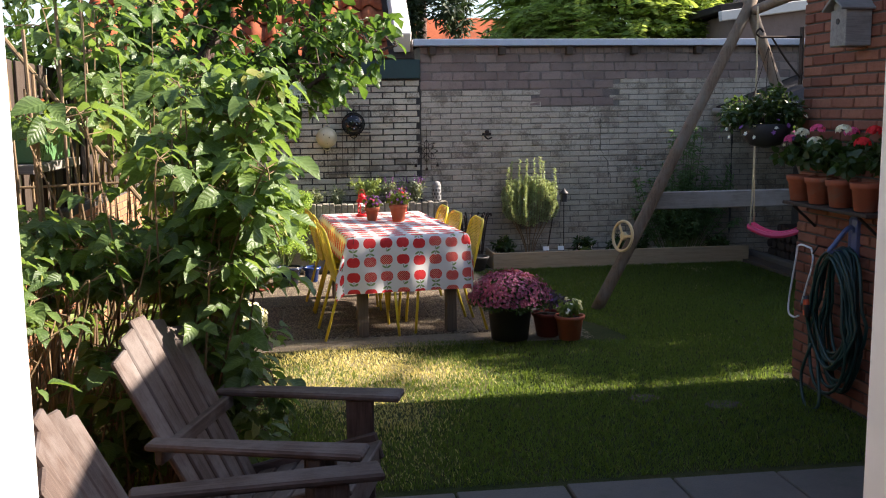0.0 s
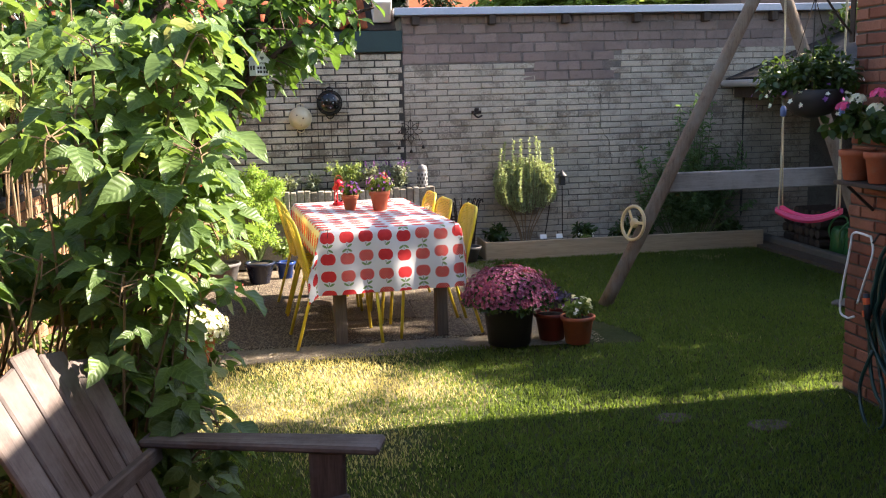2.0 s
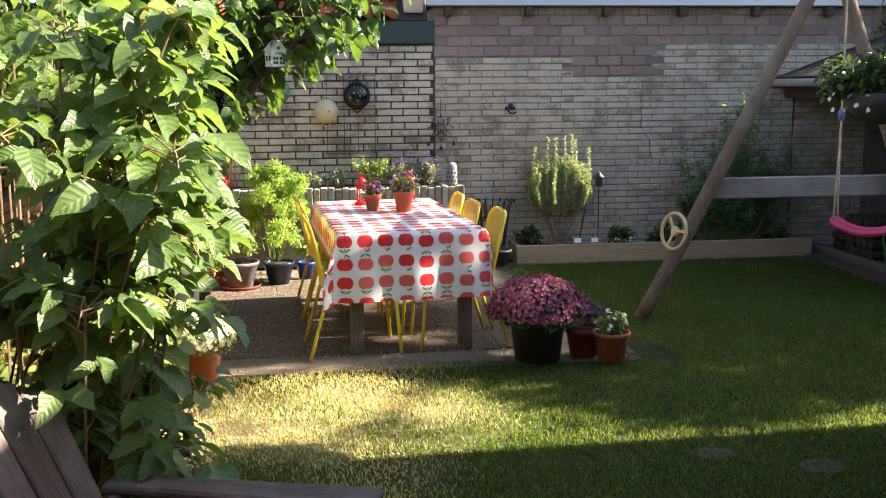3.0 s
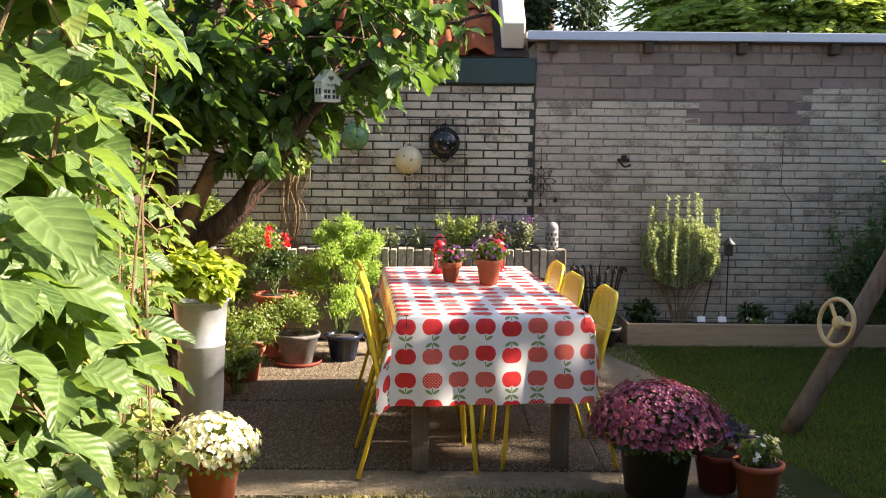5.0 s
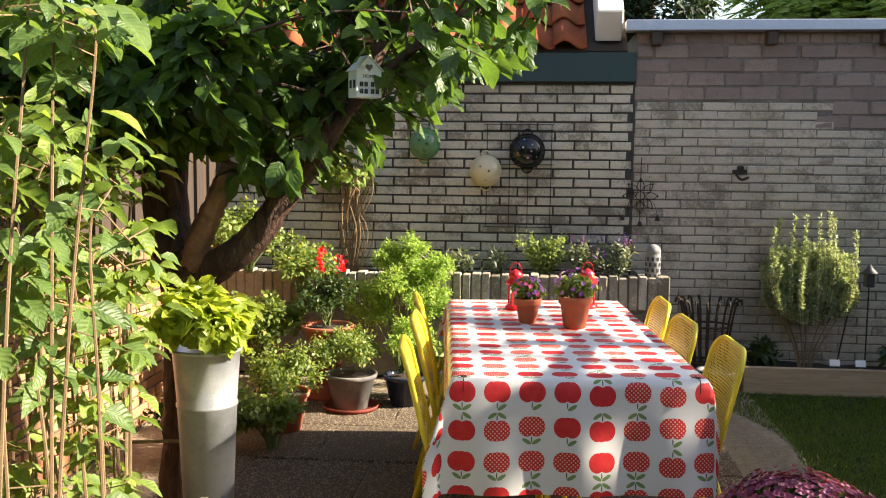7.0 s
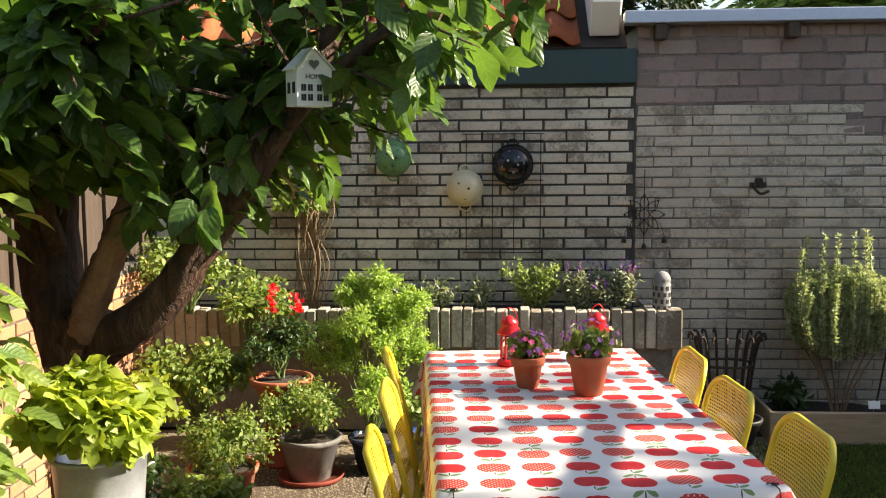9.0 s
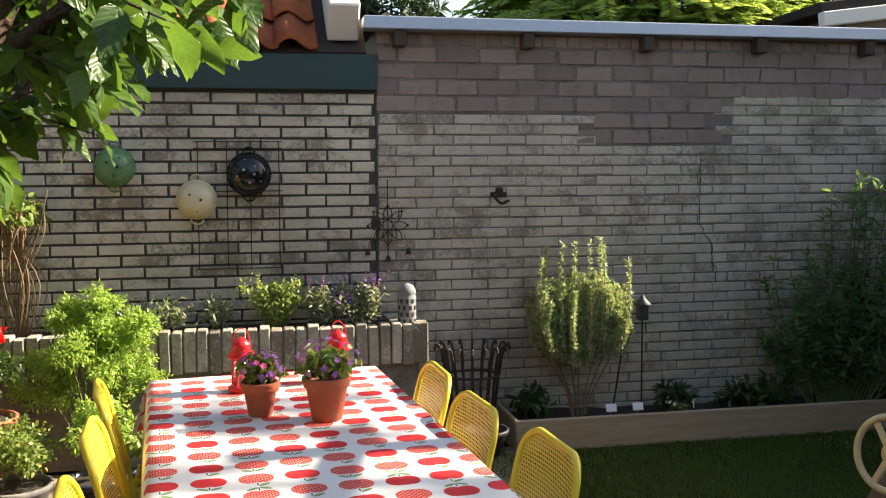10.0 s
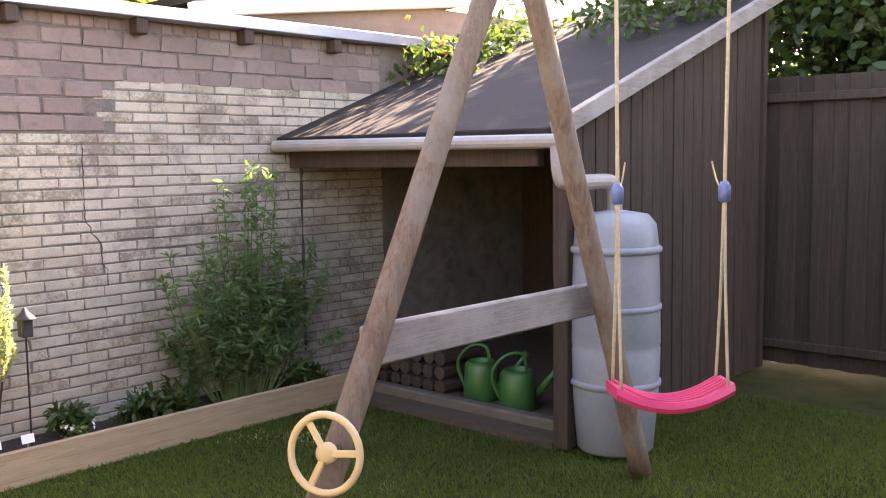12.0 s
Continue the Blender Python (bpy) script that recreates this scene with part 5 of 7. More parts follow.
t = thing("plant_stand_pot", "dark leaved shrub in a terracotta pot on a pedestal", "potted plant", pose(-0.70, 9.35, 0))
part("pedestal", lathe([(0.13, 0), (0.13, 0.02), (0.09, 0.05), (0.085, 0.28), (0.11, 0.31), (0.11, 0.33)], 24), M_TERRA_DARK, t, smooth=True)
part("pot", pot(0.11, 0.155, 0.13, 0.014, 0.03), M_TERRA, t, smooth=True, m=pose(0, 0, 0.331))
part("soil", lathe([(0.05, 0.43), (0.14, 0.432), (0.14, 0.44), (0.01, 0.445)], 20), M_SOIL, t)
bushy(t, R, (0, 0, 0.60), 0.18, 1500, 0.030, L_IVY, 1.1, 1.7, clumps=24, stemmat=M_GREENSTEM)
p = np.concatenate([np.column_stack((0.13 * np.cos(a_ := R.uniform(-0.6, 0.6, 40)) * sx + R.normal(size=40) * 0.012, R.normal(size=40) * 0.02 + 0.1, 0.78 + R.uniform(0, 0.16, 40) * (1.0 if sx < 0 else 0.7))) for sx in (-0.5, 0.6)])
blossoms("blossoms", t, R, p, unit(R.normal(size=p.shape) + np.array((0, -1, 0.4))), 0.016, P_RED, 4, "red flower spikes")
for x, y, r, n, mat, h, lab in ((-1.15, 9.35, 0.30, 1500, L_HERB, 0.42, "leafy perennial below the planter"), (-1.30, 8.85, 0.26, 900, L_LIME, 0.35, "lime-green maple-leaved perennial near the tree"), (-1.05, 8.1, 0.24, 1000, L_IVY, 0.22, "low dark ground cover at the tree foot"), (-0.98, 9.75, 0.26, 620, L_HERB, 0.75, "yellow-green climber foliage at the wall"), (-1.35, 9.85, 0.30, 900, L_HERB, 0.95, "leafy climber at the old wall"), (-0.75, 8.25, 0.20, 700, L_HERB, 0.16, "small leafy ground cover on the patio edge")):
    t = thing("perennial", lab, "plant", pose(x, y, 0))
    bushy(t, R, (0, 0, h), r, int(n * 2.0), 0.036, mat, 0.9, 1.4, clumps=24, shell=0.6, stemmat=M_GREENSTEM)
# dried vine on the old wall
t = thing("dry_vine", "bundle of dry tan vine stems on the old wall", "climber", pose(-0.68, 10.12, PZ - 0.04))
bm = bmesh.new()
for i in range(34):
    x0, x1 = R.normal() * 0.045, R.normal() * 0.06
    tube(curve([(x0, 0, 0), (x0 + R.normal() * 0.04, R.normal() * 0.03, 0.3), (x1, R.normal() * 0.03, 0.55), (x1 + R.normal() * 0.06, R.normal() * 0.03, R.uniform(0.6, 0.85))], 12), 0.0035, 5, bm)
part("stem", bm, M_STEM, t, kind="stuff")
bushy(t, R, (-0.05, -0.02, 0.62), 0.22, 420, 0.05, L_HERB, 1.0, 1.6, clumps=14)

# ---- plum tree ----
R = np.random.default_rng(61)
tree = thing("plum_tree", "leaning plum tree with dark bark and large glossy leaves", "tree", pose(0, 0, 0))
BRANCH_LINES = [
    ([(-0.86, 7.32, -0.05), (-0.85, 7.31, 0.5), (-0.82, 7.28, 0.95), (-0.78, 7.25, 1.15)], 0.10, 0.085),
    ([(-0.80, 7.26, 1.00), (-0.55, 7.2, 1.18), (-0.35, 7.16, 1.42), (-0.12, 7.13, 1.75), (0.05, 7.15, 2.1), (0.12, 7.2, 2.5)], 0.068, 0.022),
    ([(-0.82, 7.28, 0.98), (-0.92, 7.3, 1.4), (-0.78, 7.36, 1.9), (-0.58, 7.45, 2.4), (-0.50, 7.5, 2.9)], 0.105, 0.034),
    ([(-0.80, 7.24, 1.05), (-0.68, 7.16, 1.28), (-0.57, 7.12, 1.50)], 0.055, 0.040),
    ([(-0.25, 7.14, 1.57), (0.05, 7.0, 1.85), (0.35, 6.95, 2.05), (0.70, 6.95, 2.15)], 0.022, 0.008),
    ([(-0.90, 7.3, 1.45), (-1.2, 7.0, 1.8), (-1.5, 6.8, 2.2)], 0.035, 0.012),
    ([(-0.66, 7.4, 2.2), (-0.2, 7.5, 2.55), (0.4, 7.6, 2.75)], 0.025, 0.008),
    ([(-0.86, 7.33, 1.6), (-1.1, 7.7, 2.1), (-1.3, 8.0, 2.6)], 0.030, 0.010),
    ([(-0.88, 7.27, 1.32), (-0.80, 7.02, 1.62), (-0.62, 6.78, 1.82), (-0.42, 6.60, 1.92)], 0.030, 0.010),
    ([(-0.90, 7.26, 1.40), (-1.05, 6.95, 1.62), (-1.22, 6.70, 1.80)], 0.028, 0.010),
    ([(-0.45, 7.18, 1.3), (-0.25, 7.4, 1.6), (0.0, 7.7, 1.9), (0.25, 7.9, 2.3)], 0.020, 0.008),
]
for i, (pts, r0, r1) in enumerate(BRANCH_LINES):
    line = curve(pts, 44)
    line = [q + Vector((noise.noise(q * 5), noise.noise(q * 5 + Vector((9, 0, 0))), 0)) * 0.015 for q in line]
    bm = tube(line, [(r0 + (r1 - r0) * j / 44) * (1 + 0.12 * noise.noise((i, j * 0.45, 0))) for j in range(45)], 26)
    bm.normal_update()
    moves = [(v, v.normal * r0 * (0.16 * noise.noise(Vector((v.co.x * 17, v.co.y * 17, v.co.z * 5)) + v.normal * 1.4) + 0.06 * noise.noise(v.co * 42))) for v in bm.verts]
    for v, mv in moves:
        v.co += mv
    part("trunk" if i == 0 else "limb", bm, M_PEELED if i == 3 else M_BARK, tree, smooth=True)
bm = bmesh.new()
P, D = [], []
for i in range(700):
    li = int(R.choice([1, 2, 4, 5, 6, 7, 8, 9, 10], p=[0.20, 0.12, 0.12, 0.13, 0.05, 0.08, 0.14, 0.11, 0.05]))
    line = curve(BRANCH_LINES[li][0], 22)
    a = line[int(R.integers(7 if li in (1, 2) else 4, 23))]
    q = a + Vector((R.normal() * 0.30, R.normal() * 0.26, R.normal() * 0.20 + 0.06))
    if li in (8, 9) and (q.z < 1.53 or q.z > 2.15 or q.y < 6.45):
        continue
    if q.z < 1.42 + 0.62 * max(0.0, q.x + 0.25) or q.x > 0.82 or q.y < 6.3:
        continue
    if abs(q.x + 0.04) < 0.24 and q.y < 7.12 and 1.5 < q.z < 2.02:
        continue
    if q.z > 2.0 and q.x > -0.55 and R.random() < 0.55:
        continue
    tw = curve([a, a.lerp(q, 0.5) + Vector((0, 0, 0.05)), q], 6)
    tube(tw, [0.006, 0.005, 0.005, 0.004, 0.004, 0.003, 0.002], 5, bm)
    for f in R.uniform(0.25, 1.05, 12):
        u = min(f * 6, 5.99)
        j = int(u)
        b = tw[j].lerp(tw[j + 1], u - j)
        P.append((b.x + R.normal() * 0.02, b.y + R.normal() * 0.02, b.z + R.normal() * 0.02))
        dd = (q - a).normalized()
        D.append((dd.x * 0.6 + R.normal() * 0.6 + 0.15, dd.y * 0.6 + R.normal() * 0.6, dd.z * 0.2 + R.normal() * 0.3 - 0.45))
part("twig", bm, M_BARK, tree, kind="stuff")
ln = 0.115 * R.uniform(0.65, 1.2, len(P))
leaf_part("crown", np.array(P), np.array(D), np.array((0, 0, 1.0)) + R.normal(size=(len(P), 3)) * 0.5, ln, ln * 0.56, L_PLUM, tree, "glossy green pointed leaves", droop=0.3, fine=True)

# white metal house ornament hanging in the tree
t = thing("house_ornament", "white metal house ornament with cut-out windows hanging in the tree", "ornament", pose(-0.025, 6.93, 1.742, 0, 0, 34) @ Matrix.Diagonal((0.82, 0.82, 0.82, 1)))
bm = bmesh.new()
out = [(-0.058, 0), (0.058, 0), (0.058, 0.115), (0.0, 0.172), (-0.058, 0.115)]
va = [bm.verts.new((x, -0.045, z)) for x, z in out]
vb = [bm.verts.new((x, 0.045, z)) for x, z in out]
bm.faces.new(va)
bm.faces.new(vb[::-1])
for i in range(5):
    bm.faces.new((va[i], vb[i], vb[(i + 1) % 5], va[(i + 1) % 5]))
_hb = part("body", bm, M_WHITE, t)
for s in (-1, 1):
    part("roof", box(0.098, 0.106, 0.004, (s * 0.033, 0, 0.1455), 0.001, Matrix.Rotation(s * 0.777, 3, "Y")), M_WHITE, t)
for x in (-0.036, -0.014, 0.016, 0.038):
    for z in (0.026, 0.056):
        for q in (-0.0042, 0.0042):
            part("window", span(x + q - 0.0034, x + q + 0.0034, -0.0475, -0.044, z - 0.010, z + 0.010), M_ANTHRA, _hb)
for y in (-0.022, 0.018):
    for q in (-0.0052, 0.0052):
        part("window", span(-0.0605, -0.057, y + q - 0.0042, y + q + 0.0042, 0.040, 0.074), M_ANTHRA, _hb)
bm = bmesh.new()
hv = [[bm.verts.new((0.0011 * 16 * math.sin(a) ** 3 * 0.95, y, 0.128 + 0.00105 * (13 * math.cos(a) - 5 * math.cos(2 * a) - 2 * math.cos(3 * a) - math.cos(4 * a)))) for a in np.linspace(0, 2 * math.pi, 29)[:-1]] for y in (-0.0475, -0.044)]
bm.faces.new(hv[0])
for i in range(28):
    bm.faces.new((hv[0][i], hv[0][(i + 1) % 28], hv[1][(i + 1) % 28], hv[1][i]))
part("heart", bm, M_GREYPOT, _hb)
_tx = bpy.data.curves.new("lettering", "FONT")
_tx.body, _tx.size, _tx.align_x, _tx.extrude = "HOME", 0.021, "CENTER", 0.001
_to = bpy.data.objects.new("lettering", _tx)
_tm = bpy.data.meshes.new_from_object(_to)
bpy.data.objects.remove(_to)
part("lettering", _tm, M_GREYPOT, _hb, "small grey lettering", m=pose(0, -0.0465, 0.083, 90, 0, 0))
_tm.materials.clear()
_tm.materials.append(M_GREYPOT)
part("hanger", tube([(0, 0, 0.168), (0, 0.03, 0.36)], 0.002, 6), M_IRON, t)

# ---- raspberry shrub at the left ----
R = np.random.default_rng(71)


def shrub_edge(y):
    """How far the shrubs reach to the right at that distance."""
    if y < 3.62:
        return -0.55
    if y < 5.4:
        return min(0.10, max(-0.34, 0.10 - 0.55 * (y - 4.2)))
    return -0.03 - 0.40 * (y - 5.0)


def raspberry(label, canes, x0, x1, y0, y1, hmin, hmax, leaf, seed, lean=0.35, low_=0.25, per=18, mat=None):
    r = np.random.default_rng(seed)
    t = thing("raspberry_shrub", label, "shrub", pose((x0 + x1) / 2, (y0 + y1) / 2, 0))
    ox, oy = (x0 + x1) / 2, (y0 + y1) / 2
    bm = bmesh.new()
    P, A, N, S = [], [], [], []
    for c in range(canes):
        b = Vector((r.uniform(x0, x1) - ox, r.uniform(y0, y1) - oy, -0.02))
        h = r.uniform(hmin, hmax)
        if b.x + ox < -0.75 and y0 < 4:
            h = min(h, r.uniform(0.9, 1.22))
        top = b + Vector((r.normal() * lean * 0.6 + lean * 0.35, r.normal() * lean * 0.6 - lean * 0.2, h))
        top.x = min(top.x, shrub_edge(top.y + oy) - ox - (r.uniform(0.20, 0.42) if top.y + oy < 5.4 else r.uniform(0.03, 0.14)))
        b.x = min(b.x, shrub_edge(b.y + oy) - ox - (0.42 + r.uniform(0.0, 0.30) if b.y + oy < 5.4 else 0.12))
        line = curve([b, b.lerp(top, 0.55) + Vector((0, 0, h * 0.08)), top, top + Vector((r.normal() * 0.06, r.normal() * 0.10, -0.06))], 18)
        tube(line, [0.006 * (1 - 0.6 * i / 18) for i in range(19)], 5, bm)
        for f in np.sort(r.uniform(low_, 1.0, per)):
            u = f * 18
            j = min(int(u), 17)
            a = line[j].lerp(line[j + 1], u - j)
            az = r.uniform(0, 2 * math.pi)
            out = Vector((math.cos(az), math.sin(az), r.uniform(0.1, 0.6)))
            st = a + out * r.uniform(0.05, 0.13)
            if st.x + ox + (0.13 if st.y + oy < 5.4 else 0.06) > shrub_edge(st.y + oy) - ((0.04 if st.z < 0.8 else 0.0) if st.y + oy < 5.4 else (0.04 if st.z < 0.85 else -0.06)):
                continue
            tube([a, st], 0.0022, 4, bm)
            for dz, k_ in ((0.0, 1.0), (1.6, 0.72), (-1.6, 0.72)):
                v2 = Matrix.Rotation(dz * 0.75, 3, "Z") @ out
                P.append(tuple(st + out * (0.03 if dz == 0 else 0.0)))
                A.append((v2.x, v2.y, v2.z * 0.25 - 0.35 + r.normal() * 0.15))
                N.append((out.x * 0.4 + r.normal() * 0.4 + 0.55, out.y * 0.4 + r.normal() * 0.4 - 0.1, 0.9))
                S.append(leaf * k_ * r.uniform(0.7, 1.2))
    part("cane", bm, M_STEM, t, kind="stuff")
    S = np.array(S)
    leaf_part("foliage", np.array(P), np.array(A), np.array(N), S, S * 0.60, mat or L_RASP, t, "ribbed green leaves", droop=0.35, fold=0.25, fine=True)
    return t


raspberry("tall dense raspberry shrub with large ribbed leaves", 34, -0.60, -0.05, 3.85, 4.45, 1.0, 1.80, 0.118, 1, 0.30, 0.08, 20)
raspberry("tall raspberry canes, leafy above and bare below", 26, -1.2, -0.55, 3.85, 4.5, 1.2, 1.80, 0.105, 14, 0.30, 0.60, 11)
raspberry("low raspberry growth at the foot of the tall shrub", 34, -1.0, -0.15, 3.85, 4.45, 0.25, 0.75, 0.105, 9, 0.25, 0.15, 13)
raspberry("raspberry canes with leaves and bare stems below", 44, -1.5, -0.75, 3.0, 4.4, 0.9, 1.25, 0.09, 2, 0.3, 0.70, 3)
raspberry("raspberry canes with sunlit leaves before the low wall", 9, -0.80, -0.55, 5.7, 6.4, 0.8, 1.6, 0.10, 3, 0.12, 0.30, 9)
raspberry("yellow-green leafy canes beside the tall zinc bucket", 10, -0.95, -0.66, 6.25, 6.75, 0.8, 1.55, 0.085, 17, 0.12, 0.15, 19, L_VINE)
raspberry("tall yellow-green canes before the boundary fence", 11, -1.25, -0.85, 6.2, 6.9, 1.4, 2.0, 0.095, 23, 0.15, 0.45, 15, L_VINE)
raspberry("low leafy growth at the patio edge", 38, -1.2, -0.55, 5.3, 6.5, 0.22, 0.60, 0.075, 4, 0.2, 0.3, 13, L_HERB)
raspberry("tall raspberry canes behind the shrub", 16, -1.2, -0.6, 4.8, 5.8, 1.6, 2.25, 0.115, 5, 0.2, 0.45, 12)
raspberry("leafy growth behind the terrace chairs", 16, -1.6, -1.1, 2.0, 3.2, 0.4, 0.85, 0.10, 6, 0.22, 0.5, 7)

t = thing("bamboo_sticks", "bamboo support sticks standing among the raspberry canes", "garden stakes")
for i in range(16):
    x, y = R.uniform(-1.55, -1.0), R.uniform(3.4, 7.0)
    part("stick", tube([(x, y, -0.05), (x + R.normal() * 0.06, y + R.normal() * 0.06, R.uniform(1.7, 2.4))], 0.008, 7), M_STEM, t)
part("stick", tube([(-1.55, 5.0, 2.2), (-0.8, 5.0, 1.2)], 0.012, 7), M_STEM, t)
for y, z in ((6.9, 0.42), (6.6, 1.15), (5.0, 1.3)):
    part("stick", tube([(-1.55, y, z), (-0.72, y + 0.1, z + 0.02)], 0.007, 7), M_STEM, t)

# ---- ornaments on the old wall ----


def hanging_pan(name, label, x, z, r, mat, tone, holes):
    t = thing(name, label, "colander", pose(x, WALL_Y - 0.028, z, 90, 0, 0))
    prof = [(r * 1.06, 0.0), (r * 1.06, 0.006), (r, 0.01), (r * 0.93, 0.05), (r * 0.70, 0.085), (r * 0.35, 0.098), (0.01, 0.1)]
    bowl = part("bowl", lathe(prof, 32), mat, t, smooth=True)
    for s in (-1, 1):
        part("handle", tube([(0.034 * math.cos(a), s * (r * 1.03 + 0.030 * math.sin(a)), 0.006) for a in np.linspace(0, math.pi, 12)], 0.005, 8), mat, t, smooth=True)
    for i in range(holes):
        a = i * 2.4
        q = 0.25 + 0.5 * (i / holes)
        zz = 0.0985 if q < 0.4 else 0.092 - (q - 0.4) * 0.05
        part("foot" if holes < 5 else "hole", lathe([(0.006, -0.012), (0.008, 0.0), (0.006, 0.006)], 10), tone, bowl, m=pose(r * q * math.cos(a), r * q * math.sin(a), zz))
    return t


hanging_pan("colander", "black enamel colander hanging upside down on the wall", 0.525, 1.555, 0.118, M_BLACKENAMEL, M_GALV, 7)
hanging_pan("colander", "cream enamel colander hanging on the wall in sun", 0.235, 1.415, 0.106, M_CREAMENAMEL, M_IRON, 3)
hanging_pan("colander", "green enamel colander hanging on the wall behind leaves", -0.20, 1.60, 0.105, M_GREENENAMEL, M_IRON, 5)

t = thing("wire_rack", "thin rusty wire rack fixed to the old wall", "wire rack", pose(0, WALL_Y - 0.018, 0))
for x in (0.24, 0.40, 0.53, 0.69):
    part("wire", tube([(x, 0, 1.02), (x + 0.004, 0, 1.74)], 0.003, 6), M_IRON, t)
for z in (1.02, 1.30, 1.46, 1.70, 1.74):
    part("wire", tube([(0.22, 0, z), (0.71, 0, z)], 0.003, 6), M_IRON, t)

t = thing("sun_ornament", "rusty wire flower ornament with small bells on the wall", "ornament", pose(1.315, WALL_Y - 0.02, 1.25))
for i in range(8):
    a = 2 * math.pi * i / 8
    pts = [(math.cos(a) * r_ - math.sin(a) * s_, 0, math.sin(a) * r_ + math.cos(a) * s_) for r_, s_ in ((0.03, 0), (0.07, 0.025), (0.115, 0), (0.07, -0.025))]
    part("petal", tube(curve(pts + [pts[0]], 16), 0.0028, 6), M_IRON, t)
    part("bead", lathe([(0.002, -0.008), (0.008, 0), (0.002, 0.008)], 10), M_IRON, t, m=Matrix.Translation((math.cos(a) * 0.118, 0, math.sin(a) * 0.118)))
part("ring", tube([(0.03 * math.cos(a), 0, 0.03 * math.sin(a)) for a in np.linspace(0, 6.28, 20)[:-1]], 0.003, 6, closed=True), M_IRON, t)
part("rod", tube([(0, 0, -0.20), (0, 0, 0.27)], 0.003, 6), M_IRON, t)
for x in (-0.12, 0.0, 0.12):
    part("bell", lathe([(0.016, -0.02), (0.014, 0.0), (0.006, 0.015), (0.002, 0.018)], 12), M_IRON, t, m=Matrix.Translation((x, -0.004, -0.15 - 0.04 * (x == 0))))
    part("cord", tube([(x, -0.004, -0.13), (x * 0.8, 0, -0.05)], 0.0015, 5), M_IRON, t)

t = thing("wall_hook", "small black cast iron hook on the garage wall", "hook", pose(1.985, WALL_Y - 0.012, 1.405))
part("plate", box(0.10, 0.014, 0.03, (0, 0, 0.02), 0.004), M_IRON, t)
part("hook", tube(curve([(-0.02, -0.01, 0.02), (-0.03, -0.05, 0.0), (0.0, -0.07, -0.03), (0.05, -0.05, -0.015)], 14), 0.009, 8), M_IRON, t, smooth=True)
part("figure", box(0.05, 0.016, 0.035, (0.005, 0, 0.045), 0.008), M_IRON, t)

# solar lantern and labels in the bed
t = thing("garden_lantern", "small black lantern on a thin stake in the bed", "lantern", pose(2.785, 10.0, 0.10))
part("stake", tube([(0, 0, 0), (0, 0, 0.58)], 0.005, 8), M_IRON, t)
part("cage", box(0.06, 0.06, 0.09, (0, 0, 0.63), 0.006), M_ANTHRA, t)
part("roof", lathe([(0.05, 0.672), (0.052, 0.68), (0.02, 0.71), (0.006, 0.735)], 16), M_ANTHRA, t, smooth=True)
t = thing("garden_stake", "thin dark leaning garden stake in the bed", "stake", pose(2.58, 9.96, 0.10))
part("rod", tube([(0, 0, 0), (0.12, 0.06, 0.62)], 0.006, 8), M_IRON, t)
for x in (2.57, 2.735):
    t = thing("plant_label", "small white plant label in the bed", "plant label", pose(x, 9.93, 0.10), group="plant labels")
    part("card", box(0.065, 0.004, 0.045, (0, 0, 0.085), 0.001, Matrix.Rotation(radians(-18), 3, "X")), M_WHITE, t)
    part("pin", tube([(0, 0.004, -0.02), (0, 0.004, 0.07)], 0.003, 6), M_PVC, t)

# iron log basket beside the planter
t = thing("fire_basket", "rusty iron fire basket with curled bars", "fire basket", pose(1.76, 10.02, 0))
for i in range(18):
    a = 2 * math.pi * i / 18
    pts = [(0.11, 0.0), (0.125, 0.15), (0.155, 0.40), (0.185, 0.55), (0.215, 0.575), (0.22, 0.55)]
    part("bar", tube(curve([(r_ * math.cos(a), r_ * math.sin(a) * 0.8, z) for r_, z in pts], 14), 0.007, 6), M_IRON, t)
for r_, z in ((0.125, 0.15), (0.155, 0.40)):
    part("hoop", tube([(r_ * math.cos(a), r_ * math.sin(a) * 0.8, z) for a in np.linspace(0, 6.2832, 25)[:-1]], 0.008, 6, closed=True), M_IRON, t)
part("base", lathe([(0.11, 0.10), (0.12, 0.11), (0.12, 0.13), (0.01, 0.13)], 20), M_IRON, t)
t = thing("dark_planter_pot", "dark round pot at the end of the raised bed", "pot", pose(1.78, 9.78, 0))
part("pot", pot(0.08, 0.12, 0.15, 0.01, 0.03), M_ANTHRA, t, smooth=True)

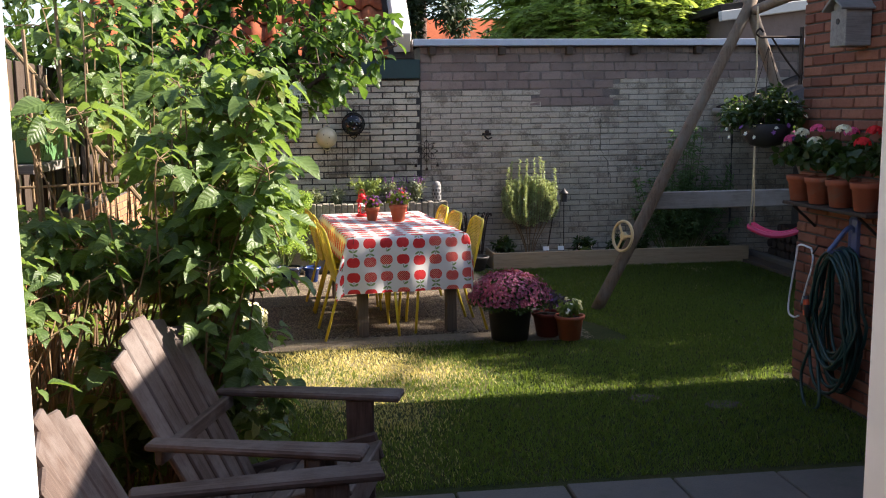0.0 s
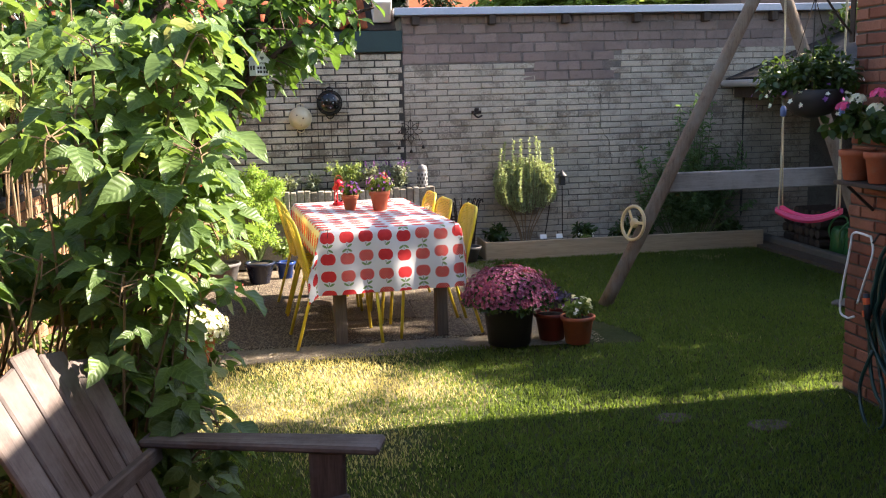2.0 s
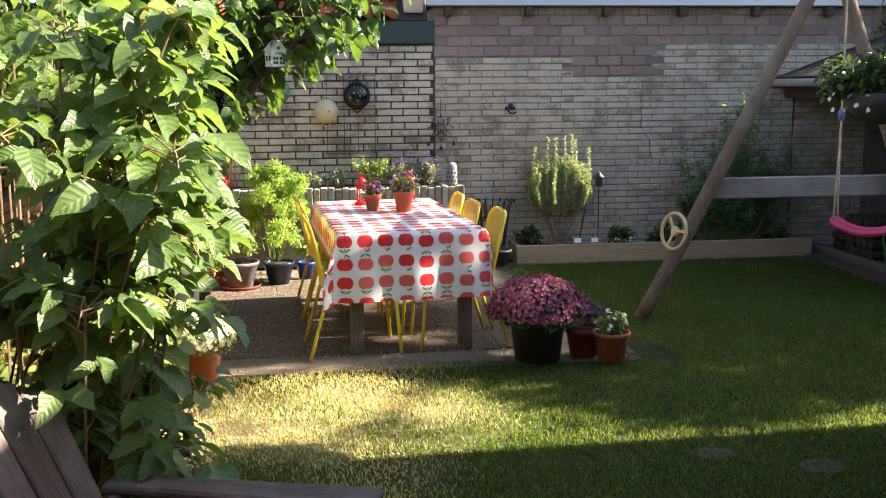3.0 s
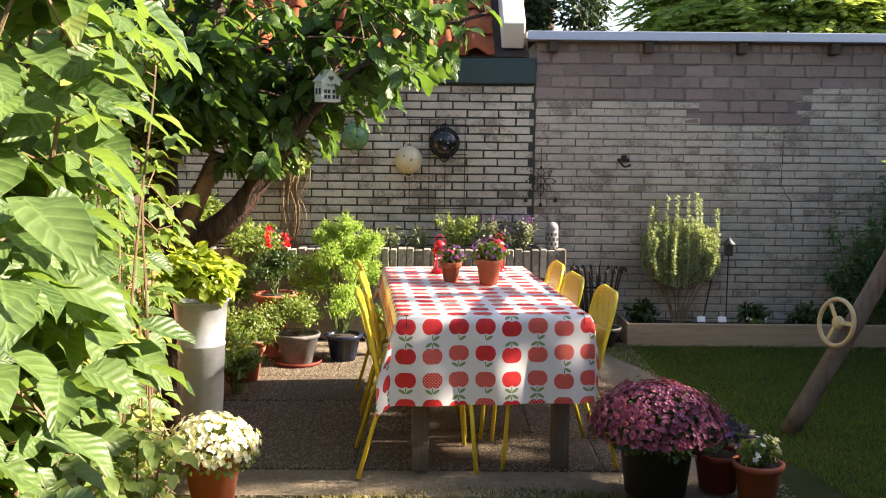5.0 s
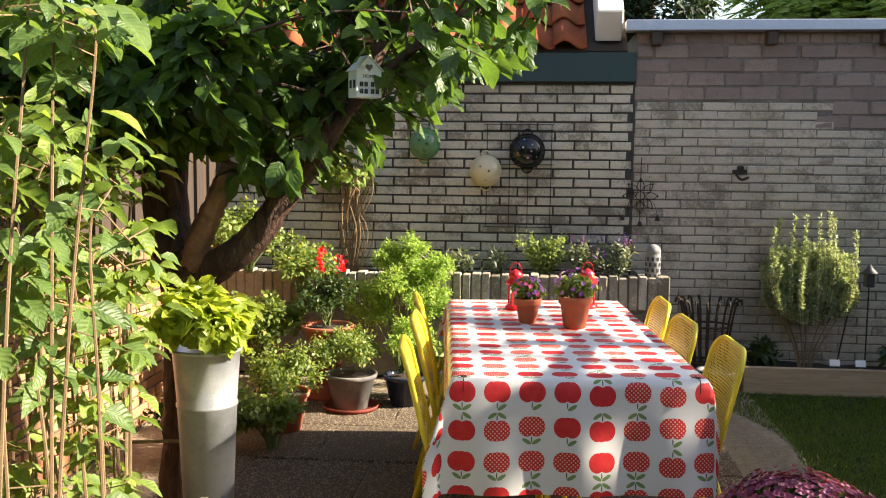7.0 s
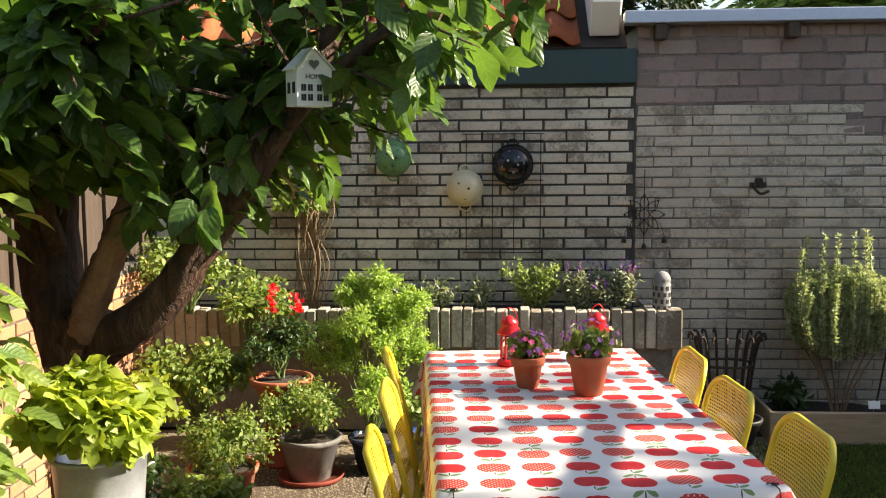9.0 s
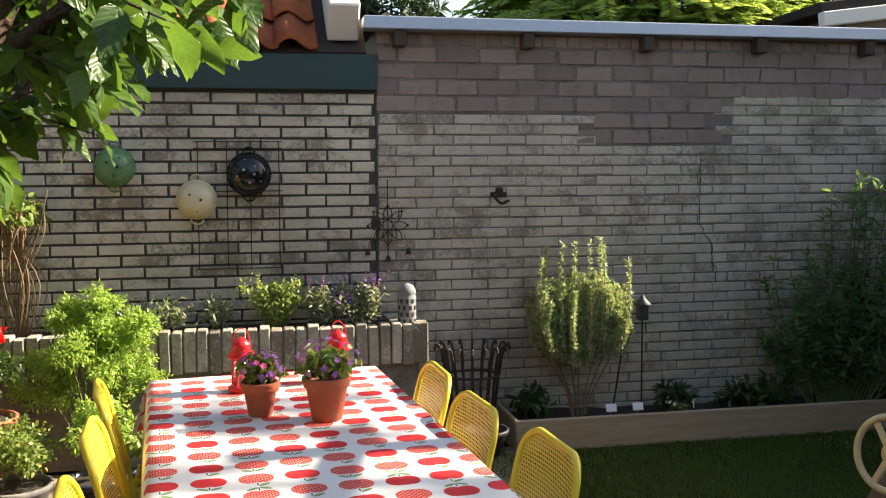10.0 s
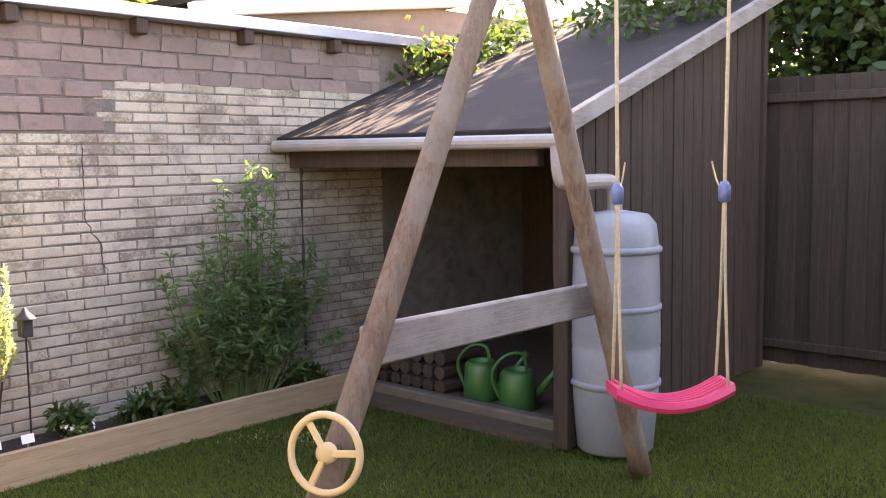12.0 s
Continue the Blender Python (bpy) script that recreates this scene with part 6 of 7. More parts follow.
# ---- things on the outbuilding wall ----
FX = 3.0
t = thing("wall_shelf", "narrow wooden plank shelf on the brick wall", "shelf", pose(FX, 4.80, 1.12))
part("plank", span(-0.17, -0.008, -0.45, 0.42, -0.02, 0.0, 0.003), M_DARKWOOD, t)
for y in (-0.35, 0.32):
    part("bracket", tube([(-0.15, y, -0.025), (-0.01, y, -0.15)], 0.008, 6), M_IRON, t)
R = np.random.default_rng(81)
for i, y in enumerate((5.15, 4.94, 4.72, 4.48)):
    t = potted("geranium_pot", "geranium in a terracotta pot on a wall shelf", (FX - 0.095, y), 0.055, 0.075, 0.15, M_TERRA, 0.008, 0.035, 1.122)
    tagged(t, group="geraniums on the shelf")
    bushy(t, R, (0, 0, 0.24), 0.14, 260, 0.055, L_IVY, 0.8, 1.15)
    for q in range(2):
        c = np.array((R.normal() * 0.07, R.normal() * 0.06, 0.34 + R.uniform(0, 0.08)))
        d = unit(R.normal(size=(46, 3)))
        d[:, 2] = np.abs(d[:, 2]) * 0.8
        blossoms("blossoms", t, R, c + d * 0.038, d, 0.014, (P_WHITE, P_PINK, P_WHITE, P_PINK)[(i + q) % 4] if i < 3 else P_RED, 5)

basket = thing("hanging_basket", "hanging basket of white and violet petunias on a bracket", "hanging basket", pose(2.78, 5.36, 1.565))
part("bowl", lathe([(0.02, -0.14), (0.09, -0.12), (0.14, -0.06), (0.155, 0.0), (0.15, 0.005), (0.13, -0.02)], 24), M_ANTHRA, basket, smooth=True)
bushy(basket, R, (0, 0, 0.02), 0.26, 2200, 0.036, L_IVY, 0.75, 1.5, clumps=30, shell=0.7)
p, d = dome(R, 46, 0.28, 0.20, -0.02)
p[:, 2] -= R.uniform(0, 0.12, len(p))
blossoms("blossoms", basket, R, p, d, 0.014, P_WHITE, 5, "white petunias")
p, d = dome(R, 26, 0.27, 0.12, -0.08)
blossoms("blossoms", basket, R, p, d, 0.015, P_PURPLE, 5, "violet petunias")
for i in range(3):
    a = 2 * math.pi * i / 3
    part("chain", tube([(0.15 * math.cos(a), 0.15 * math.sin(a), 0.0), (0, 0, 0.46)], 0.0025, 5), M_IRON, basket)
t = thing("wall_bracket", "black iron wall bracket holding the hanging basket", "bracket", pose(FX, 5.36, 2.02))
part("plate", span(-0.016, -0.006, -0.02, 0.02, -0.22, 0.12, 0.002), M_IRON, t)
_wa = part("arm", tube([(-0.01, 0, 0.06), (-0.27, 0, 0.06)], 0.008, 8), M_IRON, t)
part("brace", tube(curve([(-0.012, 0, -0.18), (-0.10, 0, -0.08), (-0.20, 0, 0.055)], 12), 0.006, 8), M_IRON, t)
part("curl", tube(curve([(-0.27, 0, 0.06), (-0.30, 0, 0.08), (-0.28, 0, 0.11), (-0.255, 0, 0.09)], 12), 0.006, 8), M_IRON, _wa)

hose = thing("garden_hose", "dark green garden hose coiled on a wall holder", "hose", pose(FX - 0.05, 4.70, 0.88))
rr = random.Random(3)
for i in range(15):
    w, h = rr.uniform(0.15, 0.22), rr.uniform(0.62, 0.84)
    off = rr.uniform(-0.05, 0.05)
    dx = -0.02 + rr.uniform(-0.09, 0.02)
    pts = [(dx + 0.012 * math.cos(3 * a + i), off + w * math.cos(a) * (1.0 if math.sin(a) < 0 else 0.8), -h / 2 + 0.02 + h / 2 * math.sin(a) * (1.0 - 0.05 * i % 0.2)) for a in np.linspace(0, 2 * math.pi, 29)[:-1]]
    part("coil", tube(pts, 0.0095, 7, closed=True), M_HOSE, hose, smooth=True)
part("tail", tube(curve([(-0.1, 0.16, -0.55), (-0.12, 0.22, -0.75), (-0.14, 0.12, -0.9), (-0.13, 0.0, -0.86), (-0.10, 0.08, -0.66)], 24), 0.0095, 7), M_HOSE, hose, smooth=True)
part("holder", tube(curve([(0.05, 0, 0.10), (0.0, 0.0, 0.13), (-0.08, 0, 0.04), (-0.10, 0, 0.0), (0.05, 0, 0.0)], 16), 0.014, 8), M_BLUEPLASTIC, hose, "grey-blue hose holder", smooth=True)
part("back_plate", box(0.014, 0.085, 0.24, (0.038, 0, 0.07), 0.02), M_BLUEPLASTIC, hose, "slate-blue wall plate")
_sg = part("spray_gun", tube([(-0.12, 0.20, -0.28), (-0.12, 0.18, -0.40)], 0.016, 10), M_ANTHRA, hose, smooth=True)
for z in (-0.30, -0.36):
    part("collar", tube([(-0.12, 0.197, z), (-0.12, 0.19, z - 0.03)], 0.018, 10), M_ORANGE, _sg, "orange collar")
t = thing("wire_hanger", "white bent wire frame hanging beside the hose", "wire hanger", pose(FX - 0.10, 4.97, 0.83))
part("hook", tube([(0.102, 0.0, 0.03), (0.03, 0.0, 0.045), (-0.002, 0.0, 0.0)], 0.006, 6), M_IRON, t, "small iron wall hook")
part("wire", tube(curve([(0, 0.02, 0.03), (0, 0.16, 0.03), (0, 0.19, -0.05), (0, 0.26, -0.36), (0, 0.20, -0.41), (0, 0.13, -0.39)], 24), 0.006, 7), M_WHITE, t, smooth=True)
part("wire", tube(curve([(0, 0.02, 0.03), (0, 0.0, -0.05), (0, 0.06, -0.20), (0, 0.11, -0.32)], 18), 0.006, 7), M_WHITE, t, smooth=True)
t = thing("bird_house", "small weathered grey wooden bird house on the brick wall", "bird house", pose(FX - 0.085, 4.72, 1.98))
_bb = part("body", span(-0.07, 0.078, -0.075, 0.075, 0.0, 0.19, 0.004), M_BEAMWOOD, t)
for s in (-1, 1):
    part("roof", box(0.20, 0.125, 0.014, (-0.01, s * 0.048, 0.225), 0.003, Matrix.Rotation(radians(-s * 35), 3, "X")), M_BEAMWOOD, t)
part("entrance", lathe([(0.016, -0.002), (0.016, 0.003)], 14), M_ANTHRA, _bb, m=pose(-0.072, 0, 0.13, 0, 90, 0))
part("gable", box(0.012, 0.10, 0.05, (-0.062, 0, 0.20), 0.003), M_BEAMWOOD, t)

# ---- shed corner ----
t = thing("rain_barrel", "grey-blue plastic rain barrel at the shed corner", "rain barrel", pose(4.97, 7.92, 0))
_br = part("barrel", lathe([(0.18, 0), (0.20, 0.02), (0.225, 0.30), (0.235, 0.55), (0.23, 0.56), (0.235, 0.58), (0.23, 0.85), (0.222, 1.10), (0.21, 1.20), (0.17, 1.25), (0.05, 1.27)], 36), M_BARREL, t, smooth=True)
for z in (0.35, 0.75, 1.05):
    part("hoop", lathe([(0.226, z), (0.24, z + 0.01), (0.24, z + 0.03), (0.226, z + 0.04)], 36), M_BARREL, _br, smooth=True)


def watering_can(m):
    t = thing("watering_can", "green plastic watering can on the ground by the shed", "watering can", m, group="watering cans")
    part("body", lathe([(0.11, 0), (0.118, 0.01), (0.105, 0.22), (0.085, 0.25), (0.08, 0.245), (0.08, 0.2)], 26), M_CAN, t, smooth=True)
    spout = part("spout", tube([(0.10, 0, 0.06), (0.22, 0, 0.20), (0.29, 0, 0.29)], [0.028, 0.018, 0.014], 10), M_CAN, t, smooth=True)
    part("rose", lathe([(0.014, 0), (0.032, 0.03), (0.03, 0.036)], 14), M_CAN, spout, m=pose(0.285, 0, 0.285, 0, 45, 0), smooth=True)
    part("handle", tube(curve([(0.06, 0, 0.25), (0.03, 0, 0.34), (-0.08, 0, 0.33), (-0.16, 0, 0.22), (-0.11, 0, 0.06)], 18), 0.011, 8), M_CAN, t, smooth=True)
    return t


can = watering_can(pose(5.24, 8.78, 0.012, 0, 0, -40))
copy_thing(can, pose(5.30, 9.12, 0.012, 0, 0, -70))
R = np.random.default_rng(91)
stack = thing("log_stack", "stack of split firewood logs inside the shed", "firewood", pose(5.2, 10.0, 0.012))
for i in range(26):
    row, col = divmod(i, 7)
    part("log", tube([(-0.02 + R.uniform(0, 0.02), -0.62 + col * 0.105, 0.05 + row * 0.095), (0.34 + R.uniform(0, 0.03), -0.62 + col * 0.105, 0.05 + row * 0.095)], R.uniform(0.042, 0.05), 7), M_DARKWOOD, stack)
t = thing("wooden_sign", "small pale wooden board on the shed back wall", "board", pose(7.29, 9.3, 1.25))
part("board", box(0.02, 0.35, 0.25, (-0.012, 0, 0), 0.004), M_BEAMWOOD, t)
t = thing("stone", "rough stone lying in the grass near the shed", "stone", pose(4.15, 7.15, -0.01))
bm = bmesh.new()
bmesh.ops.create_icosphere(bm, subdivisions=3, radius=0.09)
for v in bm.verts:
    v.co = Vector((v.co.x * 1.3, v.co.y, v.co.z * 0.5)) * (1 + 0.3 * noise.noise(v.co * 14))
part("rock", bm, M_FLAG, t)
for x, y, s in ((1.95, 5.1, 0.10), (2.35, 4.9, 0.11)):
    t = thing("stepping_stone", "flat worn stepping stone sunk in the lawn", "stepping stone", pose(x, y, -0.016), group="stepping stones")
    bm = lathe([(s * 0.9, -0.03), (s, -0.01), (s * 0.97, 0.004), (s * 0.6, 0.008), (0.01, 0.008)], 16)
    for v in bm.verts:
        v.co.x *= 1 + 0.12 * noise.noise(v.co * 6)
        v.co.y *= 0.75 + 0.12 * noise.noise(v.co * 6 + Vector((4, 0, 0)))
    part("slab", bm, M_SLAB, t)

# planter box with flowers on the left boundary
t = thing("flower_box", "green flower box with white and orange flowers on the fence rail", "flower box", pose(-1.45, 5.5, 1.42))
part("box", span(-0.09, 0.09, -0.35, 0.35, 0, 0.15, 0.006), M_GREENENAMEL, t)
part("rail", span(-0.14, 0.11, -0.5, 0.5, -0.05, -0.002, 0.004), M_BEAMWOOD, t)
bushy(t, R, (0, 0.1, 0.20), 0.18, 500, 0.045, L_HERB)
p, d = dome(R, 50, 0.24, 0.14, 0.16)
blossoms("blossoms", t, R, p, d, 0.02, P_WHITE, 5)
p, d = dome(R, 16, 0.22, 0.17, 0.18)
blossoms("blossoms", t, R, p, d, 0.02, P_ORANGE, 5)
for y in (-0.4, 0.4):
    part("post", span(-0.12, -0.06, y - 0.03, y + 0.03, -1.44, -0.052, 0.004), M_DARKWOOD, t)

# ---- beyond the walls ----


def tree_at(name, label, at, h, crown, n, size, mat, seed, trunk=0.16, long=2.0, clumps=40, limbs=9, droop=0.25, low_=0.35, shell=0.5):
    r = np.random.default_rng(seed)
    t = thing(name, label, "tree", pose(at[0], at[1], 0))
    line = curve([(0, 0, -0.1), (r.normal() * 0.1, r.normal() * 0.1, h * 0.35), (r.normal() * 0.2, r.normal() * 0.2, h * 0.85)], 16)
    part("trunk", tube(line, [trunk * (1 - 0.8 * i / 16) for i in range(17)], 10), M_BARK, t, smooth=True)
    cs, rs = [], []
    for i in range(clumps):
        d = unit(r.normal(size=(1, 3)))[0]
        c = np.array((d[0] * crown[0], d[1] * crown[1], h * (low_ + 1) / 2 + d[2] * h * (1 - low_) / 2)) * np.array((r.uniform(0.3, 1), r.uniform(0.3, 1), 1))
        cs.append(c)
        rs.append(min(crown) * r.uniform(0.16, 0.36))
    bm = bmesh.new()
    for i in range(limbs):
        q = Vector(cs[i])
        a = line[min(16, 5 + i)]
        tube(curve([a, a.lerp(q, 0.5) + Vector((0, 0, 0.15)), q], 10), [trunk * 0.35 * (1 - 0.8 * j / 10) for j in range(11)], 6, bm)
    part("limb", bm, M_BARK, t, kind="stuff")
    p, d = cloud(r, cs, rs, n, shell)
    chips("crown", r, p, d, size, mat, t, 0.6, long=long, droop=droop)
    return t


tree_at("conifer", "dark dense conifer beyond the garage", (2.15, 18.0), 6.5, (1.55, 1.2), 30000, 0.13, L_DARK, 1, 0.2, 3.0, 70, low_=0.15)


def feather_tree(at, h, seed, fronds=420):
    """A light tree with long pinnate leaves of many small leaflets."""
    r = np.random.default_rng(seed)
    t = thing("feathery_tree", "light green tree with feathery pinnate leaves", "tree", pose(at[0], at[1], 0))
    line = curve([(0, 0, -0.1), (0.1, 0, h * 0.3), (0.2, 0.1, h * 0.75)], 14)
    part("trunk", tube(line, [0.14 * (1 - 0.7 * i / 14) for i in range(15)], 10), M_BARK, t, smooth=True)
    bm = bmesh.new()
    P, A, N = [], [], []
    for i in range(fronds):
        d = unit(r.normal(size=(1, 3)))[0]
        q = Vector((d[0] * 2.1, d[1] * 1.5, h * 0.68 + d[2] * h * 0.30)) * 1.0
        q = Vector((q.x * r.uniform(0.5, 1), q.y * r.uniform(0.4, 1), q.z))
        out = Vector((d[0] + r.normal() * 0.5, d[1] + r.normal() * 0.5 - 0.25, 0.1 + r.normal() * 0.5)).normalized()
        if i < 26:
            a = line[int(r.integers(5, 15))]
            tube(curve([a, a.lerp(q, 0.5) + Vector((0, 0, 0.2)), q], 8), [0.035 * (1 - 0.8 * j / 8) for j in range(9)], 5, bm)
        L = r.uniform(0.35, 0.6)
        side = out.cross(Vector((0, 0, 1))).normalized()
        for j in range(13):
            u = (j + 2) / 14
            c = q + out * L * u + Vector((0, 0, -0.35 * L * u * u))
            for s in (-1, 1):
                P.append(tuple(c))
                A.append(tuple(side * s + out * 0.45 + Vector((0, 0, -0.15))))
                N.append((0, 0, 1))
    part("limb", bm, M_BARK, t, kind="stuff")
    ln = 0.14 * r.uniform(0.8, 1.15, len(P))
    leaf_part("crown", np.array(P), np.array(A), np.array(N) + r.normal(size=(len(P), 3)) * 0.5, ln, ln * 0.27, L_ROBINIA, t, "feathery fronds", droop=0.15)


tree_at("neighbour_tree", "dark leafy tree in the next garden", (-3.3, 8.4), 4.6, (1.3, 2.4), 14000, 0.10, L_IVY, 12, 0.14, 1.6, 60, low_=0.3, shell=0.7)
feather_tree((5.4, 16.0), 4.6, 5, 4200)
feather_tree((8.6, 16.5), 4.8, 6, 3600)

# ivy and trumpet vine over the shed and fence
R = np.random.default_rng(101)
t = thing("trumpet_vine", "dark climber with orange flowers over the shed roof", "climber", pose(0, 0, 0))
cs = [(5.75 + (q_ := R.uniform(0, 2.0)), 10.12 + R.normal() * 0.20, 1.98 + 0.12 * q_ + R.uniform(0, 0.34)) for i in range(46)]
cs += [(6.3 + R.uniform(0, 1.3), R.uniform(8.2, 10.0), 2.45 + R.uniform(0, 0.35)) for i in range(26)]
p, d = cloud(R, cs, [R.uniform(0.14, 0.3) for c in cs], 6500, 0.6)
chips("foliage", R, p, d, 0.07, L_IVY, t, 0.5, long=1.6)
p, d = cloud(R, cs[:30], [0.28] * 30, 80, 0.2)
blossoms("blossoms", t, R, p, d + np.array((-0.8, -0.8, 0.0)), 0.035, P_ORANGE, 5, "orange trumpet flowers", 1.2)
stems(t, R, (6.0, 10.2, 1.9), cs[:40], 0.01, M_STEM)



def shade_tree(name, label, at, clumps, leaf, mat, seed, h, trunk, per):
    """A tree whose crown is made of clumps given as (x, y, z, radius) about its foot."""
    r = np.random.default_rng(seed)
    t = thing(name, label, "tree", pose(at[0], at[1], 0))
    line = curve([(0, 0, -0.1), (0.08, -0.05, h * 0.4), (-0.05, 0.1, h * 0.8)], 16)
    part("trunk", tube(line, [trunk * (1 - 0.75 * i / 16) for i in range(17)], 10), M_BARK, t, smooth=True)
    bm = bmesh.new()
    for c in clumps[::2]:
        q = Vector(c[:3])
        a = min(line, key=lambda p: (p - q).length + 0.8 * max(0.0, p.z - q.z + 0.4))
        tube(curve([a, a.lerp(q, 0.5) + Vector((0, 0, 0.1)), q], 8), [0.022 * (1 - 0.8 * j / 8) for j in range(9)], 5, bm)
    part("limb", bm, M_BARK, t, kind="stuff")
    area = sum(c[3] ** 2 for c in clumps)
    p, d = cloud(r, [c[:3] for c in clumps], [c[3] for c in clumps], int(per * area), 0.8)
    chips("crown", r, p, d, leaf, mat, t, 0.6, long=1.6)
    return t


R = np.random.default_rng(303)


def hedge_top(y):
    return (4.15 if y < 6.5 else 4.75 if y < 8.5 else 4.25) + 0.3 * noise.noise((y * 2.3, 0, 4))


_cl = []
for i in range(330):
    y = R.uniform(5.75, 9.4)
    _cl.append((R.uniform(-0.6, 0.6), y - 7.7, R.uniform(0.4, hedge_top(y) - 0.2), R.uniform(0.18, 0.40)))
shade_tree("hedge_tree", "dense shrubby tree behind the dark fence", (8.75, 7.7), _cl, 0.11, L_IVY, 8, 4.2, 0.10, 1300)
_cl = [(R.normal() * 0.3, R.uniform(6.55, 8.7) - 7.25, R.uniform(4.7, 7.1), R.uniform(0.06, 0.20)) for i in range(76)]
_cl += [(R.normal() * 0.3, R.uniform(5.2, 6.55) - 7.25, R.uniform(4.5, 6.4), R.uniform(0.07, 0.19)) for i in range(20)]
shade_tree("tall_tree", "tall broad-leaved tree beyond the dark fence", (10.2, 7.25), _cl, 0.10, L_IVY, 7, 6.8, 0.16, 1500)

# neighbouring house beyond the garage
hs = thing("neighbour_house", "brown brick neighbouring house with a white roof edge", "house", pose(6.2, 13.2, 0, 0, 0, -4))
part("wall", span(0, 4.6, 0, 5, 0, 3.05), M_PURPLE, hs)
part("roof_edge", box(5.2, 0.12, 0.14, (2.3, -0.05, 3.30), 0.01, Matrix.Rotation(radians(-7), 3, "Y")), M_PLASTER, hs, "white painted roof edge")
part("roof", box(5.2, 5.2, 0.10, (2.3, 2.56, 3.42), 0.01, Matrix.Rotation(radians(-7), 3, "Y")), M_DARKFELT, hs)
part("gable", box(4.6, 0.2, 0.5, (2.3, 0.11, 3.06), 0.01), M_PURPLE, hs)
far = thing("far_house", "distant red-roofed house beyond the trees", "house", pose(6.4, 30, 0))
part("wall", span(-2.5, 4, 0, 6, 0, 3.1), M_REDBRICK, far)
bm = bmesh.new()
v = [bm.verts.new(q) for q in ((-2.8, -0.4, 3.0), (4.3, -0.4, 3.0), (4.3, 3, 4.9), (-2.8, 3, 4.9), (-2.8, 6.4, 3.0), (4.3, 6.4, 3.0))]
for f in ((0, 1, 2, 3), (3, 2, 5, 4), (0, 3, 4), (1, 5, 2), (0, 4, 5, 1)):
    bm.faces.new([v[i] for i in f])
part("roof", bm, M_TILE, far, "red tiled roof")

# ---- pieces of walls and paving ----
rng = np.random.default_rng(77)
brick_face(wall_old, M_W, -1.7, SEAM_X - 0.012, 0.0, 2.02, 0.255, 0.0653, 0.0115, M_OLDBRICK, rng, near=lambda x, z: -0.75 < x and z > 0.72, proud=0.0, rough=0.006)
brick_face(wall_garage, M_W, SEAM_X + 0.004, 5.6, 0.0, 2.36, 0.223, 0.0615, 0.0078, M_PALEBRICK, rng, near=lambda x, z: 1.5 < x < 4.2 and z > 0.95, skip=lambda x, z: brown_zone(x, z), rough=0.006, jitter=0.0045)
brick_face(wall_garage, M_W, SEAM_X + 0.004, 5.6, 1.728, 2.28, 0.243, 0.0945, 0.011, M_PURPLE, rng, near=lambda x, z: x < 4.6, skip=lambda x, z: not brown_zone(x, z - 0.02), rough=0.010, jitter=0.011)
brick_face(wall_garage, M_W, SEAM_X + 0.004, 5.6, 2.300, 2.37, 0.082, 0.070, 0.009, M_PURPLE, rng, near=lambda x, z: x < 4.2, rough=0.008, jitter=0.005)
brick_face(bld, Matrix.Translation((FX - 0.004, 0, 0)) @ Matrix.Rotation(radians(-90), 4, "Z"), -5.34, -1.0, 0.0, 2.73, 0.223, 0.0615, 0.010, M_REDBRICK, rng, near=lambda x, z: x < -4.0 and z < 2.4, rough=0.004)
brick_face(low, Matrix.Translation((-1.60, 0, 0)) @ Matrix.Rotation(radians(90), 4, "Z"), 1.0, 10.2, 0.0, 1.0, 0.223, 0.0615, 0.010, M_YELBRICK, rng, near=lambda x, z: 6.0 < x < 8.6, rough=0.004)
slab_field(terrace, -1.6, 2.97, 0.88, 3.92, 0.50, 0.50, M_FLAG, rng)
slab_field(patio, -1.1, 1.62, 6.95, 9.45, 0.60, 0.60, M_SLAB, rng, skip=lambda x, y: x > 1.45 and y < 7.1)
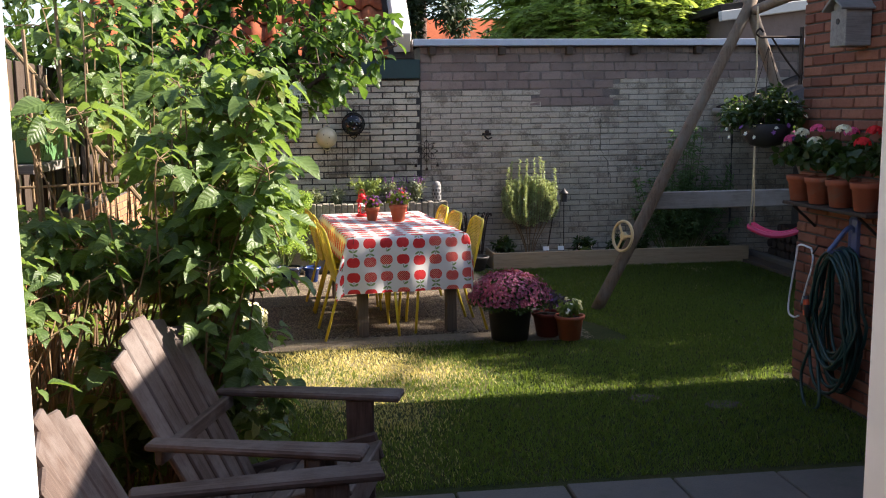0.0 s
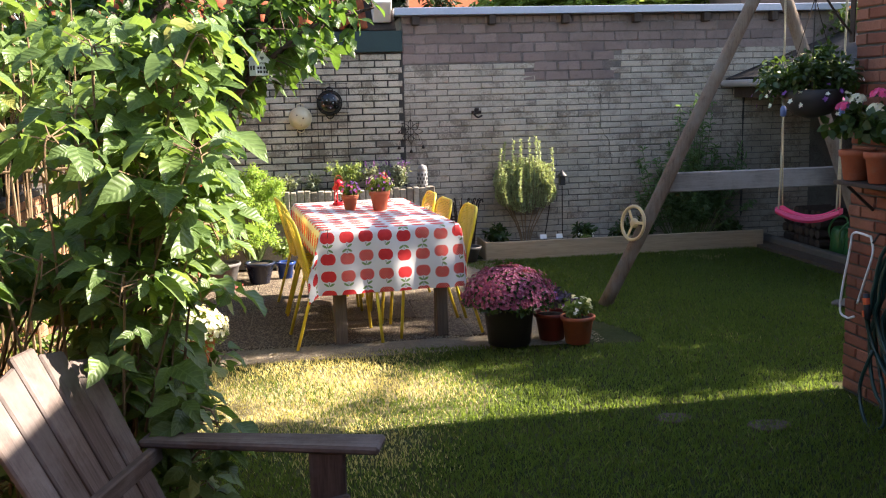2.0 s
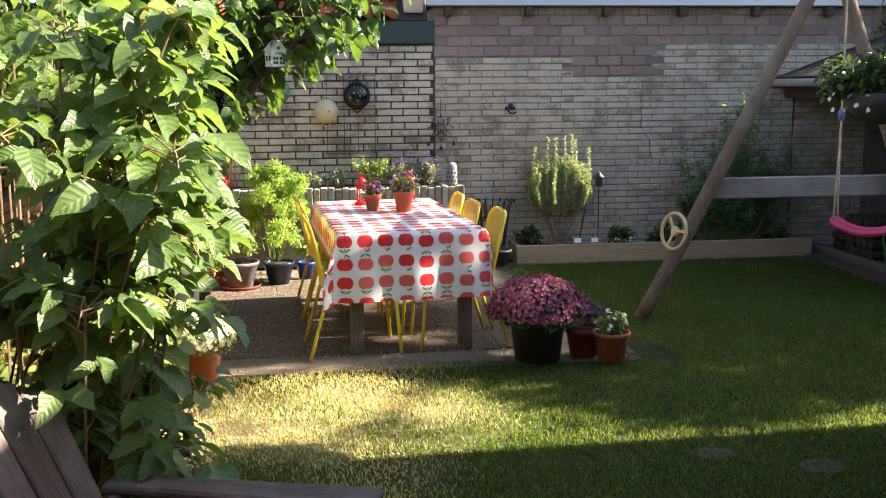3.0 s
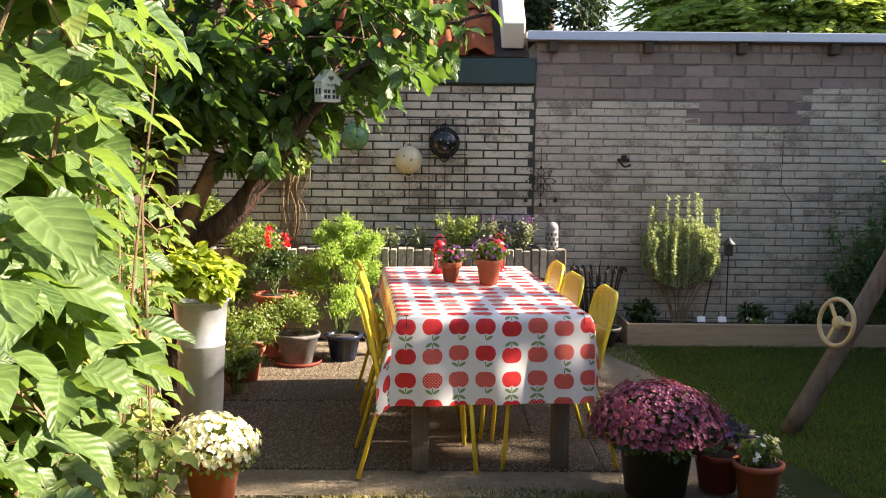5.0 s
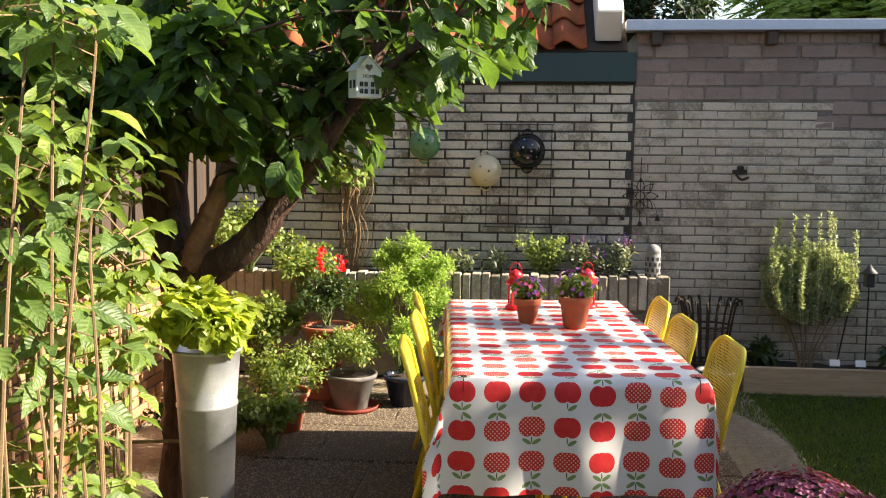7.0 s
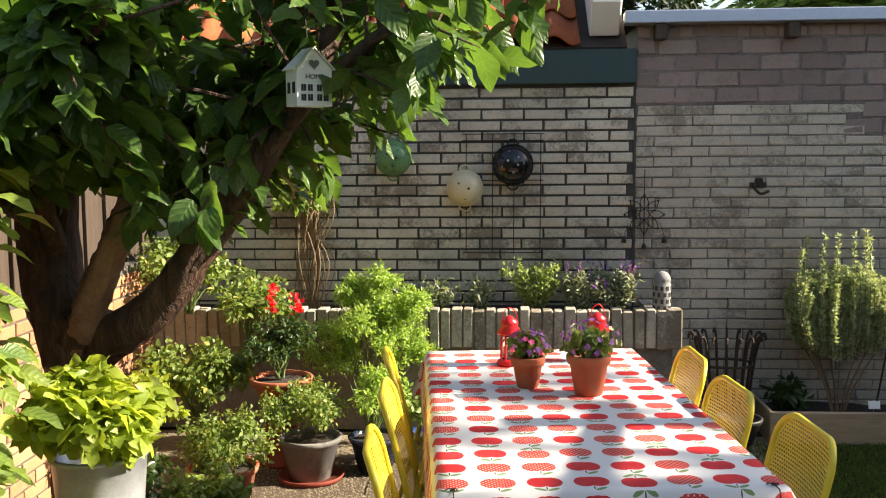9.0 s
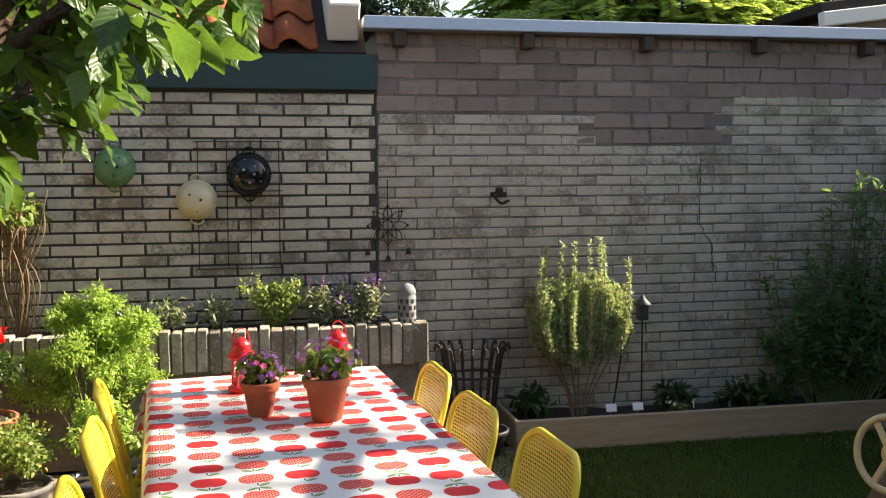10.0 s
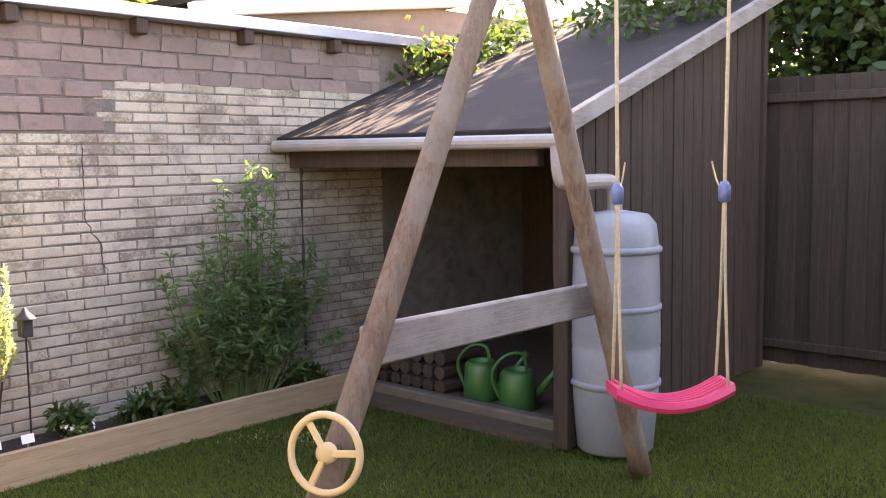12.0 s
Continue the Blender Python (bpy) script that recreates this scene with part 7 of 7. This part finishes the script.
# a small band of dark mortar smears at the seam
tagged(new("trim_seam", bm_mesh("trim_seam", span(SEAM_X - 0.010, SEAM_X + 0.003, WALL_Y - 0.002, WALL_Y + 0.01, 0.0, 2.03), M_MORTAR)), "dark open joint between the two walls", "joint", kind="structure")

# open crack in the garage wall, stepping down along the joints
bm = bmesh.new()
cz, cx = 1.655, 3.285
pts = []
while cz > 0.85:
    pts.append((cx + rng.uniform(-0.004, 0.004), WALL_Y - 0.006, cz))
    cz -= 0.0615 / 2
    if rng.random() < 0.15:
        cx += rng.choice((-0.03, 0.03))
tube(pts, [0.0034 * rng.uniform(0.5, 1.2) for q in pts], 5, bm)
part("crack", bm, M_MORTAR, wall_garage, "dark open crack")
bm = bmesh.new()
pts = [(4.835 + 0.006 * noise.noise((0, 0, z * 9)), WALL_Y - 0.004, z) for z in np.linspace(0.25, 1.62, 30)]
tube(pts, [0.011 * rng.uniform(0.4, 1.3) for q in pts], 5, bm)
part("crack", bm, M_MORTAR, wall_garage, "dark open joint beside the shed")
# gravel grit strewn over the patio
R = np.random.default_rng(200)
n = 52000
gx, gy = R.uniform(-1.3, 2.1, n), R.uniform(6.55, 9.8, n)
keep = (gx < 1.75 + 0.18 * (9.5 - gy)) & (gy > 6.58 + 0.10 * np.sin(gx * 2.1))
gx, gy = gx[keep], gy[keep]
n = len(gx)
sz = R.uniform(0.0025, 0.0075, n)[:, None]
c = np.column_stack((gx, gy, np.full(n, 0.0)))
o = np.array([(1, 0, 0), (-0.6, 0.9, 0), (-0.6, -0.9, 0), (0.1, 0.0, 0.9)])
a = R.uniform(0, 6.28, n)
ox = o[None, :, 0] * np.cos(a)[:, None] - o[None, :, 1] * np.sin(a)[:, None]
oy = o[None, :, 0] * np.sin(a)[:, None] + o[None, :, 1] * np.cos(a)[:, None]
oz = np.broadcast_to(o[None, :, 2], ox.shape)
v = c[:, None, :] + np.stack((ox, oy, oz), axis=2) * sz[:, :, None]
f = np.array([(0, 1, 3), (1, 2, 3), (2, 0, 3)])[None] + (np.arange(n) * 4)[:, None, None]
tagged(new("gravel", mesh_of("gravel", v.reshape(-1, 3), f.reshape(-1, 3), M_GRAVEL)), "fine tan gravel strewn over the patio slabs", "gravel", kind="stuff")
